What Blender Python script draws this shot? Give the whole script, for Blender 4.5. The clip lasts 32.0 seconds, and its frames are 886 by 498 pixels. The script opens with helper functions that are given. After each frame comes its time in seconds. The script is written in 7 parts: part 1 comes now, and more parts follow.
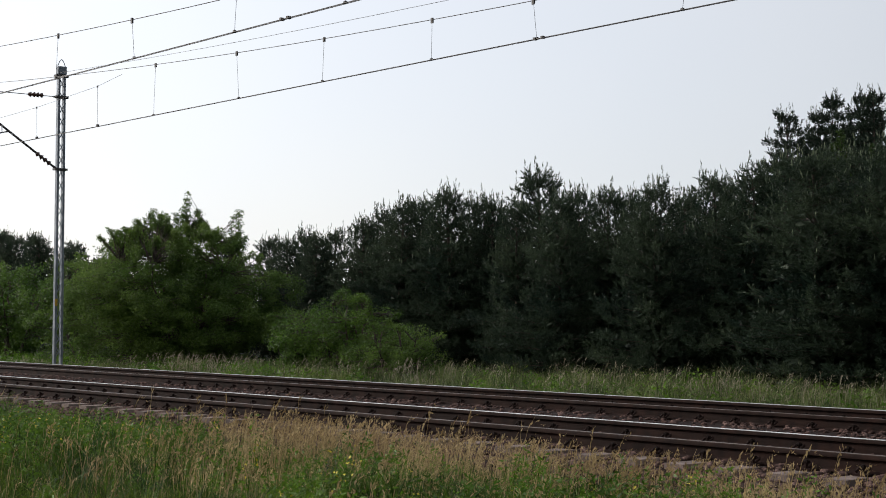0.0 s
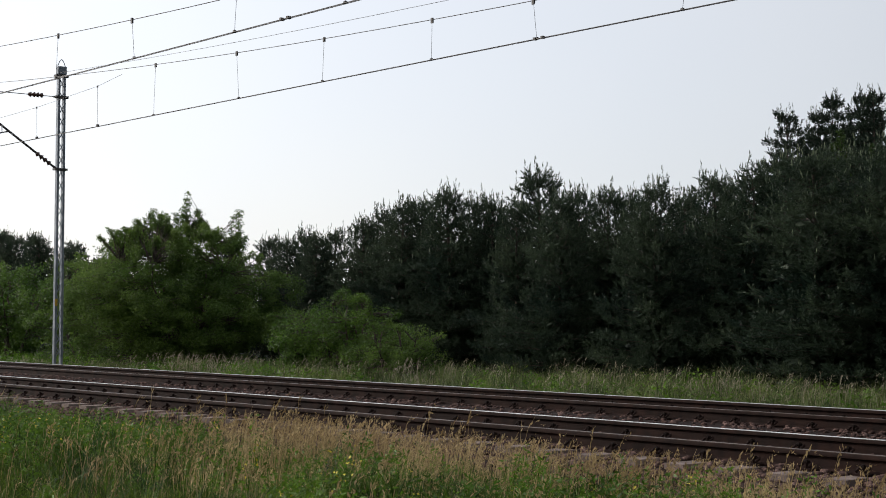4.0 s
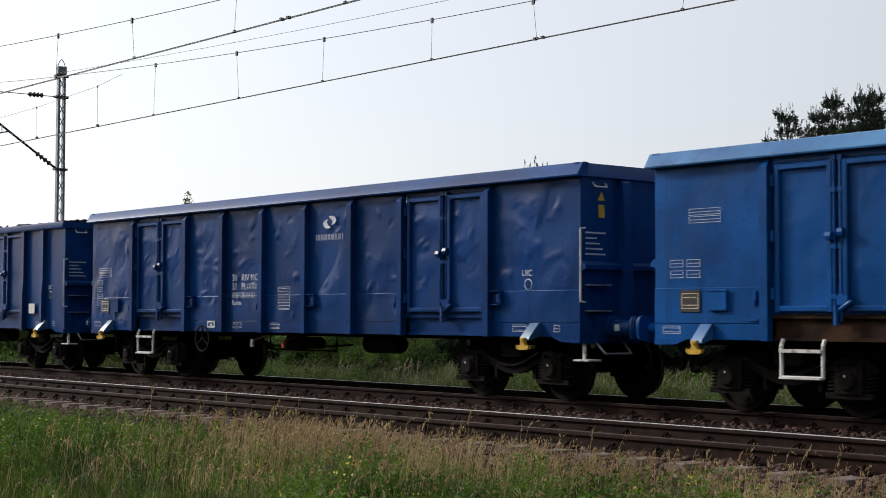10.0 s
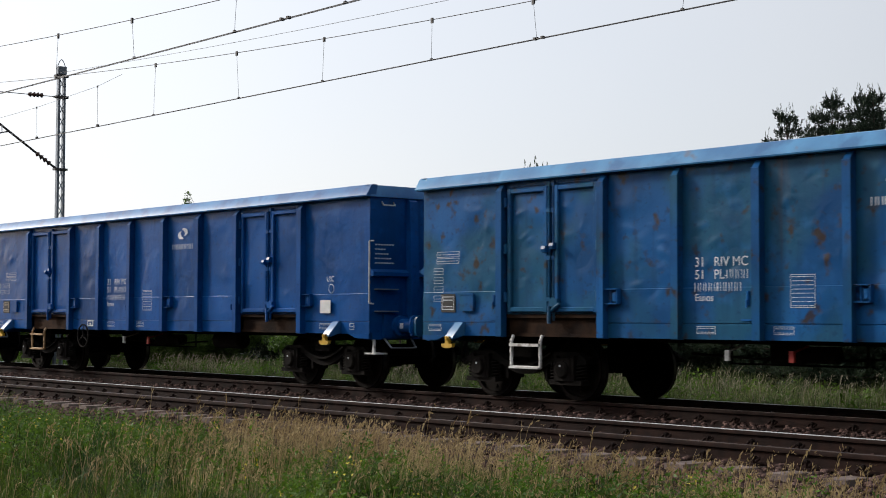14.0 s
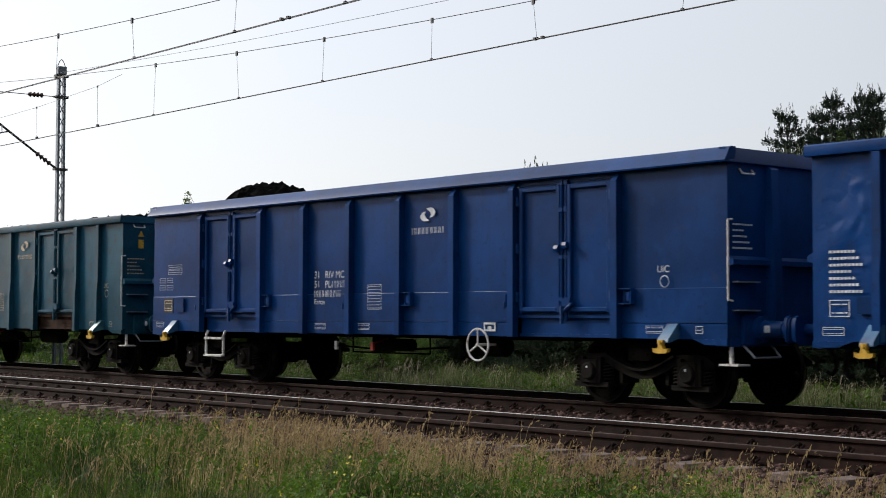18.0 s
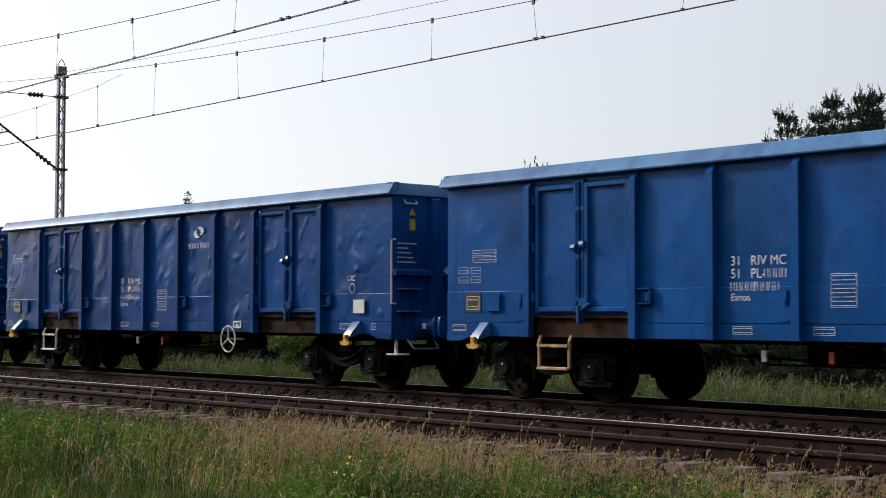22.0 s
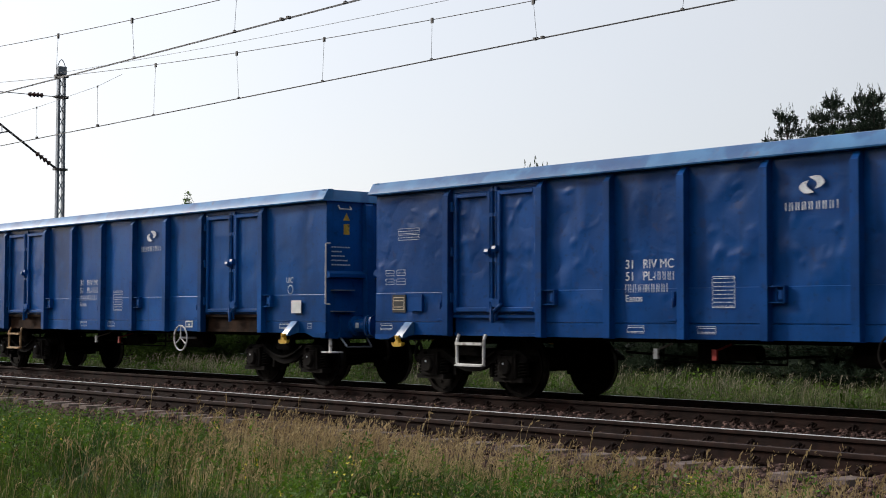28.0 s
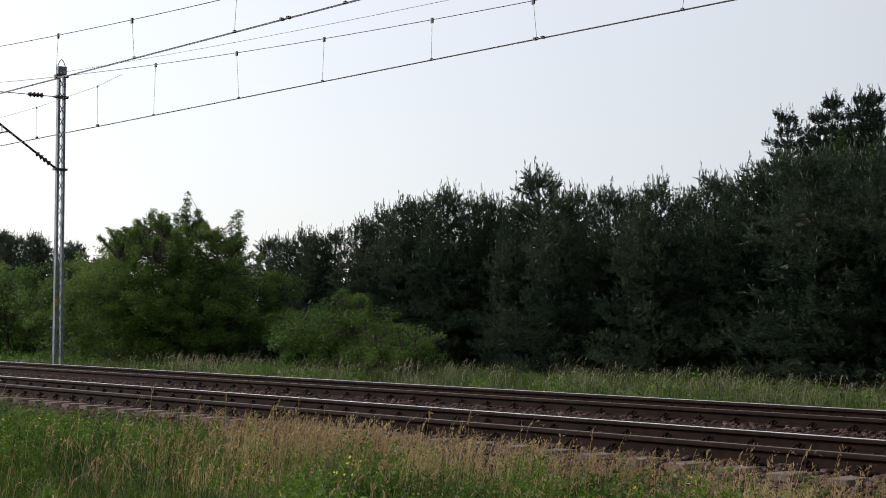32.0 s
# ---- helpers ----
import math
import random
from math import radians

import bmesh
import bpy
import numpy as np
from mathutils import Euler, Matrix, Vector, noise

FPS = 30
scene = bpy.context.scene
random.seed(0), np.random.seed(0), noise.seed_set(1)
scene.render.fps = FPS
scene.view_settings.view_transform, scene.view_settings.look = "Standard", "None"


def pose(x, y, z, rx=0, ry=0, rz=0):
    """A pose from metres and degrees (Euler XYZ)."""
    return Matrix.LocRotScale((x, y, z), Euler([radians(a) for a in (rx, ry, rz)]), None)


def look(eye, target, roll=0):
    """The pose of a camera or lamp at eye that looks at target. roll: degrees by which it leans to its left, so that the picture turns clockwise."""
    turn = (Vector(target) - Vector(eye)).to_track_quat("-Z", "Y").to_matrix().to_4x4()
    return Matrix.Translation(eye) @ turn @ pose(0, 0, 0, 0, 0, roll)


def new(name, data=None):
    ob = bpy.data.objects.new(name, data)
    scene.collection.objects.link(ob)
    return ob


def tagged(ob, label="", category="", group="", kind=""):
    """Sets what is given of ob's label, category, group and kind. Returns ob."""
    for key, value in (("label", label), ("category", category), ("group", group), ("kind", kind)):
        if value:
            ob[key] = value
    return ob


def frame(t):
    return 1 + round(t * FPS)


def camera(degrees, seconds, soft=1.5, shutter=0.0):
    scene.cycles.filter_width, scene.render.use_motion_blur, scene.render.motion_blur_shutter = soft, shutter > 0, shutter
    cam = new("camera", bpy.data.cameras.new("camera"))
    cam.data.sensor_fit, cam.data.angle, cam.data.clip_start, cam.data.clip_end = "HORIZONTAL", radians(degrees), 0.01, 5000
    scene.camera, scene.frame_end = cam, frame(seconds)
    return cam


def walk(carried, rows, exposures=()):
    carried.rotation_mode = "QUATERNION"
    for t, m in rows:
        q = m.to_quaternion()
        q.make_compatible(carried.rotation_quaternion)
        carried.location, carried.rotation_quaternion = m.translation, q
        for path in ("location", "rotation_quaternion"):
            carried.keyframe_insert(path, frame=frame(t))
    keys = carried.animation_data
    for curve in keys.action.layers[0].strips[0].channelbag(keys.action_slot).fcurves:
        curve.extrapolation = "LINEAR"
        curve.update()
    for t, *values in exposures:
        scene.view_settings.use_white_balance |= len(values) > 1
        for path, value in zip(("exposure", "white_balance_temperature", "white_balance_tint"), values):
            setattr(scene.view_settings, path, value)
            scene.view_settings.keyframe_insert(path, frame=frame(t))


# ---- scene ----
# ---------------------------------------------------------------- camera
# x runs along the railway, y away from the camera, z up from the rail heads
EYE = Vector((0.0, -16.53, 1.2))
YAW, TILT = radians(40.32), radians(2.588)
AIM = EYE + Vector((-math.cos(YAW) * math.cos(TILT), math.sin(YAW) * math.cos(TILT), math.sin(TILT))) * 10
cam = camera(32.55, 32.0, soft=0.95, shutter=0.04)
walk(cam, [(0.0, look(EYE, AIM, 0.145)), (32.0, look(EYE, AIM, 0.145))])

# ---------------------------------------------------------------- sky and sun
SUN_EL, SUN_AZ = radians(27), Vector((-0.91, -0.41, 0)).normalized()
world = bpy.data.worlds.new("sky")
scene.world = world
world.use_nodes = True
wt = world.node_tree
wt.nodes.clear()
sky = wt.nodes.new("ShaderNodeTexSky")
sky.sky_type, sky.sun_disc, sky.sun_elevation = "NISHITA", False, SUN_EL
sky.sun_rotation = math.atan2(SUN_AZ.x, SUN_AZ.y)
sky.air_density, sky.dust_density, sky.ozone_density = 1.0, 1.5, 1.6
sky_gain = wt.nodes.new("ShaderNodeMix")
sky_gain.data_type, sky_gain.blend_type = "RGBA", "MULTIPLY"
sky_gain.inputs[0].default_value = 1.0
sky_gain.inputs[7].default_value = (1.05, 0.985, 1.01, 1)
veil_noise = wt.nodes.new("ShaderNodeTexNoise")
veil_noise.inputs["Scale"].default_value, veil_noise.inputs["Detail"].default_value = 1.6, 5
veil_ramp = wt.nodes.new("ShaderNodeValToRGB")
veil_ramp.color_ramp.elements[0].position, veil_ramp.color_ramp.elements[0].color = 0.3, (10.2, 10.6, 11.3, 1)
veil_ramp.color_ramp.elements[1].position, veil_ramp.color_ramp.elements[1].color = 0.7, (11.3, 11.4, 11.6, 1)
veil = wt.nodes.new("ShaderNodeMix")
veil.data_type = "RGBA"
veil.inputs[0].default_value = 0.64
back = wt.nodes.new("ShaderNodeBackground")
back.inputs["Strength"].default_value = 0.103
wout = wt.nodes.new("ShaderNodeOutputWorld")
wt.links.new(sky.outputs[0], sky_gain.inputs[6])
wt.links.new(sky_gain.outputs[2], veil.inputs[6])
wt.links.new(veil_noise.outputs["Fac"], veil_ramp.inputs[0])
wt.links.new(veil_ramp.outputs[0], veil.inputs[7])
# the haze is brightest round the sun and falls off smoothly to the far side of the sky
sky_co = wt.nodes.new("ShaderNodeTexCoord")
sunward = wt.nodes.new("ShaderNodeVectorMath")
sunward.operation = "DOT_PRODUCT"
sunward.inputs[1].default_value = SUN_AZ * math.cos(SUN_EL) + Vector((0, 0, math.sin(SUN_EL)))
glow = wt.nodes.new("ShaderNodeMapRange")
glow.inputs[1].default_value, glow.inputs[2].default_value = -1.0, 1.0
glow.inputs[3].default_value, glow.inputs[4].default_value = 0.06, 1.34
haze = wt.nodes.new("ShaderNodeVectorMath")
haze.operation = "SCALE"
wt.links.new(sky_co.outputs["Generated"], sunward.inputs[0])
wt.links.new(sunward.outputs["Value"], glow.inputs[0])
wt.links.new(veil.outputs[2], haze.inputs[0])
wt.links.new(glow.outputs[0], haze.inputs["Scale"])
wt.links.new(haze.outputs[0], back.inputs["Color"])
wt.links.new(back.outputs[0], wout.inputs[0])
sun = new("sun", bpy.data.lights.new("sun", "SUN"))
sun.data.energy, sun.data.angle, sun.data.color = 2.8, radians(8), (1.0, 0.94, 0.86)
to_sun = SUN_AZ * math.cos(SUN_EL) + Vector((0, 0, math.sin(SUN_EL)))
sun.matrix_world = look(to_sun * 50, (0, 0, 0))
scene.view_settings.exposure = 0.0


# ---------------------------------------------------------------- materials
def shader(name, colours, scale, rough=0.6, metal=0.0, bump=0.0, bump_scale=None, detail=6.0, spread=(0.35, 0.65),
           spots=None, streak=None, per_object=0.0, per_island=0.0, spec=0.5, see_through=0.0, dent=0.0):
    """A surface with two scales of variation: colours (dark, light) by broad noise, spots by fine noise, streaks down z."""
    m = bpy.data.materials.new(name)
    m.use_nodes = True
    t, n = m.node_tree, m.node_tree.nodes
    p = n["Principled BSDF"]
    co = n.new("ShaderNodeTexCoord")
    last = None

    def noise_at(s, det, stretch=None):
        tex = n.new("ShaderNodeTexNoise")
        tex.inputs["Scale"].default_value, tex.inputs["Detail"].default_value = s, det
        src = co.outputs["Object"]
        if stretch:
            mp = n.new("ShaderNodeMapping")
            mp.inputs["Scale"].default_value = stretch
            t.links.new(src, mp.inputs[0])
            src = mp.outputs[0]
        if per_object:
            ob_info, off = n.new("ShaderNodeObjectInfo"), n.new("ShaderNodeVectorMath")
            off.operation = "ADD"
            sc = n.new("ShaderNodeMath")
            sc.operation, sc.inputs[1].default_value = "MULTIPLY", 37.0
            t.links.new(ob_info.outputs["Random"], sc.inputs[0])
            t.links.new(src, off.inputs[0])
            t.links.new(sc.outputs[0], off.inputs[1])
            src = off.outputs[0]
        t.links.new(src, tex.inputs["Vector"])
        return tex

    base = noise_at(scale, detail)
    ramp = n.new("ShaderNodeValToRGB")
    ramp.color_ramp.elements[0].position, ramp.color_ramp.elements[1].position = spread
    ramp.color_ramp.elements[0].color, ramp.color_ramp.elements[1].color = (*colours[0], 1), (*colours[1], 1)
    t.links.new(base.outputs["Fac"], ramp.inputs[0])
    last = ramp.outputs[0]

    def over(colour, fac, lo, hi, amount):
        r = n.new("ShaderNodeMapRange")
        r.inputs[1].default_value, r.inputs[2].default_value = lo, hi
        r.inputs[3].default_value, r.inputs[4].default_value = 0.0, amount
        t.links.new(fac, r.inputs[0])
        mx = n.new("ShaderNodeMix")
        mx.data_type = "RGBA"
        t.links.new(r.outputs[0], mx.inputs[0])
        t.links.new(last, mx.inputs[6])
        mx.inputs[7].default_value = (*colour, 1)
        return mx.outputs[2]

    for colour, s, lo, hi, amount in spots or ():
        last = over(colour, noise_at(s, 8).outputs["Fac"], lo, hi, amount)
    for colour, s, lo, hi, amount in streak or ():
        last = over(colour, noise_at(s, 5, (1, 1, 0.08)).outputs["Fac"], lo, hi, amount)
    if per_object or per_island:
        hs = n.new("ShaderNodeHueSaturation")
        r = n.new("ShaderNodeMapRange")
        k = per_object or per_island
        r.inputs[3].default_value, r.inputs[4].default_value = 1 - k, 1 + k
        if per_island:
            t.links.new(n.new("ShaderNodeNewGeometry").outputs["Random Per Island"], r.inputs[0])
        else:
            t.links.new(n.new("ShaderNodeObjectInfo").outputs["Random"], r.inputs[0])
        t.links.new(r.outputs[0], hs.inputs["Value"])
        t.links.new(last, hs.inputs["Color"])
        last = hs.outputs[0]
    t.links.new(last, p.inputs["Base Color"])
    p.inputs["Roughness"].default_value, p.inputs["Metallic"].default_value = rough, metal
    p.inputs["Specular IOR Level"].default_value = spec
    if see_through:
        tr = n.new("ShaderNodeBsdfTranslucent")
        t.links.new(last, tr.inputs[0])
        ms = n.new("ShaderNodeMixShader")
        ms.inputs[0].default_value = see_through
        t.links.new(p.outputs[0], ms.inputs[1])
        t.links.new(tr.outputs[0], ms.inputs[2])
        t.links.new(ms.outputs[0], n["Material Output"].inputs[0])
    if bump:
        b = n.new("ShaderNodeBump")
        b.inputs["Strength"].default_value, b.inputs["Distance"].default_value = bump, 0.02
        t.links.new(noise_at(bump_scale or scale * 8, 6).outputs["Fac"], b.inputs["Height"])
        t.links.new(b.outputs[0], p.inputs["Normal"])
        if dent:
            pits = noise_at(3.4, 1.5)
            pits.inputs["Distortion"].default_value = 0.6
            r = n.new("ShaderNodeMapRange")
            r.inputs[1].default_value, r.inputs[2].default_value = 0.50, 0.74
            t.links.new(pits.outputs["Fac"], r.inputs[0])
            d = n.new("ShaderNodeBump")
            d.inputs["Strength"].default_value, d.inputs["Distance"].default_value = dent, 0.045
            t.links.new(r.outputs[0], d.inputs["Height"])
            t.links.new(d.outputs[0], b.inputs["Normal"])
    return m


def paint(name, c, wear=0.5, fade=None, dent=0.0):
    """Wagon paint: a faded coat with grime streaks, rust spots and bare patches."""
    light = tuple(min(1, x * 1.3 + 0.002) for x in c)
    dark = tuple(x * 0.72 for x in c)
    spots = [((0.055, 0.034, 0.018), 5.0, 0.64 - 0.05 * wear, 0.70, min(1.0, 0.9 * wear)), ((c[0] * 0.5, c[1] * 0.45, c[2] * 0.5), 1.7, 0.52, 0.75, 0.45), ((c[0] * 2.0 + 0.002, c[1] * 1.5 + 0.004, c[2] * 1.35 + 0.01), 3.1, 0.56, 0.68, 0.35),
             ((c[0] * 0.4 + 0.004, c[1] * 0.35 + 0.003, c[2] * 0.35 + 0.003), 13.0, 0.60, 0.70, 0.5), ((c[0] * 2.0 + 0.006, c[1] * 1.5 + 0.012, c[2] * 1.3 + 0.02), 19.0, 0.66, 0.72, 0.22)]
    if fade:
        spots.insert(0, (fade, 0.55, 0.47, 0.56, 0.85))
    return shader(name, (dark, light), 0.7, rough=0.30, bump=0.05, bump_scale=30, spec=0.27, spots=spots,
                  streak=[((c[0] * 0.5 + 0.004, c[1] * 0.4 + 0.003, c[2] * 0.4), 6.0, 0.55, 0.75, 0.45), ((0.10, 0.055, 0.03), 4.0, 0.68, 0.8, 0.55 * wear)], per_object=0.05, dent=dent)


COATS = {
    "teal": ("faded_teal_paint", (0.015, 0.112, 0.178), 1.3, (0.008, 0.074, 0.19)),
    "sea": ("sea_blue_paint", (0.006, 0.068, 0.160), 0.6, None),
    "green": ("green_teal_paint", (0.010, 0.070, 0.112), 0.8, None),
    "bright": ("bright_blue_paint", (0.0020, 0.066, 0.246), 0.22, None),
    "mid": ("mid_blue_paint", (0.0018, 0.050, 0.200), 0.25, None),
    "royal": ("royal_blue_paint", (0.0012, 0.036, 0.150), 0.2, None),
    "navy": ("navy_paint", (0.002, 0.023, 0.098), 0.25, None),
    "worn": ("worn_blue_paint", (0.008, 0.085, 0.25), 1.0, (0.018, 0.095, 0.165)),
}
PAINT = {k: paint(*v) for k, v in COATS.items()}
# Faded rim paint, base lightened for sky sheen; also the brackets' lit tops.
RIM = {k: shader("sheen_bleached_" + v[0], tuple((v[1][0] * f + 0.6 * g, v[1][1] * f + 1.35 * g, v[1][2] * f + g) for f, g in ((1.1, 0.035), (1.4, 0.085))), 1.6, rough=0.36, spec=0.5, bump=0.06, bump_scale=20, spots=[((0.13, 0.075, 0.05), 4.0, 0.62, 0.72, 0.55), (tuple(x * 0.8 for x in v[1]), 2.2, 0.52, 0.62, 0.6)], per_object=0.08) for k, v in COATS.items()}
BEATEN = {k: paint("beaten_" + v[0], *v[1:], dent=0.07) for k, v in COATS.items()}
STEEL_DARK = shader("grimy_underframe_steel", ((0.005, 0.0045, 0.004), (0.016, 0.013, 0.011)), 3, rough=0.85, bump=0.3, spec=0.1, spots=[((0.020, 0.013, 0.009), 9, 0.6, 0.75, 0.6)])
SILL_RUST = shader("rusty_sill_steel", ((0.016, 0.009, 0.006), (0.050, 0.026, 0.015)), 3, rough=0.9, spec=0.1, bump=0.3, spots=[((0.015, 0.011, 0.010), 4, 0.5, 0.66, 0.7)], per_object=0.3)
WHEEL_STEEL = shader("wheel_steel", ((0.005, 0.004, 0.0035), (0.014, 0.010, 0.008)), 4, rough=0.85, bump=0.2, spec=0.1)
TREAD = shader("bright_tread_steel", ((0.06, 0.055, 0.05), (0.12, 0.11, 0.1)), 5, rough=0.4, metal=0.8)
WHITE_MARK = shader("white_marking_paint", ((0.44, 0.47, 0.5), (0.68, 0.7, 0.72)), 6, rough=0.6, spots=[((0.03, 0.07, 0.16), 30, 0.58, 0.7, 0.7)])
CREAM_MARK = shader("rusty_cream_marking_paint", ((0.42, 0.33, 0.2), (0.6, 0.5, 0.36)), 6, rough=0.6, spots=[((0.06, 0.1, 0.14), 22, 0.52, 0.68, 0.8)])
BLACK_MARK = shader("black_marking_paint", ((0.008, 0.008, 0.008), (0.02, 0.02, 0.02)), 6, rough=0.5)
PAPER = shader("white_paper_card", ((0.6, 0.6, 0.58), (0.75, 0.75, 0.73)), 5, rough=0.8)
YELLOW = shader("yellow_hook_paint", ((0.45, 0.25, 0.015), (0.65, 0.4, 0.03)), 6, rough=0.5, spots=[((0.06, 0.03, 0.02), 14, 0.58, 0.7, 0.8)])
WHITE_STEEL = shader("white_painted_steel", ((0.5, 0.48, 0.45), (0.7, 0.69, 0.67)), 6, rough=0.5, spots=[((0.12, 0.07, 0.04), 12, 0.56, 0.7, 0.8)])
RUST_STEEL = shader("ochre_rusted_steel", ((0.3, 0.16, 0.06), (0.5, 0.33, 0.17)), 6, rough=0.6, spots=[((0.1, 0.05, 0.03), 12, 0.55, 0.7, 0.8)])
GREY_STEEL = shader("galvanised_steel", ((0.14, 0.165, 0.195), (0.25, 0.28, 0.32)), 4, rough=0.5, metal=0.4, bump=0.1)
RED = shader("red_paint", ((0.25, 0.015, 0.012), (0.4, 0.03, 0.02)), 5, rough=0.5)
COAL = shader("coal", ((0.002, 0.002, 0.002), (0.009, 0.009, 0.009)), 12, rough=0.8, bump=0.7, bump_scale=40, spec=0.01)
RAIL_SIDE = shader("rusty_rail_steel", ((0.010, 0.005, 0.004), (0.030, 0.0135, 0.0095)), 6, rough=0.8, spec=0.12, bump=0.3, spots=[((0.012, 0.008, 0.007), 3, 0.5, 0.65, 0.7)])
# Polished steel with the sky's glancing reflection put into a whitish base.
RAIL_HEAD = shader("polished_sheen_rail_head", ((0.72, 0.72, 0.73), (0.86, 0.86, 0.87)), 8, rough=0.38, metal=0.4)
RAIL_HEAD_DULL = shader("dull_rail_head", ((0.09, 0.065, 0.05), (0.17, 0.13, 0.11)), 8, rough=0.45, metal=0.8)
CONCRETE = shader("weathered_concrete", ((0.10, 0.078, 0.068), (0.22, 0.17, 0.15)), 5, rough=0.9, bump=0.5, per_object=0.15, spec=0.15)
BALLAST = shader("rust_brown_ballast", ((0.035, 0.020, 0.017), (0.15, 0.095, 0.080)), 25, rough=0.9, per_island=0.45, spec=0.1)
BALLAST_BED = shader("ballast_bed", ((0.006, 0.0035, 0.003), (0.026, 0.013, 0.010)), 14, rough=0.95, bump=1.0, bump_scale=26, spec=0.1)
SOIL = shader("grassy_soil", ((0.008, 0.010, 0.005), (0.022, 0.024, 0.010)), 1.2, rough=0.95, bump=0.8, bump_scale=9, spec=0.1)
GRASS = shader("green_grass", ((0.014, 0.044, 0.004), (0.105, 0.165, 0.017)), 1.4, rough=0.6, spread=(0.40, 0.62), per_island=0.55, see_through=0.35, spec=0.25)
GRASS_FAR = shader("rank_grass", ((0.034, 0.060, 0.014), (0.166, 0.194, 0.066)), 0.9, rough=0.6, spread=(0.38, 0.62), per_island=0.5, see_through=0.35, spec=0.25)
GRASS_DRY = shader("straw_grass", ((0.27, 0.185, 0.085), (0.54, 0.41, 0.22)), 0.8, rough=0.7, per_island=0.4, see_through=0.3, spec=0.2)
WEED = shader("weed_leaf", ((0.038, 0.095, 0.008), (0.125, 0.225, 0.022)), 0.8, rough=0.55, per_island=0.3, see_through=0.35, spec=0.25)
GRASS_PALE = shader("pale_bleached_grass", ((0.24, 0.20, 0.13), (0.46, 0.41, 0.31)), 0.8, rough=0.7, per_island=0.35, see_through=0.3, spec=0.2)
FLOWER = shader("yellow_flower", ((0.5, 0.4, 0.02), (0.7, 0.55, 0.05)), 5, rough=0.7)
NEEDLE = shader("pine_needles", ((0.016, 0.030, 0.020), (0.058, 0.080, 0.046)), 0.5, rough=0.55, per_island=0.25, see_through=0.35, spec=0.15)
# Darker needle copy: shade of the wood's depth in its colour; also tall pines.
NEEDLE_DARK = shader("dark_pine_needles", ((0.010, 0.020, 0.012), (0.026, 0.042, 0.026)), 0.4, rough=0.7, per_island=0.4, spec=0.2)
CANDLE = shader("pale_pine_shoot", ((0.05, 0.075, 0.035), (0.10, 0.12, 0.06)), 4, rough=0.7, per_island=0.3)
LEAF = shader("tree_leaf", ((0.052, 0.100, 0.018), (0.125, 0.195, 0.038)), 0.5, rough=0.55, per_island=0.3, see_through=0.45, spec=0.3)
LEAF_BRIGHT = shader("bright_bush_leaf", ((0.040, 0.088, 0.012), (0.098, 0.168, 0.026)), 0.5, rough=0.5, per_island=0.4, see_through=0.4, spec=0.3)
LEAF_DEEP = shader("deep_green_leaf", ((0.022, 0.045, 0.012), (0.050, 0.082, 0.020)), 0.5, rough=0.6, per_island=0.3, see_through=0.3, spec=0.2)
BARK = shader("grey_brown_bark", ((0.035, 0.026, 0.02), (0.11, 0.08, 0.06)), 6, rough=0.9, bump=0.6, streak=[((0.02, 0.016, 0.013), 20, 0.45, 0.6, 0.8)])
WIRE = shader("weathered_copper_wire", ((0.05, 0.047, 0.045), (0.10, 0.092, 0.088)), 5, rough=0.6, metal=0.2)
INSULATOR = shader("brown_glazed_insulator", ((0.04, 0.015, 0.01), (0.07, 0.025, 0.015)), 5, rough=0.25)


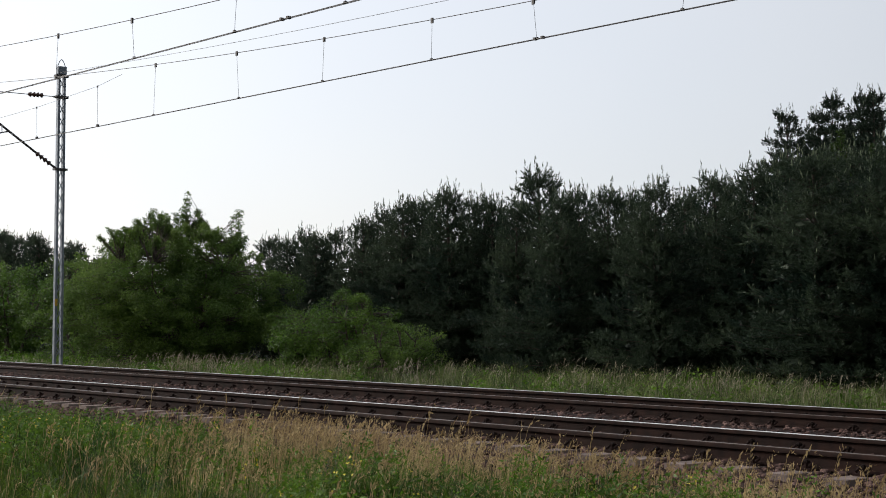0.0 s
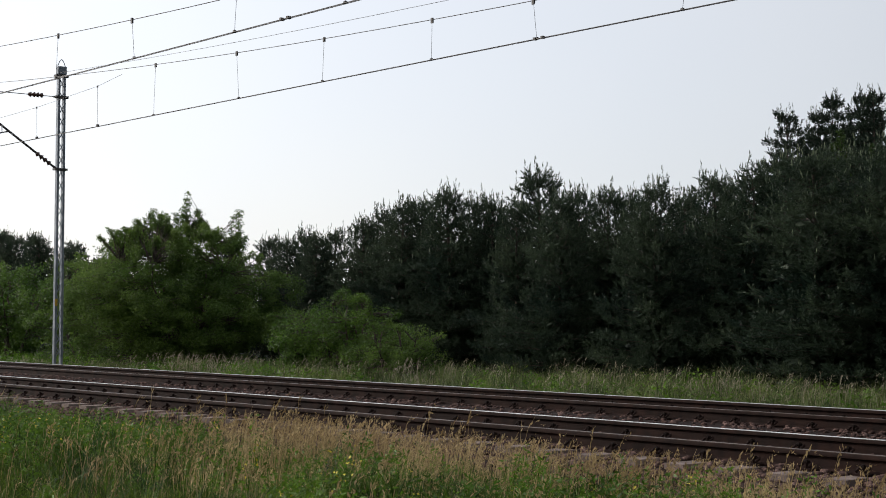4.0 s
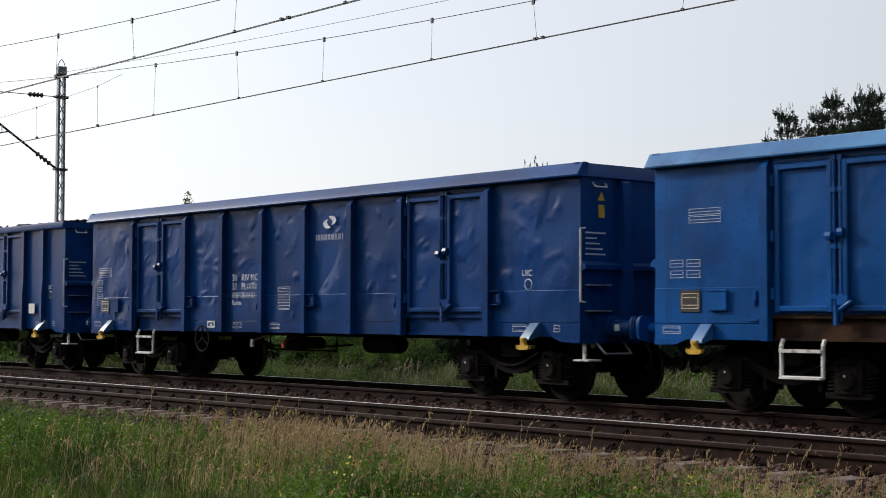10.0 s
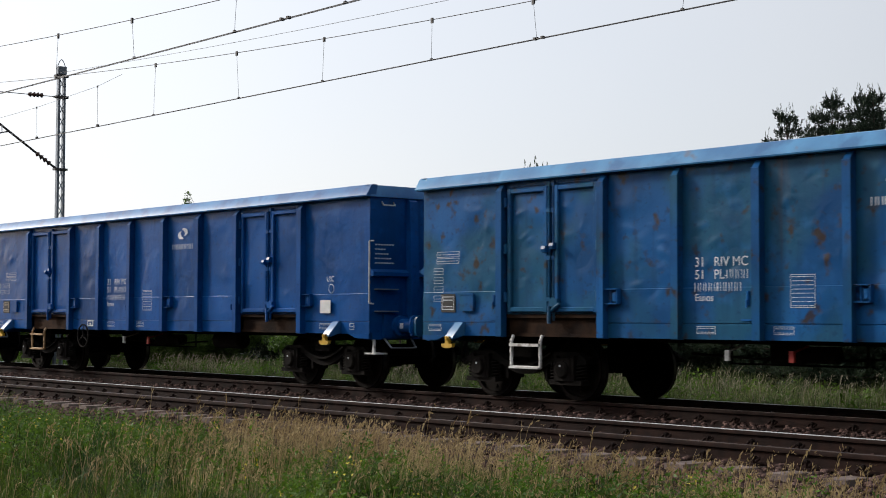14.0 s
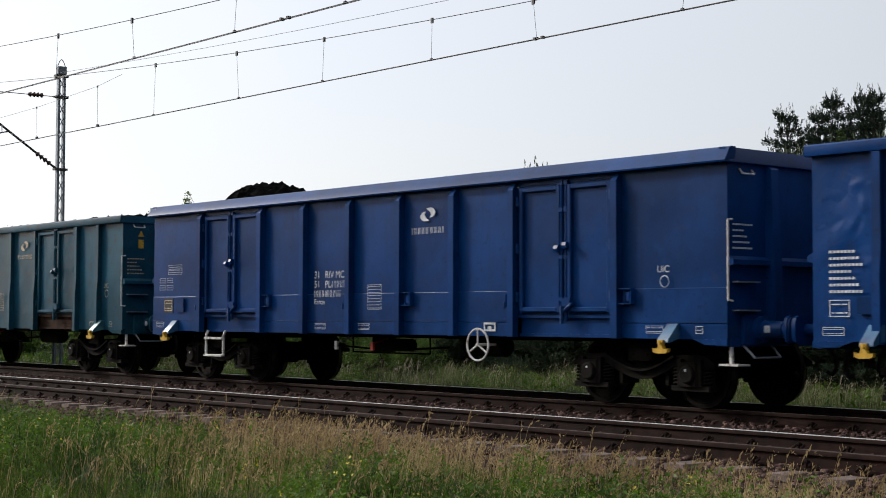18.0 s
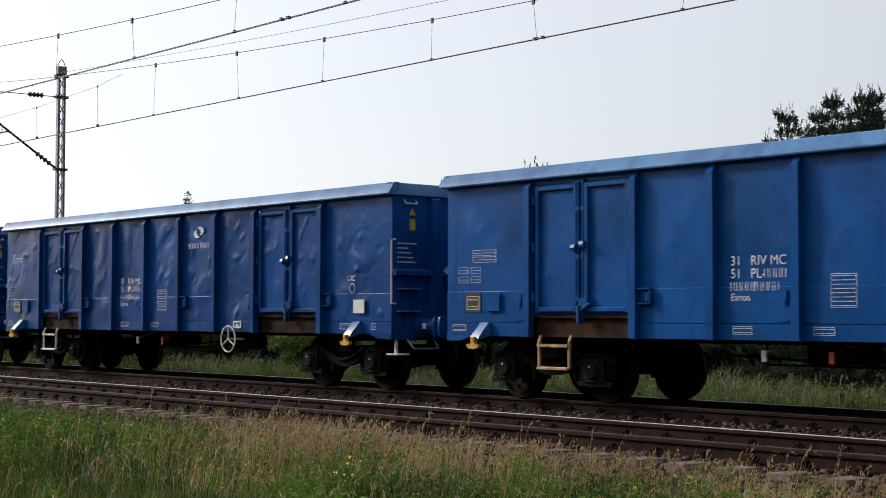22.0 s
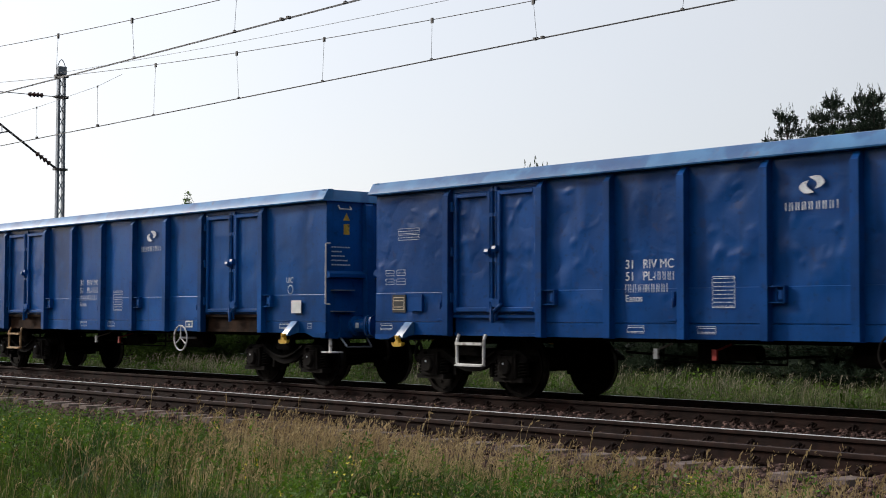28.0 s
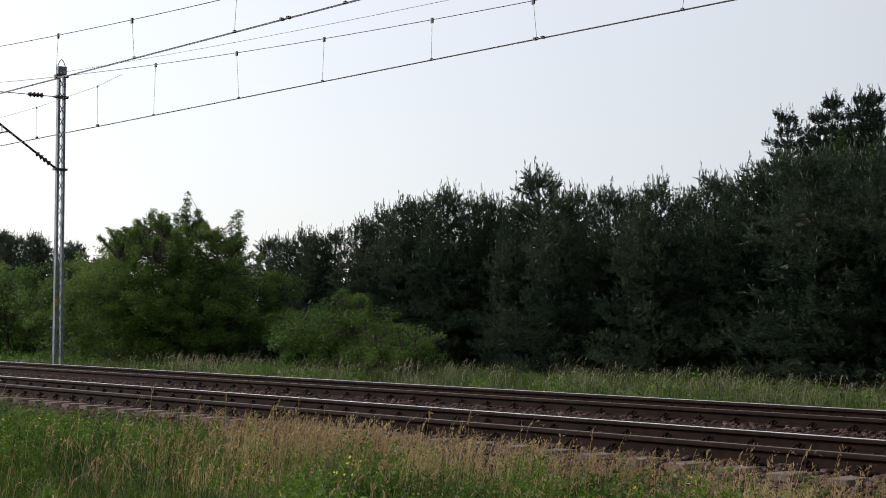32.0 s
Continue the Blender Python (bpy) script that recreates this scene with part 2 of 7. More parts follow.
# ---------------------------------------------------------------- mesh tools
class Shape:
    """Collects plain solids into one mesh."""

    def __init__(self):
        self.v, self.f = [], []

    def add(self, verts, faces):
        k = len(self.v)
        self.v += [tuple(p) for p in verts]
        self.f += [tuple(i + k for i in q) for q in faces]
        return self

    def prism(self, poly, a, b, axis="x"):
        """A closed outline (two numbers a corner) drawn out from a to b along an axis."""
        n = len(poly)
        order = {"x": lambda p, d: (d, p[0], p[1]), "y": lambda p, d: (p[0], d, p[1]), "z": lambda p, d: (p[0], p[1], d)}[axis]
        verts = [order(p, a) for p in poly] + [order(p, b) for p in poly]
        faces = [tuple(range(n))[::-1], tuple(range(n, 2 * n))] + [(i, (i + 1) % n, n + (i + 1) % n, n + i) for i in range(n)]
        return self.add(verts, faces)

    def box(self, x0, x1, y0, y1, z0, z1, c=0.0):
        if c:
            return self.prism([(x0 + c, y0), (x1 - c, y0), (x1, y0 + c), (x1, y1 - c), (x1 - c, y1), (x0 + c, y1), (x0, y1 - c), (x0, y0 + c)], z0, z1, "z")
        return self.prism([(x0, y0), (x1, y0), (x1, y1), (x0, y1)], z0, z1, "z")

    def rod(self, p, q, r, n=8, r2=None):
        p, q = Vector(p), Vector(q)
        d = (q - p).normalized()
        u = d.orthogonal().normalized()
        w = d.cross(u)
        r2 = r if r2 is None else r2
        ring = [(math.cos(2 * math.pi * i / n), math.sin(2 * math.pi * i / n)) for i in range(n)]
        verts = [p + (u * c + w * s) * r for c, s in ring] + [q + (u * c + w * s) * r2 for c, s in ring]
        return self.add(verts, [tuple(range(n))[::-1], tuple(range(n, 2 * n))] + [(i, (i + 1) % n, n + (i + 1) % n, n + i) for i in range(n)])

    def path(self, pts, r, n=6):
        for p, q in zip(pts, pts[1:]):
            self.rod(p, q, r, n)
        return self

    def lathe(self, prof, n=24, axis="y"):
        """A profile of (along, radius) turned round an axis through the origin."""
        m = len(prof)
        verts = []
        for i in range(n):
            c, s = math.cos(2 * math.pi * i / n), math.sin(2 * math.pi * i / n)
            for a, r in prof:
                verts.append({"y": (r * c, a, r * s), "x": (a, r * c, r * s), "z": (r * c, r * s, a)}[axis])
        faces = [(i * m + j, i * m + j + 1, ((i + 1) % n) * m + j + 1, ((i + 1) % n) * m + j) for i in range(n) for j in range(m - 1)]
        return self.add(verts, faces)

    def ring(self, R, r, n=24, k=6):
        """A torus in the xz plane."""
        verts, faces = [], []
        for i in range(n):
            a = 2 * math.pi * i / n
            for j in range(k):
                b = 2 * math.pi * j / k
                d = R + r * math.cos(b)
                verts.append((d * math.cos(a), r * math.sin(b), d * math.sin(a)))
        for i in range(n):
            for j in range(k):
                faces.append((i * k + j, i * k + (j + 1) % k, ((i + 1) % n) * k + (j + 1) % k, ((i + 1) % n) * k + j))
        return self.add(verts, faces)

    def sweep(self, pts, r, n=5):
        """One unbroken tube along a path."""
        pts = [Vector(p) for p in pts]
        verts, m = [], len(pts)
        for i, p in enumerate(pts):
            d = (pts[min(m - 1, i + 1)] - pts[max(0, i - 1)]).normalized()
            u = d.orthogonal().normalized() if abs(d.z) > 0.9 else d.cross(Vector((0, 0, 1))).normalized()
            w = d.cross(u)
            verts += [p + (u * math.cos(2 * math.pi * k / n) + w * math.sin(2 * math.pi * k / n)) * r for k in range(n)]
        faces = [(i * n + k, i * n + (k + 1) % n, (i + 1) * n + (k + 1) % n, (i + 1) * n + k) for i in range(m - 1) for k in range(n)]
        return self.add(verts, faces + [tuple(range(n))[::-1], tuple(range((m - 1) * n, m * n))])

    def moved(self, dx=0, dy=0, dz=0):
        self.v = [(x + dx, y + dy, z + dz) for x, y, z in self.v]
        return self

    def mesh(self, name, material, smooth=True):
        me = bpy.data.meshes.new(name)
        me.from_pydata(self.v, [], self.f)
        bm = bmesh.new()
        bm.from_mesh(me)
        bmesh.ops.recalc_face_normals(bm, faces=bm.faces)
        bm.to_mesh(me)
        bm.free()
        me.materials.append(material)
        if smooth:
            me.polygons.foreach_set("use_smooth", [True] * len(me.polygons))
            me.set_sharp_from_angle(angle=radians(35))
        return me


def part(name, mesh, parent, at=(0, 0, 0), turn=0.0, label=""):
    ob = new(name, mesh)
    ob.parent = parent
    ob.location, ob.rotation_euler = at, (0, 0, turn)
    return tagged(ob, label)


def empty(name, label, category, group="", kind=""):
    return tagged(new(name), label, category, group, kind)


MESHES = {}


def shared(key, build, material):
    """One mesh for all alike parts."""
    k = (key, material.name)
    if k not in MESHES:
        MESHES[k] = build().mesh(str(key), material)
    return MESHES[k]


def cloud(name, verts, faces_per, corners, material, smooth=False):
    """A big mesh of alike loose pieces from arrays: verts (N, k, 3), and the faces of one piece."""
    n, k = verts.shape[:2]
    me = bpy.data.meshes.new(name)
    loops = np.concatenate([np.array(f) for f in faces_per])
    sizes = np.array([len(f) for f in faces_per])
    me.vertices.add(n * k)
    me.vertices.foreach_set("co", verts.astype(np.float32).ravel())
    all_loops = (loops[None, :] + (np.arange(n) * k)[:, None]).ravel()
    starts = (np.concatenate([[0], np.cumsum(sizes)[:-1]])[None, :] + (np.arange(n) * len(loops))[:, None]).ravel()
    me.loops.add(len(all_loops))
    me.loops.foreach_set("vertex_index", all_loops.astype(np.int32))
    me.polygons.add(len(starts))
    me.polygons.foreach_set("loop_start", starts.astype(np.int32))
    if smooth:
        me.polygons.foreach_set("use_smooth", np.ones(len(starts), dtype=bool))
    me.update(calc_edges=True)
    me.materials.append(material)
    return me


def coil(radius, z0, height, turns, r):
    """A coil spring standing on z0."""
    m = int(turns * 8)
    return Shape().sweep([(radius * math.cos(2 * math.pi * i / 8), radius * math.sin(2 * math.pi * i / 8), z0 + height * i / m) for i in range(m + 1)], r, 4)


def rings(seed):
    return np.random.default_rng(seed)


# ---------------------------------------------------------------- ground and track
NEAR_Y = -4.21          # axis of the near track; the far one is y = 0


def lump(x, y, s, a):
    return a * noise.noise(Vector((x * s, y * s, 3.7)))


def ground_z(x, y):
    """Height of the soil: a low bank in front, the track bed, a ditch and a rising verge behind."""
    pts = ((-400, -0.9), (-60, -0.75), (-16, -0.55), (-9.5, -0.5), (-7.0, -0.5), (-6.3, -0.42), (2.2, -0.42), (3.2, -0.5), (6, -0.62), (12, -0.55), (30, -0.4), (90, -0.2), (400, 0.0))
    z = float(np.interp(y, [p[0] for p in pts], [p[1] for p in pts]))
    if y < -6.6 or y > 2.4:
        z += lump(x, y, 0.35, 0.08) + lump(x, y, 1.3, 0.03)
    return z


def make_ground():
    ys = [-2500, -900, -300, -120, -60, -40, -30] + [-25 + 0.5 * i for i in range(80)] + [16, 18, 21, 25, 30, 40, 60, 100, 200, 500, 1200, 2500]
    xs = [-2500, -1200, -700, -400, -250, -160, -110] + [-85 + 0.75 * i for i in range(140)] + [25, 40, 70, 120, 250, 500, 800, 1500, 2500]
    verts = [(x, y, ground_z(x, y)) for y in ys for x in xs]
    n = len(xs)
    faces = [(j * n + i, j * n + i + 1, (j + 1) * n + i + 1, (j + 1) * n + i) for j in range(len(ys) - 1) for i in range(n - 1)]
    me = Shape().add(verts, faces).mesh("ground", SOIL)
    tagged(new("ground", me), "rough grassy soil beside and under the railway", "ground", kind="structure")


make_ground()
TRACK_FROM, TRACK_TO = -720.0, 720.0


def ballast_bed():
    prof = [(-7.0, -0.55), (-6.25, -0.32), (-5.55, -0.245), (-5.3, -0.215), (-5.05, -0.178), (-4.88, -0.172), (-4.8, -0.158), (-3.62, -0.158), (-3.5, -0.172), (-3.2, -0.168), (-2.9, -0.165), (-1.2, -0.163), (-1.0, -0.166), (-0.67, -0.172), (-0.58, -0.158), (0.58, -0.158), (0.67, -0.172), (1.0, -0.172), (1.2, -0.22), (2.05, -0.25), (2.9, -0.6)]
    s = Shape()
    xs = [TRACK_FROM, -300, -120] + [-70 + 1.0 * i for i in range(90)] + [40, 120, 300, TRACK_TO]
    cols = []
    for y0, y1, k in ((-7.0, -6.25, 6), (-6.25, 2.05, 40), (2.05, 2.9, 6)):
        cols += [y0 + (y1 - y0) * i / k for i in range(k)]
    cols.append(2.9)
    verts = [(x, y, float(np.interp(y, [p[0] for p in prof], [p[1] for p in prof])) + lump(x, y, 1.9, 0.022)) for x in xs for y in cols]
    n = len(cols)
    faces = [(i * n + j, (i + 1) * n + j, (i + 1) * n + j + 1, i * n + j + 1) for i in range(len(xs) - 1) for j in range(n - 1)]
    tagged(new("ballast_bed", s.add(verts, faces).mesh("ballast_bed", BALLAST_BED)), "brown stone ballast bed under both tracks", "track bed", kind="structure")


ballast_bed()


def rail_profile():
    half = [(0.075, -0.172), (0.075, -0.160), (0.012, -0.140), (0.0085, -0.055), (0.034, -0.042), (0.036, -0.012), (0.030, -0.002)]
    return half + [(-x, z) for x, z in half[::-1]]


def make_rail(y, head):
    """One rail: rusty web and foot, a worn running band on the head."""
    rail = empty("rail", "rusty steel rail with a worn running band on concrete sleepers", "rail", "railway rails", "structure")
    part("rail_body", shared("rail_body", lambda: Shape().prism(rail_profile(), TRACK_FROM, TRACK_TO, "x"), RAIL_SIDE), rail, (0, y, 0))
    part("running_band", shared("running_band", lambda: Shape().box(TRACK_FROM, TRACK_TO, -0.029, 0.029, -0.0018, 0.002), head), rail, (0, y, 0))


# only the far rail of each track has the sky sheen in its colour
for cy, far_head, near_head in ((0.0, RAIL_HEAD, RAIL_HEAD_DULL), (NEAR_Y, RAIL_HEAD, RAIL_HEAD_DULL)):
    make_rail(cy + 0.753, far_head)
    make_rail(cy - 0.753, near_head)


def sleeper_shape():
    s = Shape()
    for sgn in (-1, 1):
        a, b = (-1.3, -0.35) if sgn < 0 else (0.35, 1.3)
        s.prism([(-0.14, -0.38), (0.14, -0.38), (0.115, -0.178), (-0.115, -0.178)], a, b, "y")
    s.prism([(-0.12, -0.38), (0.12, -0.38), (0.1, -0.215), (-0.1, -0.215)], -0.35, 0.35, "y")
    return s


def clip_shape():
    """A spring clip with its base plate and screw, one side of a rail."""
    s = Shape().box(-0.075, 0.075, 0.06, 0.17, -0.178, -0.155)
    s.path([(-0.05, 0.15, -0.14), (-0.05, 0.09, -0.105), (0.0, 0.065, -0.10), (0.05, 0.09, -0.105), (0.05, 0.15, -0.14)], 0.014, 6)
    s.rod((0, 0.115, -0.16), (0, 0.115, -0.075), 0.018, 6)
    s.box(-0.025, 0.025, 0.09, 0.14, -0.10, -0.085)
    return s


def make_sleepers():
    for cy in (0.0, NEAR_Y):
        x = -42.0
        while x < 3:
            sl = empty("sleeper", "weathered concrete sleeper bedded in brown ballast", "sleeper", "railway sleepers", "structure")
            sl.location = (x, cy, 0)
            part("concrete_block", shared("sleeper", sleeper_shape, CONCRETE), sl)
            if x > (-34 if cy else -27):
                for ry in (-0.753, 0.753):
                    for turn in (0, math.pi) if cy or ry < 0 else (math.pi,):
                        part("rail_clip", shared("rail_clip", clip_shape, RAIL_SIDE), sl, (0, ry, 0), turn)
            x += 0.6
    one = sleeper_shape()
    base, faces = np.array(one.v), one.f
    spots = [(x, cy) for cy in (0.0, NEAR_Y) for x in list(np.arange(-160, -42.3, 0.6)) + list(np.arange(3.3, 60, 0.6))]
    v = base[None] + np.array([(x, y, 0) for x, y in spots])[:, None]
    tagged(new("distant_sleepers", cloud("distant_sleepers", v, faces, None, CONCRETE)), "rows of concrete sleepers under the distant rails", "sleepers", kind="stuff")


def make_ballast():
    rng = rings(5)
    n = 28000
    x = -46 + 48 * rng.random(n) ** 0.8
    y = np.where(rng.random(n) < 0.62, rng.uniform(-7.05, -5.0, n), rng.uniform(-6.0, 2.4, n))
    z = np.interp(y, [-7.0, -6.25, -5.55, -5.3, -5.05, -3.2, -2.9, -1.2, -1.0, 1.0, 1.2, 2.05, 2.9], [-0.55, -0.32, -0.245, -0.215, -0.178, -0.168, -0.165, -0.163, -0.168, -0.175, -0.22, -0.25, -0.6]) + 0.008
    on_sleeper = (np.abs((x + 42.0 + 0.3) % 0.6 - 0.3) < 0.15) & (np.abs(y - NEAR_Y + 1.3 - 0.3) < 0.34)
    x, y, z = x[~on_sleeper], y[~on_sleeper], z[~on_sleeper]
    n = len(x)
    size = rng.uniform(0.02, 0.045, n)
    t = (1 + 5 ** 0.5) / 2
    ico = np.array([(-1, t, 0), (1, t, 0), (-1, -t, 0), (1, -t, 0), (0, -1, t), (0, 1, t), (0, -1, -t), (0, 1, -t), (t, 0, -1), (t, 0, 1), (-t, 0, -1), (-t, 0, 1)]) / 1.9
    f = [(0, 11, 5), (0, 5, 1), (0, 1, 7), (0, 7, 10), (0, 10, 11), (1, 5, 9), (5, 11, 4), (11, 10, 2), (10, 7, 6), (7, 1, 8), (3, 9, 4), (3, 4, 2), (3, 2, 6), (3, 6, 8), (3, 8, 9), (4, 9, 5), (2, 4, 11), (6, 2, 10), (8, 6, 7), (9, 8, 1)]
    v = ico[None] * rng.uniform(0.6, 1.25, (n, 12, 1)) * size[:, None, None] * np.array([1.2, 1.2, 0.8])
    v += np.stack([x, y, z], 1)[:, None]
    tagged(new("ballast_stones", cloud("ballast_stones", v, f, None, BALLAST)), "loose rust-brown crushed stone ballast", "ballast", kind="stuff")


# ---------------------------------------------------------------- overhead line
POLE = Vector((-39.55, 2.85, 0))


def lattice_mast(at=POLE, turn=0.0):
    mast = empty("catenary_mast", "grey galvanised lattice steel mast beside the far track", "mast", "overhead line masts")
    mast.location, mast.rotation_euler = (at.x, at.y, -0.25), (0, 0, turn)
    H = 8.5

    def channel(y0):
        s = Shape()
        w0, w1 = 0.20, 0.16
        lo = [(a, y0 * w0 / 2 + b, 0) for a, b in ((-0.06, -0.032), (0.06, -0.032), (0.06, 0.032), (-0.06, 0.032))]
        hi = [(a, y0 * w1 / 2 + b, H) for a, b in ((-0.06, -0.032), (0.06, -0.032), (0.06, 0.032), (-0.06, 0.032))]
        return s.add(lo + hi, [(3, 2, 1, 0), (4, 5, 6, 7)] + [(i, (i + 1) % 4, 4 + (i + 1) % 4, 4 + i) for i in range(4)])

    for y0 in (-1, 1):
        part("channel", shared(("channel", y0), lambda y0=y0: channel(y0), GREY_STEEL), mast)
    bay = 0.36
    z = 0.3
    while z < H - 0.4:
        for sgn in (-1, 1):
            s = Shape().rod((0.055, -sgn * 0.09, z), (0.055, sgn * 0.09, z + bay * 0.9), 0.013, 5)
            part("lattice_bar", s.mesh("lattice_bar", GREY_STEEL), mast)
        z += bay
    part("cap", Shape().box(-0.07, 0.07, -0.13, 0.13, H - 0.2, H + 0.02).mesh("cap", GREY_STEEL), mast)
    hoop = [(0, -0.12 + 0.24 * i / 8, H + 0.02 + 0.2 * math.sin(math.pi * i / 8)) for i in range(9)]
    part("lifting_hoop", Shape().path(hoop, 0.012).mesh("hoop", GREY_STEEL), mast)
    part("footing", Shape().box(-0.45, 0.45, -0.4, 0.4, -0.3, 0.06, 0.03).mesh("footing", CONCRETE), mast)
    part("warning_plate", Shape().box(0.062, 0.07, -0.13, -0.06, 1.75, 1.95).mesh("plate", YELLOW), mast, label="small yellow warning plate")
    # clamps and cantilever towards the track
    for z0 in (5.6, 7.65, 8.25):
        part("clamp", Shape().box(-0.09, 0.09, -0.19, 0.19, z0 - 0.03, z0 + 0.03).mesh("clamp", WIRE), mast)
    arm = Shape().rod((0, -0.13, 5.62), (0.0, -2.95, 7.5), 0.032, 8)
    part("cantilever_tube", arm.mesh("arm", WIRE), mast)
    part("stay_rod", Shape().rod((0, -0.13, 7.65), (0, -2.95, 7.62), 0.012, 6).mesh("stay", WIRE), mast)
    for a, b, m in (((0, -0.3, 5.73), (0, -0.75, 6.03), 4), ((0, -0.55, 7.65), (0, -1.0, 7.645), 4)):
        p, q = Vector(a), Vector(b)
        s = Shape()
        for i in range(m):
            c = p.lerp(q, (i + 0.5) / m)
            d = (q - p).normalized() * 0.03
            s.rod(c - d, c + d, 0.075, 10, 0.05)
        s.rod(p, q, 0.03, 6)
        part("insulator", s.mesh("insulator", INSULATOR), mast, label="brown ribbed insulator")
    part("carrier_saddle", Shape().box(-0.03, 0.03, -2.88, -2.82, 7.36, 7.74).mesh("saddle", WIRE), mast)
    part("registration_arm", Shape().path([(0, -1.55, 6.55), (0.1, -3.4, 6.15)], 0.018).mesh("reg", WIRE), mast)
    part("steady_arm", Shape().path([(0.1, -3.4, 6.05), (0.1, -2.2, 5.87)], 0.014).mesh("steady", WIRE), mast)
    part("dropper_bracket", Shape().path([(0, -1.75, 6.75), (0.02, -1.75, 6.5), (0.1, -2.5, 6.2)], 0.012).mesh("bracket", WIRE), mast)
    return mast


lattice_mast()
lattice_mast(Vector((POLE.x + 62, POLE.y, 0)))
lattice_mast(Vector((POLE.x + 62, NEAR_Y - POLE.y, 0)), math.pi)


def sag(x, x0, x1, z_end, z_mid):
    u = (x - (x0 + x1) / 2) / ((x1 - x0) / 2)
    return z_mid + (z_end - z_mid) * u * u


def make_wires():
    """Two twin contact wires with their carrier wires and droppers, a stitch wire and an earth wire."""
    x0, x1 = POLE.x, POLE.x + 62

    def line(name, label, pts, r):
        tagged(new(name, Shape().sweep(pts, r, 6).mesh(name, WIRE)), label, "overhead wire", "overhead wires")

    for y, zc, zm, ze, nm in ((0.0, 5.6, 6.12, 7.45, "far"), (NEAR_Y, 5.5, 5.87, 7.3, "near")):
        span = [x0 + 62 * i / 40 for i in range(41)]
        left = [x0 - 62 + 62 * i / 20 for i in range(21)]

        def carrier(x):
            return sag(x, x0, x1, ze, zm) if x >= x0 else sag(x, x0 - 62, x0, ze, zm)

        for off in (-0.02, 0.02):
            pts = [(x0 - 62, y + off, zc), (x0 + 24 + 3 * off, y + off, zc), (x1, y + off, zc)]
            line("contact_wire", "dark grooved contact wire over the track", pts, 0.0065)
        line("carrier_wire", "dark stranded carrier wire above the contact wire", [(x, y, carrier(x)) for x in left[:-1] + span], 0.0070)
        drops = [-37.4, -29.27, -25.85, -22.98, -19.8, -17.2, -14.2, -10.5, -6.5, -2.5, 2, 6, 10] if y == 0 else [-29.5, -25.36, -22.48, -19.4, -16.6, -13, -9, -5, -1, 3, 7]
        for k, x in enumerate(drops):
            if y == 0 and x < -30:
                continue
            d = 0.09 * math.sin(k * 2.3)
            s = Shape().rod((x, y, zc), (x + d, y, carrier(x + d)), 0.0035, 5)
            s.box(x - 0.02, x + 0.02, y - 0.02, y + 0.02, zc - 0.008, zc + 0.03)
            s.box(x + d - 0.025, x + d + 0.025, y - 0.015, y + 0.015, carrier(x + d) - 0.06, carrier(x + d) + 0.03)
            tagged(new("dropper", s.mesh("dropper", WIRE)), "thin dropper wire with clamps", "dropper", "overhead droppers")
        cx = x0 + (22.4 if y == 0 else 21.5)
        for d in (-0.085, 0.085):
            tagged(new("wire_clamp", Shape().box(cx + d - 0.025, cx + d + 0.025, y - 0.03, y + 0.03, zc - 0.012, zc + 0.03).mesh("wire_clamp", WIRE)), "small clamp joining the twin contact wires", "clamp", "wire clamps")
    stitch = [(-30.7, 0, 6.68), (-31.9, 0, 6.54), (-35.0, 0, 6.38), (-37.2, 0, 6.33), (-42, 0, 6.36), (-47, 0, 6.54), (-48.4, 0, 6.68)]
    line("stitch_wire", "thin stitch wire under the carrier wire", stitch, 0.004)
    for x, z in ((-35.03, 6.38), (-31.85, 6.54)):
        s = Shape().rod((x, 0, 5.62), (x - 0.03, 0, z), 0.0035, 5).box(x - 0.03, x + 0.03, -0.025, 0.025, 5.59, 5.65).box(x - 0.05, x - 0.01, -0.012, 0.012, z - 0.03, z + 0.02)
        tagged(new("dropper", s.mesh("dropper", WIRE)), "thin dropper wire with clamps", "dropper", "overhead droppers")
    earth = [(x0 + 62 * i / 30, POLE.y - 0.1, sag(x0 + 62 * i / 30, x0, x1, 8.08, 7.3)) for i in range(31)]
    line("earth_wire", "thin earth wire strung between the masts", earth, 0.005)


make_wires()


# ---------------------------------------------------------------- open wagons
LONG = dict(key="long", pitch=15.74, half=7.18, ribs=(-5.33, -3.29, -1.97, -0.66, 0.66, 1.97, 3.29, 5.33), doors=((-5.33, -3.29), (3.29, 5.33)), pivot=5.35, rim=(3.17, 3.37))
SHORT = dict(key="short", pitch=14.04, half=6.42, ribs=(-5.48, -4.5, -2.5, -1.25, 0.0, 1.25, 2.5, 4.5, 5.48), doors=((-4.5, -2.5), (2.5, 4.5)), pivot=4.5, rim=(3.13, 3.27))
SIDE_Y = 1.46


def bays(kind):
    edges = [-kind["half"]] + list(kind["ribs"]) + [kind["half"]]
    doors = {round(a, 2) for a, b in kind["doors"]}
    return [(a, b) for a, b in zip(edges, edges[1:]) if round(a, 2) not in doors]


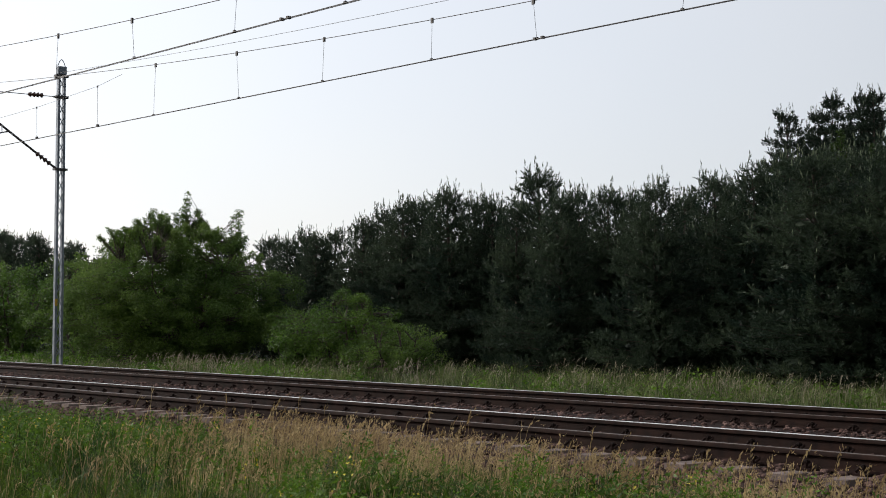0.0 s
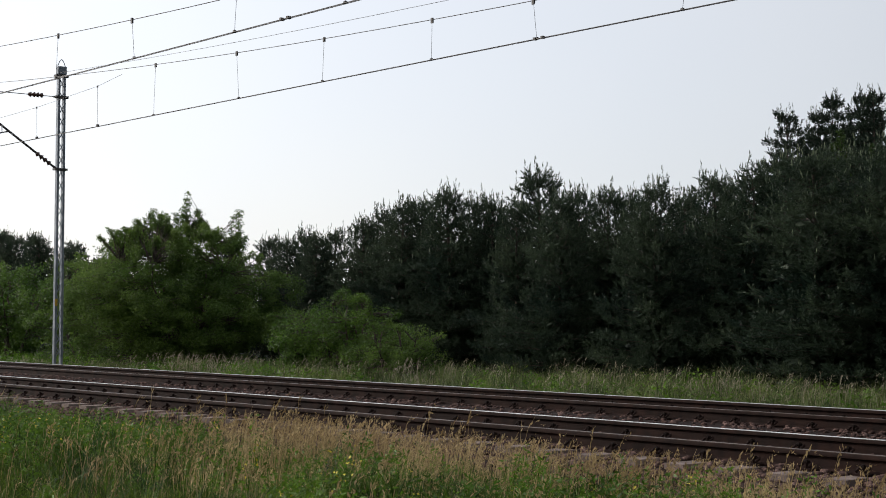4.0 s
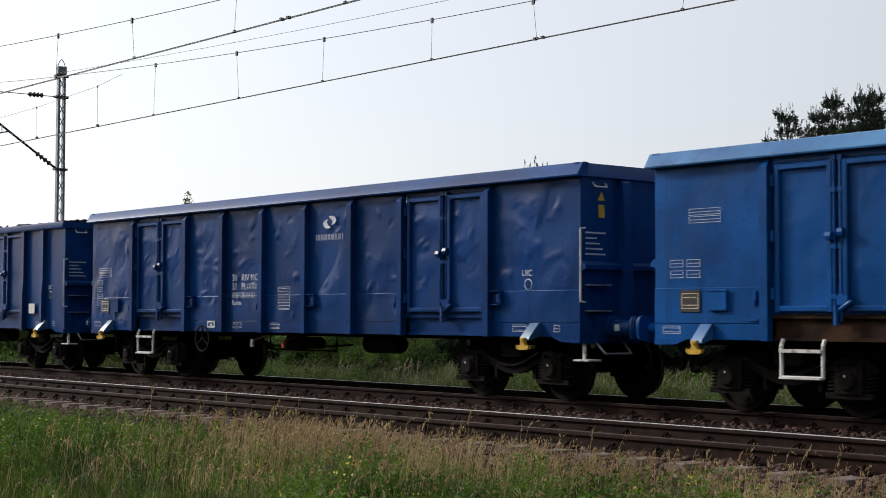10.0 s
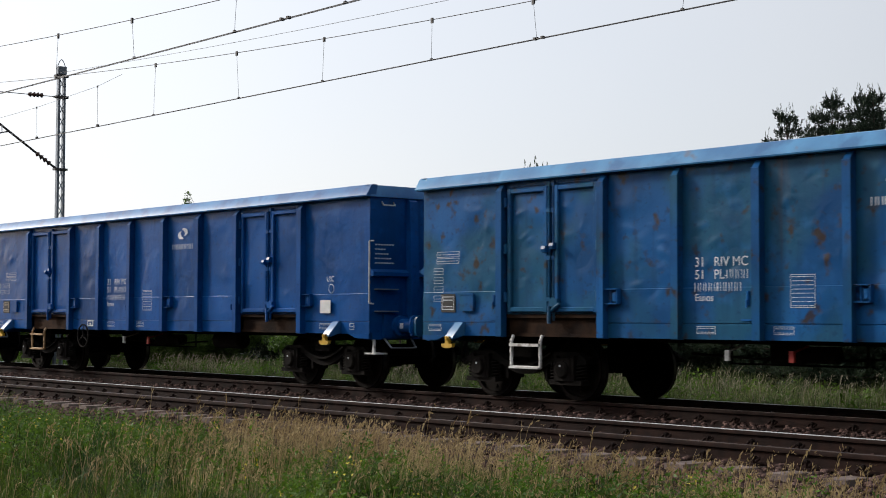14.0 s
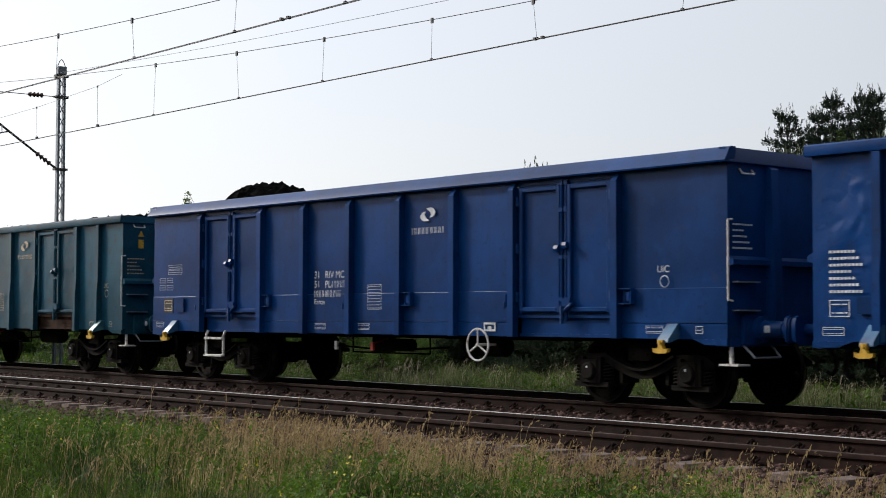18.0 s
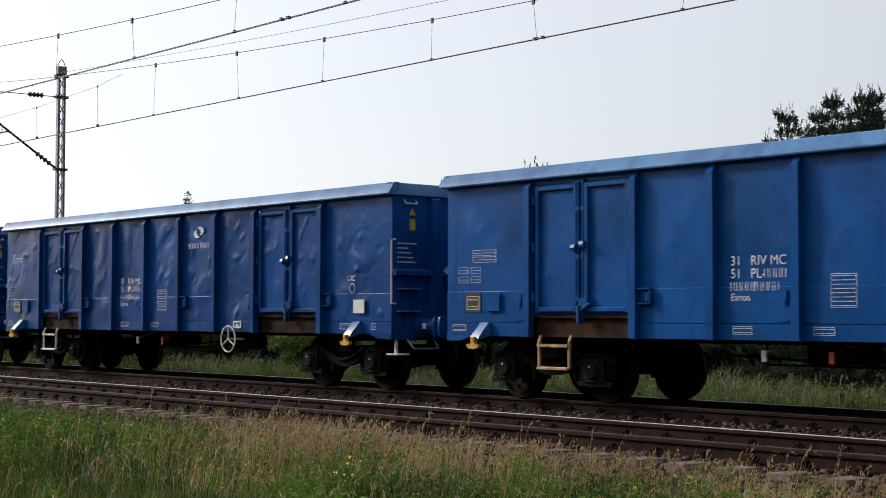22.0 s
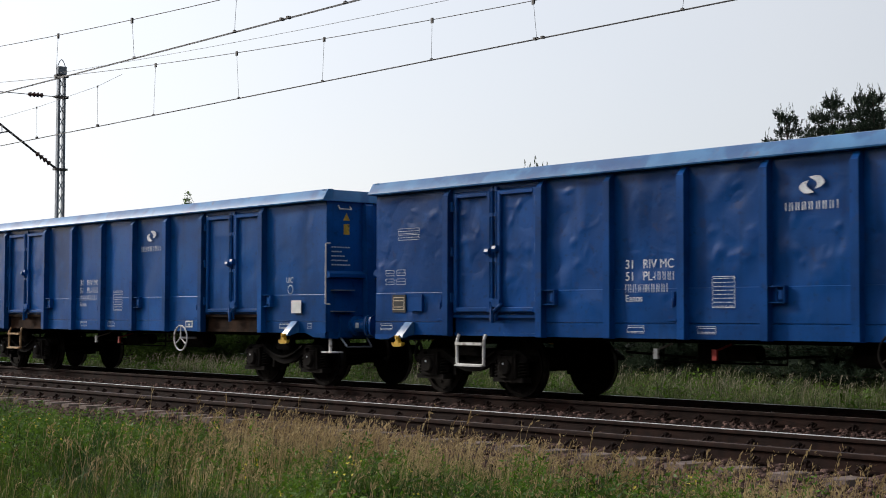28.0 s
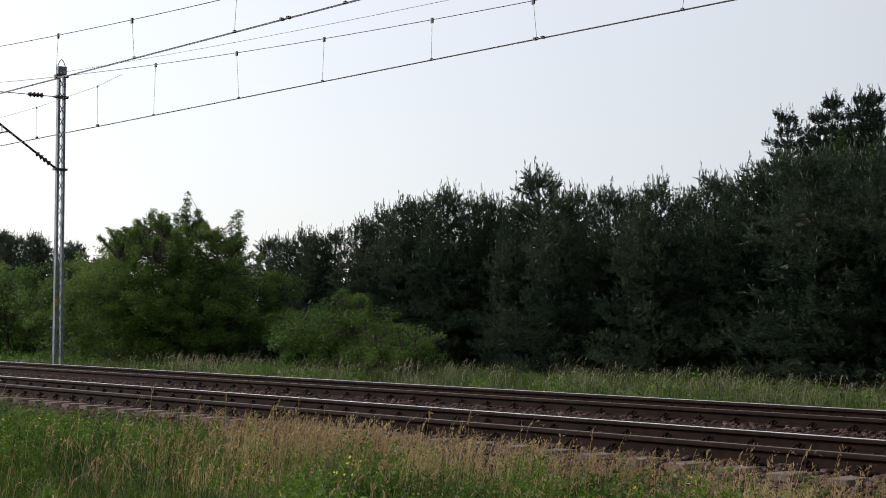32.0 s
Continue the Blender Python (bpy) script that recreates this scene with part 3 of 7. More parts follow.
def panel_shape(w, z0, z1, dents, seed, step=True, fine=True):
    """A sheet panel w wide, standing in the xz plane with its outside towards -y, beaten out in dents."""
    cell = 0.03 if dents >= 0.6 else 0.05
    nx = max(6, int(w / cell)) if fine else 4
    rows = int(2.2 / cell) if fine else 6
    zs = [z0 + (z1 - z0) * k / rows for k in range(rows + 1)]
    if step:
        zs = sorted([z for z in zs if abs(z - 1.59) > 0.03 and abs(z - 1.13) > 0.03] + [1.584, 1.592, 1.120, 1.127, 1.133, 1.140])
    nz = len(zs) - 1
    s = Shape()
    rng = random.Random(seed)
    hits = [(rng.uniform(0.12, w - 0.12), rng.uniform(z0 + 0.3, z1 - 0.2), rng.uniform(0.03, 0.06), rng.choice((-1, -1, 0.6)) * rng.uniform(0.25, 1.0), rng.uniform(1.0, 3.2), rng.gauss(0.6, 0.7)) for _ in range(int(9 * w))]
    hits += [(rng.uniform(0.2, w - 0.2), rng.uniform(z0 + 0.4, z1 - 0.3), rng.uniform(0.10, 0.22), rng.choice((-0.9, 0.8)), rng.uniform(1.0, 2.4), rng.gauss(0.8, 0.6)) for _ in range(int(4 * w))]
    gx, gz = np.meshgrid(w * np.arange(nx + 1) / nx, np.array(zs))
    gy = np.array([[0.008 * dents * noise.noise(Vector((w * i / nx * 1.7 + seed * 3.1, z * 1.7, seed))) for i in range(nx + 1)] for z in zs])
    for hx, hz, hr, hs, asp, tilt in hits:
        u = (gx - hx) * math.cos(tilt) + (gz - hz) * math.sin(tilt)
        v = (gz - hz) * math.cos(tilt) - (gx - hx) * math.sin(tilt)
        gy += hs * 0.015 * dents * np.exp(-((u / (hr * asp)) ** 2 + (v / hr) ** 2))
    gy *= np.clip(np.minimum(np.minimum(gx, w - gx) / 0.12, np.minimum(gz - z0, z1 - gz) / 0.15), 0, 1)
    gy = np.maximum(gy, -0.014)
    if step:
        gy -= np.where((gz < 1.588) & ~((gz > 1.124) & (gz < 1.136)), 0.012, 0.0)
    verts = [(float(a), float(b), float(c)) for a, b, c in zip(gx.ravel(), gy.ravel(), gz.ravel())]
    n = nx + 1
    faces = [(j * n + i, j * n + i + 1, (j + 1) * n + i + 1, (j + 1) * n + i) for j in range(nz) for i in range(nx)]
    k = len(verts)
    s.add(verts, faces)
    s.add([(0, 0.006, z0), (w, 0.006, z0), (w, 0.006, z1), (0, 0.006, z1)], [(3, 2, 1, 0)])
    return s


def rib_shape(kind):
    top = kind["rim"][0] - 0.01
    s = Shape()
    if kind["key"] == "long":
        s.prism([(0.0, 0.92), (-0.11, 0.92), (-0.115, 1.0), (-0.115, top - 0.10), (-0.03, top), (0.0, top)], -0.048, 0.048, "x")
        s.prism([(-0.112, 0.92), (-0.124, 0.93), (-0.124, top - 0.11), (-0.112, top - 0.10)], -0.06, 0.06, "x")
    else:
        s.prism([(0.0, 0.90), (-0.11, 0.90), (-0.11, 1.70), (-0.085, 2.0), (-0.085, top), (0.0, top)], -0.042, 0.042, "x")
        s.prism([(-0.108, 0.90), (-0.12, 0.90), (-0.12, 1.70), (-0.096, 2.0), (-0.096, top), (-0.084, top), (-0.084, 1.995), (-0.108, 1.695)], -0.055, 0.055, "x")
    return s


def door_leaf(w, dents, seed):
    """A door leaf, its hinge edge at x = 0: a beaten sheet set back in a raised welded frame."""
    s = panel_shape(w, 1.30, 3.05, dents, seed, step=False)
    b = 0.072
    for x0, x1, z0, z1 in ((0.0, b, 1.28, 3.07), (w - b, w, 1.28, 3.07)):
        s.prism([(x0, 0.012), (x0, -0.046), (x0 + 0.012, -0.058), (x1 - 0.012, -0.058), (x1, -0.046), (x1, 0.012)], z0, z1, "z")
    for z0, z1 in ((3.07 - b, 3.07), (1.28, 1.28 + b)):
        s.prism([(0.012, z0), (-0.040, z0), (-0.056, z0 + 0.014), (-0.056, z1 - 0.012), (-0.044, z1), (0.012, z1)], b, w - b, "x")
    return s


def lock_bar(g):
    """One upright locking bar of a door pair with its guides and handle."""
    x = 0.045 * g
    s = Shape().rod((x, -0.035, 1.16), (x, -0.035, 3.13), 0.019, 8)
    for z in (1.46, 2.05, 2.72, 3.10):
        s.box(x - 0.032, x + 0.032, -0.06, 0.0, z - 0.028, z + 0.028)
    z = 2.12 if g < 0 else 2.16
    s.prism([(-0.052, z), (-0.12, z + 0.01), (-0.135, z + 0.05), (-0.12, z + 0.095), (-0.052, z + 0.10)], min(x, x + 0.075 * g), max(x, x + 0.075 * g), "x")
    if g > 0:
        s.box(0.02, 0.17, -0.10, -0.03, 1.36, 1.47).rod((0.06, -0.09, 1.30), (0.22, -0.09, 1.40), 0.026, 6).rod((0.0, -0.08, 1.12), (0.0, -0.08, 1.36), 0.03, 6)
    return s


def door_backing(w, top):
    """The jamb and header behind a pair of door leaves."""
    return Shape().box(0.0, w, 0.014, 0.03, 1.25, top).box(0.0, w, -0.004, 0.014, 3.10, top)


def hinge_shape():
    return Shape().rod((0, -0.06, -0.07), (0, -0.06, 0.07), 0.026, 8).box(-0.03, 0.09, -0.05, -0.01, -0.035, 0.035)


def flap_catch():
    """The catch of the lower flap beside a rib: two shelf plates with a box and a pin between."""
    s = Shape().box(0.02, 0.24, -0.10, -0.012, 1.385, 1.398).box(0.02, 0.24, -0.10, -0.012, 1.585, 1.598)
    s.box(0.14, 0.215, -0.085, -0.012, 1.43, 1.545, 0.012).rod((0.10, -0.06, 1.398), (0.10, -0.06, 1.585), 0.016, 6)
    return s.box(0.225, 0.24, -0.09, -0.012, 1.398, 1.585)


def flap_bolt():
    """A small bolt on the lower flap at the far side of a bay."""
    return Shape().box(-0.16, -0.115, -0.05, -0.012, 1.36, 1.54, 0.01).rod((-0.137, -0.06, 1.33), (-0.137, -0.06, 1.43), 0.014, 6).box(-0.25, -0.10, -0.03, -0.012, 1.165, 1.19)


def rim_side(kind):
    z0, z1 = kind["rim"]
    h = kind["half"] + (0.07 if kind["key"] == "long" else 0.05)
    if kind["key"] == "long":
        prof = [(-1.44, z0 - 0.005), (-1.585, z0), (-1.590, z0 + 0.02), (-1.49, z1 - 0.015), (-1.46, z1), (-1.37, z1), (-1.36, z1 - 0.02), (-1.40, z0)]
    else:
        prof = [(-1.44, z0), (-1.555, z0), (-1.56, z0 + 0.015), (-1.55, z1 - 0.02), (-1.53, z1), (-1.42, z1), (-1.41, z1 - 0.02), (-1.41, z0)]
    s = Shape()
    cuts = [-h + 2 * h * i / 24 for i in range(25)]
    n = len(prof)
    verts = []
    for i, x in enumerate(cuts):
        wob = 0.008 * noise.noise(Vector((x * 1.3, h, 0.5)))
        ends = 0.0
        verts += [(x, y + wob + ends, z + 0.5 * wob) for y, z in prof]
    faces = [(i * n + j, (i + 1) * n + j, (i + 1) * n + (j + 1) % n, i * n + (j + 1) % n) for i in range(24) for j in range(n)]
    faces += [tuple(range(n)), tuple(range(24 * n, 25 * n))[::-1]]
    return s.add(verts, faces)


def rim_end(kind):
    z0, z1 = kind["rim"]
    o = 0.075 if kind["key"] == "long" else 0.055
    x = kind["half"]
    if kind["key"] == "long":
        prof = [(x - 0.03, z0), (x + o, z0), (x + o, z0 + 0.02), (x + 0.0, z1 - 0.004), (x - 0.09, z1 - 0.004), (x - 0.1, z0)]
    else:
        prof = [(x - 0.05, z0), (x + o, z0), (x + o, z1 - 0.004), (x - 0.07, z1 - 0.004), (x - 0.07, z0)]
    return Shape().prism(prof, -1.50, 1.50, "y")


def end_wall(kind):
    """End wall at +x: a sheet with two posts and a cross beam on its outside."""
    x, top = kind["half"], kind["rim"][0]
    return Shape().box(x - 0.03, x, -1.455, 1.455, 0.95, top + 0.02)


def end_post(kind):
    x, top = kind["half"], kind["rim"][0]
    return Shape().prism([(x, 0.95), (x + 0.16, 0.95), (x + 0.16, 1.6), (x + 0.10, top - 0.05), (x + 0.04, top), (x, top)], -0.08, 0.08, "y")


def end_beam(kind):
    x = kind["half"]
    return Shape().prism([(x, 1.86), (x + 0.09, 1.88), (x + 0.09, 1.94), (x, 1.99)], -1.45, 1.45, "y")


def headstock(kind):
    x = kind["half"]
    return Shape().box(x - 0.25, x - 0.002, -1.40, 1.40, 0.84, 1.26, 0.01).box(x - 0.002, x + 0.05, -1.2, -0.55, 0.86, 1.24).box(x - 0.002, x + 0.05, 0.55, 1.2, 0.86, 1.24)


def buffer_case():
    return Shape().lathe([(-0.08, 0.0), (-0.08, 0.17), (0.05, 0.17), (0.06, 0.115), (0.34, 0.105), (0.36, 0.09), (0.36, 0.0)], 18, "x")


def buffer_head():
    """Plunger and a rounded oblong plate, a little domed."""
    s = Shape().lathe([(0.30, 0.0), (0.30, 0.078), (0.53, 0.078), (0.53, 0.0)], 18, "x")
    for x0, x1, k in ((0.53, 0.575, 1.0), (0.575, 0.602, 0.93), (0.602, 0.617, 0.7)):
        a, b, c = 0.25 * k, 0.175 * k, 0.085 * k
        o = [(a, -b + c), (a, b - c), (a - 0.3 * c, b - 0.3 * c), (a - c, b), (-a + c, b), (-a + 0.3 * c, b - 0.3 * c), (-a, b - c), (-a, -b + c), (-a + 0.3 * c, -b + 0.3 * c), (-a + c, -b), (a - c, -b), (a - 0.3 * c, -b + 0.3 * c)]
        s.prism(o, x0, x1, "x")
    return s


def coupling():
    s = Shape().box(0.0, 0.22, -0.035, 0.035, 1.0, 1.10).path([(0.22, 0, 1.03), (0.33, 0, 1.05), (0.36, 0, 1.12), (0.30, 0, 1.16)], 0.035, 6)
    for y in (-0.06, 0.06):
        s.path([(0.22, y, 1.05), (0.42, y, 0.92), (0.5, y, 0.80)], 0.018, 6)
    s.rod((0.42, -0.09, 0.92), (0.42, 0.09, 0.92), 0.03, 6)
    return s


def hose(y):
    return Shape().path([(0.02, y, 0.9), (0.2, y, 0.86), (0.3, y * 1.05, 0.72), (0.33, y * 1.05, 0.55), (0.27, y, 0.46), (0.2, y, 0.5)], 0.028, 6).rod((0.02, y, 0.9), (0.02, y, 1.0), 0.04, 8)


def underframe(kind):
    h, p = kind["half"], kind["pivot"]
    s = Shape()
    for y in (-0.45, 0.45):
        s.box(-h + 0.25, h - 0.25, y - 0.1, y + 0.1, 0.86, 1.2)
    for x in (-p, p, -p / 3, p / 3, 0):
        s.box(x - 0.12, x + 0.12, -1.25, 1.25, 0.92, 1.18)
    for x in (-p, p):
        s.box(x - 0.25, x + 0.25, -1.05, 1.05, 0.80, 0.95)
        s.rod((x, 0, 0.6), (x, 0, 0.85), 0.22, 14)
    return s


def floor_plate(kind):
    return Shape().box(-kind["half"] + 0.03, kind["half"] - 0.03, -1.44, 1.44, 1.20, 1.26)


def sill(w):
    """The exposed longitudinal under a door: a rusty channel."""
    return Shape().prism([(0.09, 0.93), (0.03, 0.93), (0.03, 0.975), (0.06, 0.975), (0.06, 1.2), (0.0, 1.2), (0.0, 1.245), (0.09, 1.25)], 0.0, w, "x")


def bogie_side():
    """Side frame of a bogie: pedestals over the boxes joined by a deep sagging beam; outside towards -y."""
    n = 12
    up = [(-1.28, 0.60), (-1.12, 0.70), (-0.72, 0.71)] + [(-0.62 + 1.24 * i / n, 0.70 - 0.20 * math.sin(math.pi * i / n)) for i in range(n + 1)] + [(0.72, 0.71), (1.12, 0.70), (1.28, 0.60)]
    low = [(1.28, 0.54), (0.66, 0.57)] + [(0.60 - 1.2 * i / n, 0.56 - 0.19 * math.sin(math.pi * i / n)) for i in range(n + 1)] + [(-0.66, 0.57), (-1.28, 0.54)]
    s = Shape().prism(up + low, -1.05, -0.94, "y")
    for i in range(n):
        a, b = -0.62 + 1.24 * i / n, -0.62 + 1.24 * (i + 1) / n
        za, zb = 0.70 - 0.20 * math.sin(math.pi * i / n), 0.70 - 0.20 * math.sin(math.pi * (i + 1) / n)
        s.prism([(a, za - 0.022), (b, zb - 0.022), (b, zb + 0.012), (a, za + 0.012)], -1.11, -0.93, "y")
    s.box(-0.22, 0.22, -1.09, -0.95, 0.62, 0.86, 0.02).box(-0.32, 0.32, -1.12, -0.90, 0.80, 0.86)
    for x in (-0.13, 0.13):
        s.rod((x, -1.10, 0.71), (x, -1.08, 0.71), 0.03, 6)
    for x in (-0.42, 0.42):
        s.box(x - 0.03, x + 0.03, -1.0, -0.7, 0.30, 0.66)
    return s


def axle_box():
    s = Shape().box(-0.16, 0.16, -1.14, -0.86, 0.30, 0.62, 0.03)
    s.lathe([(-1.19, 0.0), (-1.19, 0.10), (-1.17, 0.125), (-1.10, 0.13)], 14, "y")
    v = s.v[-14 * 4:]
    s.v[-14 * 4:] = [(x, y, z + 0.46) for x, y, z in v]
    s.box(-0.34, 0.34, -1.10, -0.92, 0.24, 0.31, 0.02)
    s.box(-0.2, -0.14, -1.12, -0.95, 0.3, 0.66)
    s.box(0.14, 0.2, -1.12, -0.95, 0.3, 0.66)
    return s


def spring(x):
    return coil(0.07, 0.31, 0.23, 5, 0.016).moved(x, -1.01, 0)


def bogie_frame():
    s = Shape()
    s.box(-0.22, 0.22, -0.95, 0.95, 0.50, 0.72, 0.02)
    for x in (-1.22, 1.22):
        s.box(x - 0.05, x + 0.05, -0.95, 0.95, 0.55, 0.64)
    for x in (-0.40, 0.40):
        for y in (-0.75, 0.75):
            s.box(x - 0.05, x + 0.05, y - 0.05, y + 0.05, 0.30, 0.60)
    return s


WHEEL_R = 0.46


def wheel_disc(sgn):
    """One wheel of a set, sgn -1 on the camera's side: flange inside, dished disc, hub."""
    o = 0.753 * sgn
    prof = [(-0.075, 0.10), (-0.075, 0.40), (-0.065, 0.49), (-0.045, 0.488), (-0.03, 0.462), (0.068, 0.455), (0.07, 0.40), (0.03, 0.385), (0.005, 0.25), (0.02, 0.14), (0.08, 0.13), (0.08, 0.0)]
    s = Shape().lathe([(o + a * sgn, r) for a, r in prof], 32, "y")
    for k in range(6):
        a = k * math.pi / 3
        c, d = 0.30 * math.cos(a), 0.30 * math.sin(a)
        s.rod((c, o + 0.012 * sgn, d), (c, o + 0.03 * sgn, d), 0.03, 6)
    return s


def tread_band(sgn):
    o = 0.753 * sgn
    return Shape().lathe([(o - 0.028 * sgn, 0.4635), (o + 0.045 * sgn, 0.4575)], 32, "y")


def axle():
    return Shape().rod((0, -0.95, 0), (0, 0.95, 0), 0.075, 12)


def step_frame():
    s = Shape()
    s.path([(-0.3, -0.02, 0.95), (-0.3, -0.06, 0.86), (-0.3, -0.06, 0.49), (0.3, -0.06, 0.49), (0.3, -0.06, 0.86), (0.3, -0.02, 0.95)], 0.024, 6)
    s.box(-0.3, 0.3, -0.12, -0.03, 0.475, 0.50).box(-0.3, 0.3, -0.11, -0.03, 0.79, 0.83)
    return s


def open_step():
    s = Shape()
    s.path([(-0.24, -0.02, 0.92), (-0.24, -0.06, 0.55), (-0.21, -0.06, 0.50), (0.21, -0.06, 0.50), (0.24, -0.06, 0.55), (0.24, -0.02, 0.92)], 0.022, 6)
    return s.box(-0.22, 0.22, -0.13, -0.03, 0.485, 0.51)


def brake_wheel():
    s = Shape().ring(0.235, 0.016, 28, 6)
    for k in range(3):
        a = math.pi / 2 + k * 2 * math.pi / 3
        s.rod((0, 0, 0), (0.23 * math.cos(a), 0, 0.23 * math.sin(a)), 0.013, 6)
    return s.rod((0, -0.02, 0), (0, 0.35, 0), 0.022, 8)


def tow_hook():
    """A flat anchor-shaped eye hanging from the bracket."""
    s = Shape().prism([(-0.045, 0.92), (0.045, 0.92), (0.032, 0.845), (0.05, 0.81), (0.10, 0.80), (0.125, 0.815), (0.12, 0.765), (0.07, 0.745), (-0.07, 0.745), (-0.12, 0.765), (-0.125, 0.815), (-0.10, 0.80), (-0.05, 0.81), (-0.032, 0.845)], -0.285, -0.225, "y")
    return s.rod((0, -0.30, 0.885), (0, -0.21, 0.885), 0.022, 8)


def hook_bracket(sgn):
    """A folded plate leaning out from the sole bar, its sloping top shedding rain, over the tow hook."""
    return Shape().prism([(0.0, 1.13), (-0.05, 1.13), (-0.245, 0.925), (-0.255, 0.885), (-0.21, 0.88), (-0.06, 0.93), (0.0, 0.93)], -0.075, 0.105, "x")


def corner_gusset(sgn):
    return Shape().prism([(0.0, 0.93), (-0.55 * sgn, 0.93), (-0.35 * sgn, 0.86), (0.0, 0.855)], -0.02, 0.03, "y")


def handrail(z0, z1):
    return Shape().path([(0, 0.04, z0), (0, -0.05, z0 + 0.01), (0, -0.05, z1 - 0.01), (0, 0.04, z1)], 0.014, 6)


def air_tank():
    return Shape().lathe([(-0.5, 0.0), (-0.47, 0.12), (-0.42, 0.16), (0.42, 0.16), (0.47, 0.12), (0.5, 0.0)], 16, "x").box(-0.3, -0.25, -0.02, 0.02, 0.1, 0.35).box(0.25, 0.3, -0.02, 0.02, 0.1, 0.35)


def brake_rods():
    s = Shape().path([(-1.6, 0, 0.72), (-0.2, 0, 0.66), (0.5, 0, 0.66), (1.7, 0, 0.72)], 0.018, 6)
    s.box(-0.25, 0.25, -0.06, 0.06, 0.62, 0.86).rod((0.25, 0, 0.74), (0.75, 0, 0.74), 0.11, 12)
    s.path([(-1.0, 0.1, 0.9), (-1.0, 0.1, 0.6), (1.1, 0.1, 0.6), (1.1, 0.1, 0.9)], 0.014, 6)
    return s


def tag_rows(cols, rows, w, h, bar=0.7):
    """A small framed table of writing too fine to read: bars in a grid, standing in xz, facing -y."""
    s = Shape()
    for r in range(rows):
        for c in range(cols - ((r * 5) % 4 if cols > 6 and rows > 4 else 0)):
            x, z = c * w, r * h
            s.add([(x, 0, z), (x + w * 0.8, 0, z), (x + w * 0.8, 0, z + h * bar), (x, 0, z + h * bar)], [(0, 1, 2, 3)])
    return s


def _shifted(s, dz):
    return [(x, y, z + dz) for x, y, z in s.v], s.f


def framed(w, h, t, rows):
    s = Shape()
    for x0, x1, z0, z1 in ((0, w, 0, t), (0, w, h - t, h), (0, t, t, h - t), (w - t, w, t, h - t)):
        s.add([(x0, 0, z0), (x1, 0, z0), (x1, 0, z1), (x0, 0, z1)], [(0, 1, 2, 3)])
    for r in range(rows):
        z = h * (r + 0.5) / rows - t
        x0, k = 3 * t, r
        while x0 < w - 4 * t:
            x1 = min(w - 3 * t, x0 + (3.0 + 2.5 * ((k * 7) % 4)) * t)
            s.add([(x0, 0, z), (x1, 0, z), (x1, 0, z + 1.3 * t), (x0, 0, z + 1.3 * t)], [(0, 1, 2, 3)])
            x0, k = x1 + 1.6 * t, k + 1
    return s


def letters(text, size):
    """Flat lettering from the built-in font, standing in xz, facing -y."""
    cu = bpy.data.curves.new("letters", "FONT")
    cu.body, cu.size = text, size
    ob = bpy.data.objects.new("letters", cu)
    scene.collection.objects.link(ob)
    me = bpy.data.meshes.new_from_object(ob.evaluated_get(bpy.context.evaluated_depsgraph_get()))
    bpy.data.objects.remove(ob)
    s = Shape()
    s.add([(v.co.x, 0, v.co.y) for v in me.vertices], [tuple(p.vertices) for p in me.polygons])
    return s


def emblem(k=1.0):
    """Two curved blades turning round a bare diamond."""
    s = Shape()
    outer = [(-0.20, 0.84), (0.30, 0.92), (0.66, 0.86), (0.92, 0.50), (1.0, 0.10), (0.70, -0.30), (0.24, -0.46)]
    inner = [(-0.02, 0.64), (0.14, 0.52), (0.27, 0.36), (0.37, 0.20), (0.42, 0.04), (0.40, -0.14), (0.24, -0.46)]
    for g in (1, -1):
        a = [(x * 0.2 * k * g, 0, z * 0.125 * k * g) for x, z in outer + inner]
        s.add(a, [(i, i + 1, i + 8, i + 7) for i in range(5)] + [(5, 6, 12)])
    return s


def word_bars(widths, h, stroke=0.13):
    """A word as plain upright bars of its size, two for each sign."""
    s = Shape()
    x, t = 0, stroke * h
    for w in widths:
        for x0 in (0, w - t):
            s.add([(x + x0, 0, 0), (x + x0 + t, 0, 0), (x + x0 + t, 0, h), (x + x0, 0, h)], [(0, 1, 2, 3)])
        x += w + 0.24 * h
    return s


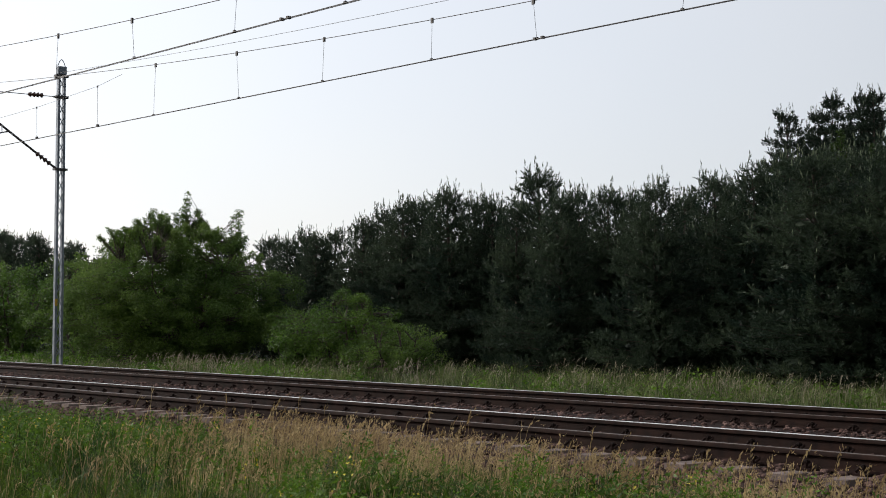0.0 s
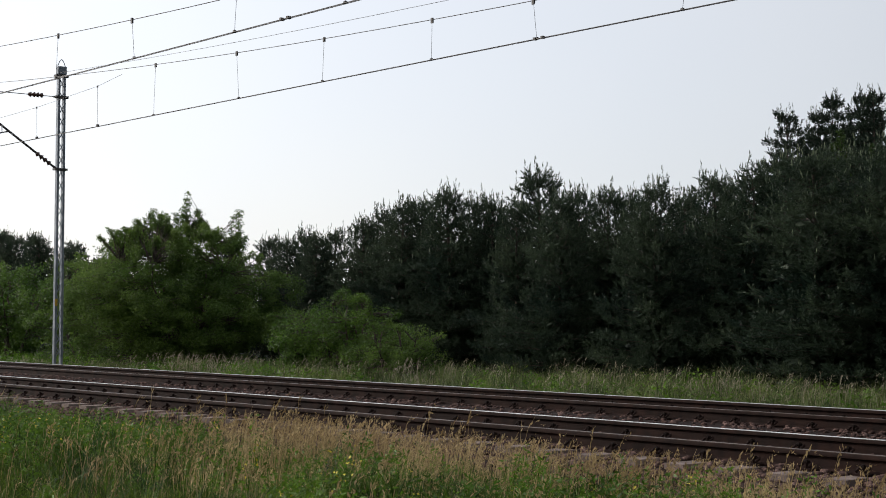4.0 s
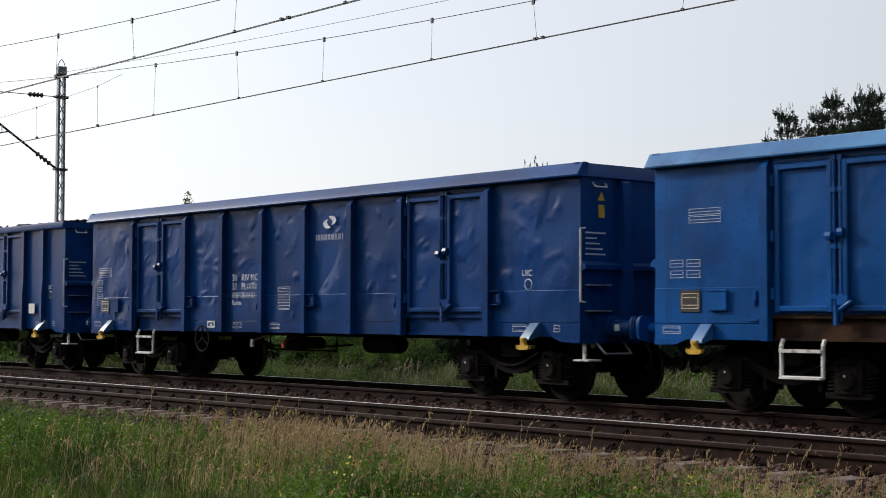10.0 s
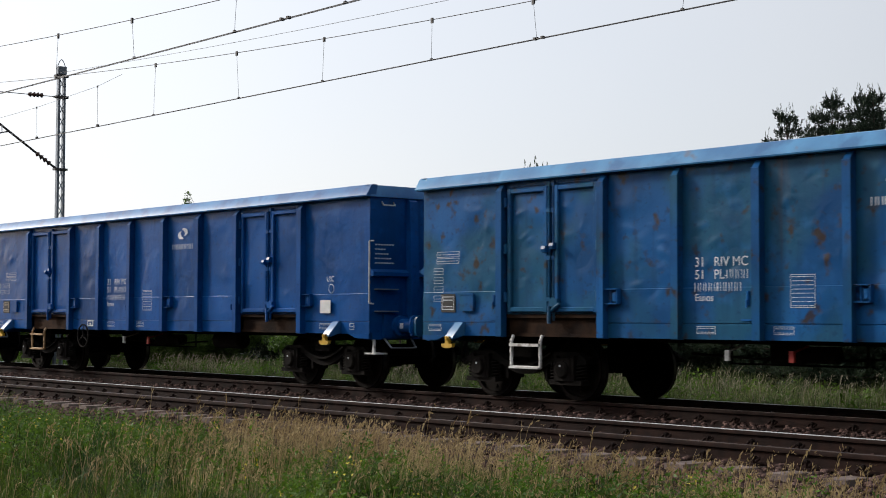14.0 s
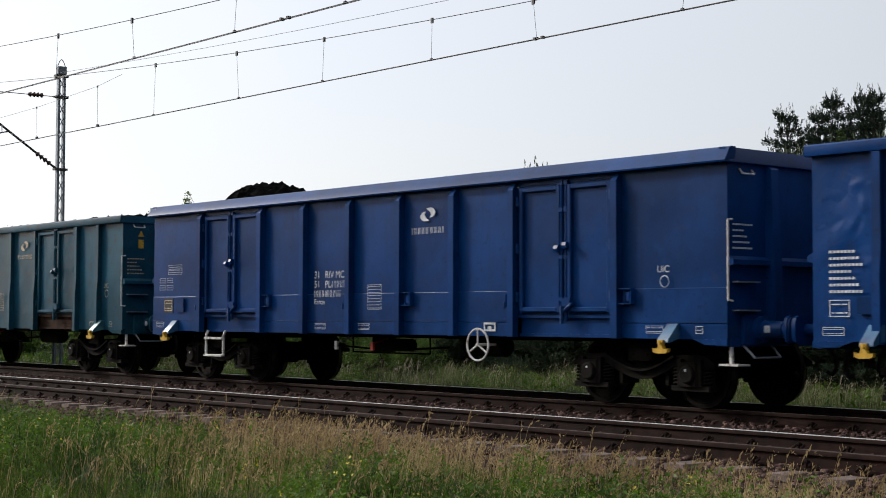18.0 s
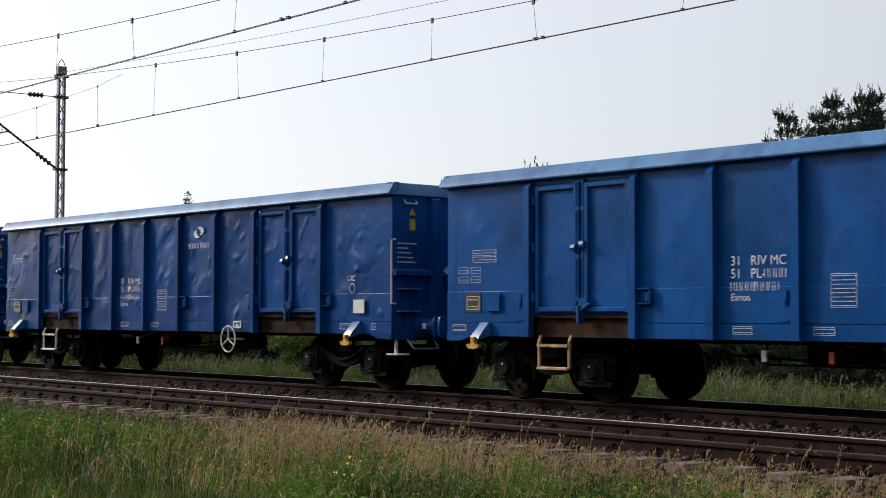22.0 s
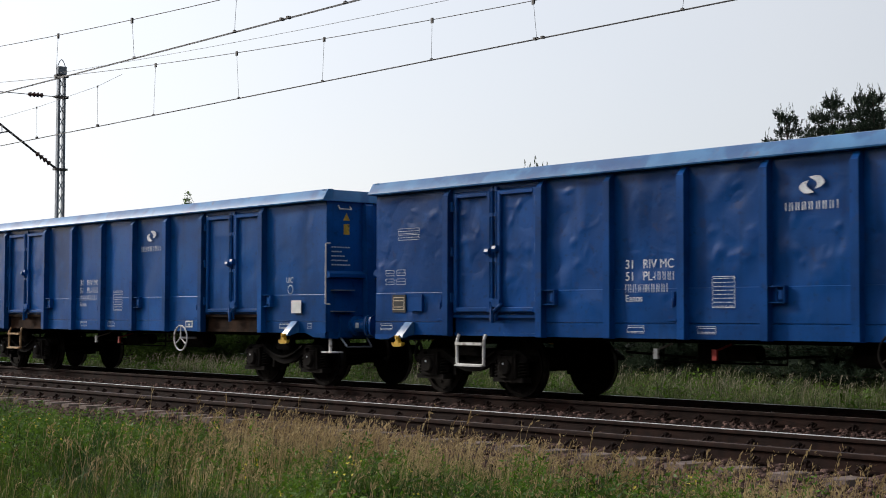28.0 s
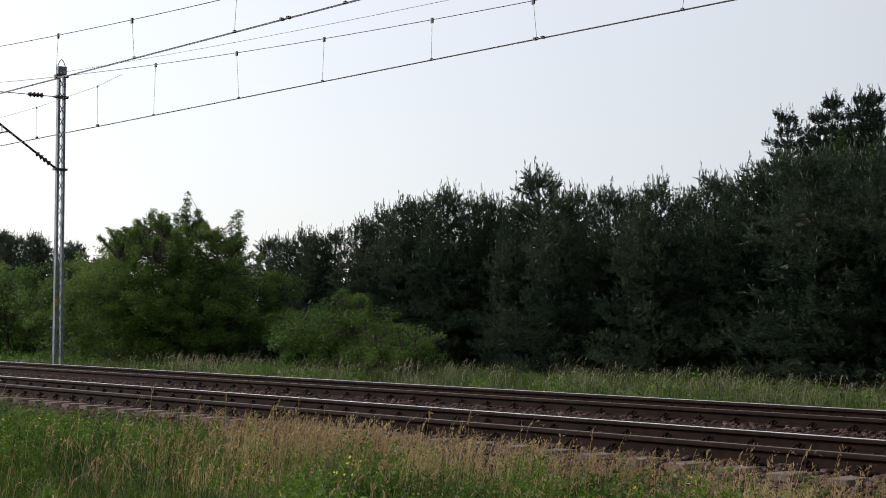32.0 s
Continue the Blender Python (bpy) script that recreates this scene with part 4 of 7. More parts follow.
def coal_shape(kind, z, heap, seed, peak=None):
    """A heap of coal filling a wagon: a lumpy crest over its length, level at the sheets."""
    h = kind["half"] - 0.06
    proud = z + heap > kind["rim"][1]
    nx, ny = (280, 26) if proud else (60, 10)
    lumps = np.random.default_rng(seed).random((nx + 1, ny + 1)) ** 3 * (0.09 if proud else 0.02)
    verts = []
    for i in range(nx + 1):
        x = -h + 2 * h * i / nx
        along = min(1, (h - abs(x)) / 1.1)
        along = along * along * (3 - 2 * along)
        if peak is not None:
            along *= 0.25 + 0.9 * math.exp(-((x - peak) / 1.2) ** 2)
        for j in range(ny + 1):
            y = -1.40 + 2.80 * j / ny
            across = max(0, 1 - (abs(y) / 1.40) ** 2.2)
            zz = z + heap * along * across - (0.05 if proud else 0.0)
            if 0 < i < nx and 0 < j < ny:
                zz += 0.06 * noise.noise(Vector((x * 2.1, y * 2.1, seed))) + 0.07 * noise.noise(Vector((x * 6, y * 6, seed + 5))) + lumps[i, j]
            verts.append((x, y, zz))
    n = ny + 1
    faces = [(i * n + j, (i + 1) * n + j, (i + 1) * n + j + 1, i * n + j + 1) for i in range(nx) for j in range(ny)]
    k = len(verts)
    base = [(-h, -1.40, 1.28), (h, -1.40, 1.28), (h, 1.40, 1.28), (-h, 1.40, 1.28)]
    corner = [0, nx * n, nx * n + ny, ny]
    s = Shape().add(verts + base, faces + [(k, k + 3, k + 2, k + 1)])
    s.f += [tuple([i * n for i in range(nx + 1)][::-1]) + (k, k + 1), tuple([i * n + ny for i in range(nx + 1)]) + (k + 2, k + 3),
            tuple(range(ny + 1)) + (k + 3, k), tuple([nx * n + j for j in range(ny + 1)][::-1]) + (k + 1, k + 2)]
    return s


def make_wagon(spec):
    """One four-axle open wagon, at its own origin: middle of the length, on the rail heads."""
    kind, coat = spec["kind"], PAINT[spec["coat"]]
    key, dents, seed = kind["key"], spec["dents"], spec["seed"]
    half, pivot, (rz0, rz1) = kind["half"], kind["pivot"], kind["rim"]
    mark = CREAM_MARK if spec["coat"] in ("teal", "green") else WHITE_MARK
    top = empty("open_wagon", spec["label"], "freight wagon", "wagons of the coal train")
    variant = seed % 3
    rim = coat if key == "short" or spec["coat"] in ("teal", "royal") else RIM[spec["coat"]]
    for side in (0, 1):
        turn = math.pi * side
        rot = Matrix.Rotation(turn, 4, "Z")

        def put(name, mesh, x, y=-SIDE_Y, z=0.0, label=""):
            return part(name, mesh, top, rot @ Vector((x, y, z)), turn, label)

        for i, (a, b) in enumerate(bays(kind)):
            w = round(b - a, 2)
            m = PAINT[spec["odd"][1]] if side == 0 and "odd" in spec and spec["odd"][0] == i else coat
            sd = (i * 3 + variant) if side == 0 else 40
            dn = round(dents ** 1.5, 2) if side == 0 else 0.5
            if side == 0 and dents >= 0.7:
                m = BEATEN[spec["odd"][1] if m is not coat else spec["coat"]]
            label = "repainted darker blue panel" if side == 0 and "odd" in spec and spec["odd"][0] == i else ""
            put("side_panel", shared(("panel", key, w, dn, sd), lambda: panel_shape(w, 0.93, rz0 + 0.01, dn, sd, key == "long", side == 0), m), a, label=label)
        for r in kind["ribs"]:
            put("rib", shared(("rib", key), lambda: rib_shape(kind), coat), r)
        for a, b in kind["doors"]:
            w = (b - a) / 2 - 0.19
            dc = BEATEN[spec["coat"]] if dents >= 0.9 else coat
            put("door", shared(("leaf", key, dents, variant), lambda: door_leaf(w, dents * 0.8, 71 + variant), dc), a + 0.12)
            put("door", shared(("leaf", key, dents, variant + 1), lambda: door_leaf(w, dents * 0.8, 72 + variant), dc), b - 0.115 - w)
            put("door_jamb", shared(("door_backing", key), lambda: door_backing(b - a - 0.08, rz0), coat), a + 0.04)
            if side == 0:
                for g in (-1, 1):
                    put("lock_bar", shared(("lock_bar", g), lambda: lock_bar(g), coat), (a + b) / 2)
                for z in (1.5, 2.2, 2.88):
                    put("hinge", shared("hinge", hinge_shape, coat), a + 0.095, z=z)
                    put("hinge", shared("hinge", hinge_shape, coat), b - 0.10, z=z)
            put("door_sill", shared(("sill", key), lambda: sill(b - a - 0.1), SILL_RUST if spec["rust"] else coat), a + 0.05)
        catches = (-3.29, 0.66, 5.33) if key == "long" else ()
        for x in catches if side == 0 else ():
            put("flap_catch", shared("flap_catch", flap_catch, coat), x + 0.05)
        for x in (-5.33, -0.66, 3.29) if key == "long" and side == 0 else ():
            put("flap_bolt", shared("flap_bolt", flap_bolt, coat), x - 0.05)
        put("top_rim", shared(("rim_side", key), lambda: rim_side(kind), rim), 0, 0)
        for x in (-half + 0.88, half - 0.88):
            g = 1 if x > 0 else -1
            # the bracket's lit top is put into this paler coat
            put("hook_bracket", shared(("hook_bracket", g), lambda: hook_bracket(g), RIM[spec["coat"]]), x)
            put("tow_hook", shared("tow_hook", tow_hook, YELLOW), x, label="yellow tow hook")
            put("corner_gusset", shared(("gusset", g), lambda: corner_gusset(g), coat), g * half)
        part("top_rim_end", shared(("rim_end", key), lambda: rim_end(kind), rim), top, (0, 0, 0), turn)
        part("end_wall", shared(("end_wall", key), lambda: end_wall(kind), coat), top, (0, 0, 0), turn)
        part("end_beam", shared(("end_beam", key), lambda: end_beam(kind), coat), top, (0, 0, 0), turn)
        part("headstock", shared(("headstock", key), lambda: headstock(kind), coat), top, (0, 0, 0), turn)
        for y in (-0.62, 0.62):
            part("end_post", shared(("end_post", key), lambda: end_post(kind), coat), top, rot @ Vector((0, y, 0)), turn)
        for y in (-0.875, 0.875):
            case = part("buffer", shared("buffer_case", buffer_case, coat), top, rot @ Vector((kind["pitch"] / 2 - 0.618, y, 1.06)), turn)
            part("buffer_head", shared("buffer_head", buffer_head, coat), case)
            if side == 0:
                part("buffer_mark", shared("buffer_mark", lambda: Shape().add([(0.13, -0.118, -0.04), (0.22, -0.118, -0.04), (0.22, -0.118, 0.05), (0.13, -0.118, 0.05)], [(0, 1, 2, 3)]), WHITE_MARK), case, label="white stencil mark")
        part("coupling", shared("coupling", coupling, STEEL_DARK), top, rot @ Vector((half, 0, 0)), turn)
        for y in (-0.35, 0.35):
            part("brake_hose", shared(("hose", y > 0), lambda: hose(y), STEEL_DARK), top, rot @ Vector((half, 0, 0)), turn)
        if side:
            continue
        # rails and steps at the end
        part("grab_handle", shared("grab_handle", lambda: Shape().path([(0, 0.12, 0.06), (0.05, 0.12, 0.0), (0.05, -0.12, 0.0), (0, -0.12, 0.06)], 0.012, 6), WHITE_STEEL), top, rot @ Vector((half + 0.004, -1.1, 3.04)), turn)
        part("handrail", shared(("handrail", 1), lambda: handrail(1.42, 2.45), WHITE_STEEL), top, rot @ Vector((half + 0.05, -1.46, 0)), turn, "white handrail")
        part("handrail", shared(("handrail", 2), lambda: handrail(1.95, 3.0), WHITE_STEEL), top, rot @ Vector((half + 0.07, 0.9, 0)), turn + math.pi / 2, "white handrail")
        for z, y in ((1.30, -1.15), (1.66, -1.15)):
            part("end_rung", shared("end_rung", lambda: Shape().box(0.0, 0.10, -0.22, 0.22, -0.010, 0.010), GREY_STEEL), top, rot @ Vector((half + 0.002, y, z)), turn)
        part("corner_step", shared("corner_step", lambda: Shape().box(-0.1, 0.2, -0.12, 0.12, 0.60, 0.625).box(-0.02, 0.02, -0.02, 0.02, 0.62, 0.90), WHITE_STEEL), top, rot @ Vector((half - 0.05, -1.33, 0)), turn)
        part("shunter_handle", shared("shunter_handle", lambda: Shape().path([(0, -0.28, 0.86), (0.16, -0.25, 0.70), (0.18, 0.25, 0.70), (0, 0.28, 0.86)], 0.016, 6), GREY_STEEL), top, rot @ Vector((half, -0.875, 0)), turn)
        tagged(part("end_table", shared("end_table", lambda: tag_rows(7, 5, 0.058, 0.075, 0.3), mark), top, rot @ Vector((half + 0.006, -1.36, 2.08)), turn + math.pi / 2), kind="stuff")
        # step, brake wheel and gear under the side
        dx = (kind["doors"][0][0] + kind["doors"][0][1]) / 2
        st = spec["step"]
        put("step", shared(("step", st == "open"), open_step if st == "open" else step_frame, RUST_STEEL if st == "rust" else (coat if st == "blue" else WHITE_STEEL)), dx - (0.5 if key == "long" else -0.2))
        if spec["wheel"] is not None:
            put("brake_wheel", shared("brake_wheel", brake_wheel, WHITE_STEEL if spec.get("wheel_white", 1) else STEEL_DARK), spec["wheel"], -1.56, 0.80)
        put("air_tank", shared("air_tank", air_tank, STEEL_DARK), 1.9, -0.75, 0.76)
        put("brake_gear", shared("brake_gear", brake_rods, STEEL_DARK), -0.9, -0.6)
        for x, c in ((-1.35, WHITE_STEEL), (-0.35, RED)):
            put("brake_handle", shared("brake_handle", lambda: Shape().box(-0.035, 0.035, -0.04, 0.0, 0.66, 0.80).rod((0, 0, 0.78), (0, 0.3, 0.86), 0.014, 6), c), x, -1.25)
        if key == "short":
            plate = put("brake_plate", shared("brake_plate", lambda: Shape().box(-0.11, 0.11, -0.012, 0.0, 0.60, 0.86, 0.01).box(-0.02, 0.02, 0.0, 0.05, 0.80, 0.96), WHITE_STEEL), -0.9, -1.30, label="white brake plate with a red wedge")
            part("red_wedge", shared("red_wedge", lambda: Shape().prism([(-0.09, 0.62), (-0.02, 0.62), (0.09, 0.84), (0.02, 0.84)], -0.016, -0.012, "y"), RED), plate)
            part("brake_lever", shared("brake_lever", lambda: Shape().path([(0.12, -0.01, 0.84), (0.24, -0.05, 0.74), (0.36, -0.05, 0.74)], 0.02, 6), YELLOW), plate)
        # markings
        my = -SIDE_Y - 0.028
        lastbay = bays(kind)
        logo_bay = (0.66, 1.97) if key == "long" else (1.25, 2.5)
        logo_x = spec.get("logo", (logo_bay[0] + logo_bay[1]) / 2)
        num_bay = (-1.97, -0.66) if key == "long" else (-1.25, 0.0)
        tab_bay = (-0.66, 0.66) if key == "long" else (0.0, 1.25)
        put("emblem", shared("emblem", lambda: emblem(0.92), mark), logo_x, my, 2.80, "white two-arrow emblem")
        put("brand_word", shared("brand_word", lambda: word_bars((0.07, 0.07, 0.07, 0.075, 0.08, 0.07, 0.075, 0.08), 0.10, 0.14), mark), logo_x - 0.385, my, 2.50)
        nx = num_bay[0] + 0.27
        tagged(put("wagon_lettering", shared("letters_a", lambda: letters("31   RIV MC", 0.17), mark), nx, my, 1.86, "stencilled lettering 31 RIV MC"), kind="stuff")
        tagged(put("wagon_lettering", shared("letters_b", lambda: letters("51   PL-", 0.17), mark), nx, my, 1.70, "stencilled lettering 51 PL"), kind="stuff")
        put("number_bars", shared("number_bars", lambda: word_bars((0.062, 0.062, 0.062, 0.062), 0.112, 0.09), mark), nx + 0.52, my, 1.70)
        put("number_bars", shared("number_bars_b", lambda: word_bars((0.062,) * 4 + (0.03,) + (0.062,) * 4, 0.112, 0.09), mark), nx, my, 1.54)
        tagged(put("wagon_lettering", shared("letters_c" + key, lambda: letters("Eanos" if key == "long" else "Eaos", 0.13), mark), nx, my, 1.42), kind="stuff")
        tagged(put("data_table", shared("data_table", lambda: framed(0.36, 0.40, 0.0065, 8), mark), tab_bay[0] + 0.45, my, 1.33), kind="stuff")
        ex = -half + 0.2
        if key == "long":
            tagged(put("data_table", shared("end_grid", lambda: framed(0.52, 0.085, 0.006, 1).add(*_shifted(framed(0.52, 0.085, 0.006, 1), 0.10)), mark), ex + 0.15 + 0.25 * (seed % 2), my, 2.02 + 0.40 * (seed % 3 == 1)), kind="stuff")
            for k in range(4):
                put("data_mark", shared("end_mark", lambda: framed(0.22, 0.095, 0.006, 1), mark), ex + 0.08 + 0.28 * (k % 2) * (seed % 2), my, 1.86 - 0.14 * (k if seed % 2 == 0 else k // 2))
            put("stencil_plate", shared("stencil_plate", lambda: Shape().box(0, 0.33, 0.0, 0.03, 0, 0.28), BLACK_MARK), ex + 0.245, my + 0.004, 1.28)
            put("stencil_box", shared("stencil_box", lambda: framed(0.28, 0.20, 0.011, 2), CREAM_MARK if seed % 2 else WHITE_MARK), ex + 0.27, my, 1.32)
            put("document_holder", shared("holder", lambda: Shape().box(0, 0.30, -0.03, 0.02, 0, 0.24).box(-0.02, 0.32, -0.04, -0.02, 0.24, 0.27), coat), ex + 0.72, my, 1.30)
            card_x = half - 0.95 - 0.35 * (seed % 2)
        else:
            tagged(put("data_table", shared("end_grid_s", lambda: tag_rows(9, 7, 0.052, 0.078, 0.4), mark), ex + 0.05, my, 1.50), kind="stuff")
            put("stencil_box", shared("stencil_box", lambda: framed(0.28, 0.20, 0.011, 2), WHITE_MARK), ex + 0.05, my, 1.22)
            put("document_holder", shared("holder_s", lambda: Shape().box(0, 0.22, -0.03, 0.02, 0, 0.2), coat), ex + 0.45, my, 1.25)
            card_x = 4.78
        put("plate_mark", shared("plate_mark", lambda: framed(0.30, 0.10, 0.006, 2), mark), num_bay[0] + 0.3, my, 1.0)
        put("plate_mark", shared("plate_mark", lambda: framed(0.30, 0.10, 0.006, 2), mark), tab_bay[0] + 0.2, my, 1.0)
        put("plate_mark", shared("plate_bars", lambda: framed(0.30, 0.10, 0.006, 2), mark), -half + 0.15, my, 1.0)
        put("plate_mark", shared("plate_bars", lambda: framed(0.30, 0.10, 0.006, 2), mark), half - 1.35, my, 1.0)
        put("plate_mark", shared("plate_bars_b", lambda: framed(0.12, 0.10, 0.008, 1), mark), half - 0.5, my, 1.0)
        put("brake_sign", shared("brake_sign", lambda: framed(0.26, 0.13, 0.03, 1), WHITE_MARK), (spec["wheel"] or 1.7) + (0.05 if key == "long" else -0.45), my, 1.0)
        put("class_mark", shared("class_mark", lambda: letters("UIC", 0.13), mark), half - (1.15 if key == "long" else 0.75), my, 1.80)
        put("class_ring", shared("class_ring", lambda: Shape().ring(0.075, 0.007, 18, 3), mark), half - (1.02 if key == "long" else 0.62), my, 1.68)
        if spec["card"] and side == 0:
            put("paper_card", shared("paper_card", lambda: Shape().box(0, 0.29, -0.008, 0.0, 0, 0.22), PAPER), card_x, my - 0.02, 1.27, "white paper waybill card")
        if spec["coat"] != "navy" and seed % 3 != 2 and not spec.get("tail"):
            part("warning_sign", shared("warning_sign", lambda: Shape().add([(0, -0.07, 0), (0, 0.07, 0), (0, 0, 0.13)], [(0, 1, 2)]).add([(0, -0.06, -0.24), (0, 0.06, -0.24), (0, 0.06, -0.06), (0, -0.06, -0.06)], [(0, 1, 2, 3)]), YELLOW), top, rot @ Vector((half + 0.012, -1.05, 2.85)), turn, "yellow warning signs")
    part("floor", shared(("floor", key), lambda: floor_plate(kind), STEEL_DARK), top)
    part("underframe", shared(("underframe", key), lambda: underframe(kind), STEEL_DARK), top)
    sets = []
    for bx in (-pivot, pivot):
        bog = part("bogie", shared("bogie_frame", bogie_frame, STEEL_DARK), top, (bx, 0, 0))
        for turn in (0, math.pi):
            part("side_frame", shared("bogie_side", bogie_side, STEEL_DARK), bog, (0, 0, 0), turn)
            for ax in (-0.9, 0.9) if turn == 0 else ():
                part("axle_box", shared("axle_box", axle_box, STEEL_DARK), bog, (ax, 0, 0), turn)
                for d in (-0.26, 0.26):
                    part("spring", shared("spring", lambda: spring(0), STEEL_DARK), bog, (ax + d, 0, 0) if turn == 0 else (ax + d, 0, 0), turn)
                part("box_mark", shared("box_mark", lambda: Shape().box(-0.012, 0.012, -1.197, -1.19, 0.50, 0.53), WHITE_MARK), bog, (ax, 0, 0), turn)
        for ax in (-0.9, 0.9):
            ws = part("wheelset", shared("axle", axle, STEEL_DARK), top, (bx + ax, 0, WHEEL_R))
            for g in (-1, 1):
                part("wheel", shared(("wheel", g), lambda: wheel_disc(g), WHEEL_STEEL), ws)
                part("tread", shared(("tread", g), lambda: tread_band(g), TREAD), ws)
            sets.append(ws)
    if spec.get("tail"):
        for y in (-0.72, 0.95):
            board = part("tail_board", shared("tail_board", lambda: Shape().box(0, 0.012, -0.10, 0.10, 0, 0.28), RED), top, (half + 0.17, y, 1.42), label="red and white tail board")
            part("tail_triangle", shared("tail_triangle", lambda: Shape().add([(0.015, -0.09, 0.01), (0.015, 0.09, 0.01), (0.015, 0, 0.14)], [(0, 1, 2)]).add([(0.015, -0.09, 0.27), (0.015, 0.09, 0.27), (0.015, 0, 0.14)], [(0, 1, 2)]), WHITE_MARK), board)
    load = spec["load"]
    coal = tagged(new("coal_load", coal_shape(kind, load[0], load[1], seed, load[2] if len(load) > 2 else None).mesh("coal", COAL, False)),
                  "heap of black coal filling an open wagon" if load[0] + load[1] > rz1 else "black coal lying below the rim of an open wagon", "coal", "coal loads")
    return top, sets, coal


def wagon_specs():
    """The train from the locomotive back: type, coat, dents, load (level, heap, crest) and fittings."""
    L, S = LONG, SHORT
    rows = [
        (L, "teal", 0.9, (2.9, 0.1), "white", 5.0 - 7.25 + 0.0, 0, 1, "faded teal open wagon with patched paint, grimy and rust-streaked"),
        (S, "mid", 0.5, (3.1, 0.36), "white", 2.2, 0, 1, "blue open wagon heaped with coal, plain thin rim"),
        (S, "mid", 0.5, (3.12, 0.34), "rust", -2.0, 1, 1, "mid-blue open wagon heaped with coal, ochre step"),
        (S, "royal", 0.3, (3.12, 0.36), "open", 2.0, 1, 0, "royal blue open wagon heaped with coal, freshly painted"),
        (S, "royal", 0.3, (3.12, 0.40), "blue", None, 0, 0, "royal blue open wagon heaped with coal, blue step"),
        (S, "royal", 0.3, (3.12, 0.30), "open", 1.0, 1, 0, "royal blue open wagon heaped with coal, clean sides"),
        (L, "royal", 1.1, (2.95, 0.1), "white", -2.6, 0, 0, "dented royal blue open wagon with a broad pale rim"),
        (L, "bright", 0.5, (3.05, 0.1), "white", 2.5, 0, 1, "light blue open wagon with a broad pale rim"),
        (L, "bright", 0.5, (3.0, 0.42, 0.4), "rust", 2.5, 1, 1, "light blue open wagon with coal just showing"),
        (L, "bright", 0.5, (3.0, 0.40, 0.2), "rust", -2.6, 1, 1, "light blue open wagon with rusty door sills"),
        (L, "bright", 0.5, (3.0, 0.44, 0.0), "white", 2.57, 1, 1, "blue open wagon with coal just showing over the rim"),
        (L, "bright", 0.7, (3.0, 0.1), "rust", -2.6, 1, 1, "blue open wagon with small dents and an ochre step"),
        (L, "worn", 0.8, (3.12, 0.14), "white", 2.57, 1, 1, "worn blue open wagon with grey-green bare patches"),
        (L, "worn", 0.9, (3.0, 0.1), "rust", None, 0, 1, "worn blue open wagon with rusty rim and sills"),
        (L, "bright", 0.9, (3.0, 0.1), "white", 2.5, 1, 1, "bright blue dented open wagon with a pale rim"),
        (S, "sea", 0.4, (3.12, 0.38), "blue", 2.4, 0, 1, "sea-blue open wagon heaped high with coal"),
        (S, "green", 0.4, (3.10, 0.30), "open", -2.0, 0, 1, "grey-teal open wagon heaped with coal, rust-stained"),
        (L, "royal", 0.3, (2.95, 0.75, -5.2), "white", 2.57, 0, 0, "dark royal blue open wagon with a coal peak"),
        (S, "royal", 1.0, (3.12, 0.44), "white", -2.0, 0, 0, "dented royal blue open wagon heaped with coal"),
        (L, "bright", 1.2, (3.0, 0.1), "rust", 2.5, 0, 1, "badly dented blue open wagon with an ochre step"),
        (L, "mid", 0.7, (3.0, 0.1), "white", -2.5, 0, 1, "blue open wagon with dented doors"),
        (L, "mid", 1.2, (3.0, 0.1), "white", -2.6, 0, 1, "dented dark blue open wagon"),
        (L, "mid", 1.2, (3.0, 0.1), "white", 2.5, 1, 1, "dented blue open wagon with a pale rim"),
        (L, "bright", 0.5, (3.0, 0.1), "rust", 2.5, 0, 1, "smooth blue open wagon with an ochre step"),
        (L, "mid", 1.0, (3.0, 0.1), "rust", -2.5, 0, 1, "dented blue open wagon with ochre step"),
        (S, "navy", 1.1, (3.12, 0.40), "open", -1.2, 0, 1, "battered navy open wagon heaped high with coal"),
        (L, "bright", 0.4, (3.0, 0.1), "rust", -2.6, 0, 1, "smooth blue open wagon with rusty sills"),
        (L, "mid", 0.9, (3.0, 0.1), "white", 2.5, 0, 0, "blue open wagon with light dents"),
        (L, "bright", 0.6, (3.0, 0.1), "rust", 2.0, 0, 1, "light blue open wagon with a pale rim"),
        (L, "bright", 0.6, (3.0, 0.1), "white", -2.5, 1, 1, "light blue open wagon with a waybill card"),
        (L, "bright", 0.5, (3.0, 0.1), "rust", 2.6, 1, 1, "bright blue open wagon with coal hidden below the rim"),
        (L, "mid", 1.0, (3.0, 0.1), "white", 2.5, 1, 0, "dented blue open wagon with a white step"),
        (L, "bright", 0.6, (3.0, 0.1), "white", 2.6, 0, 1, "blue open wagon with a few dents"),
        (L, "mid", 0.8, (3.02, 0.44, 6.0), "white", 2.5, 1, 0, "last blue open wagon with coal peaking at its tail"),
    ]
    out = []
    for i, (kind, coat, dents, load, step, wheel, card, rust, label) in enumerate(rows):
        out.append(dict(kind=kind, coat=coat, dents=dents, load=load, step=step, wheel=wheel, card=card, rust=rust, label=label, seed=i))
    for i, one in enumerate(out):
        one["wheel_white"] = i in (3, 17, 20, 21, 22, 23, 30)
    out[0]["odd"] = (4, "mid")
    out[0]["logo"] = 2.63
    out[-1]["tail"] = True
    return out


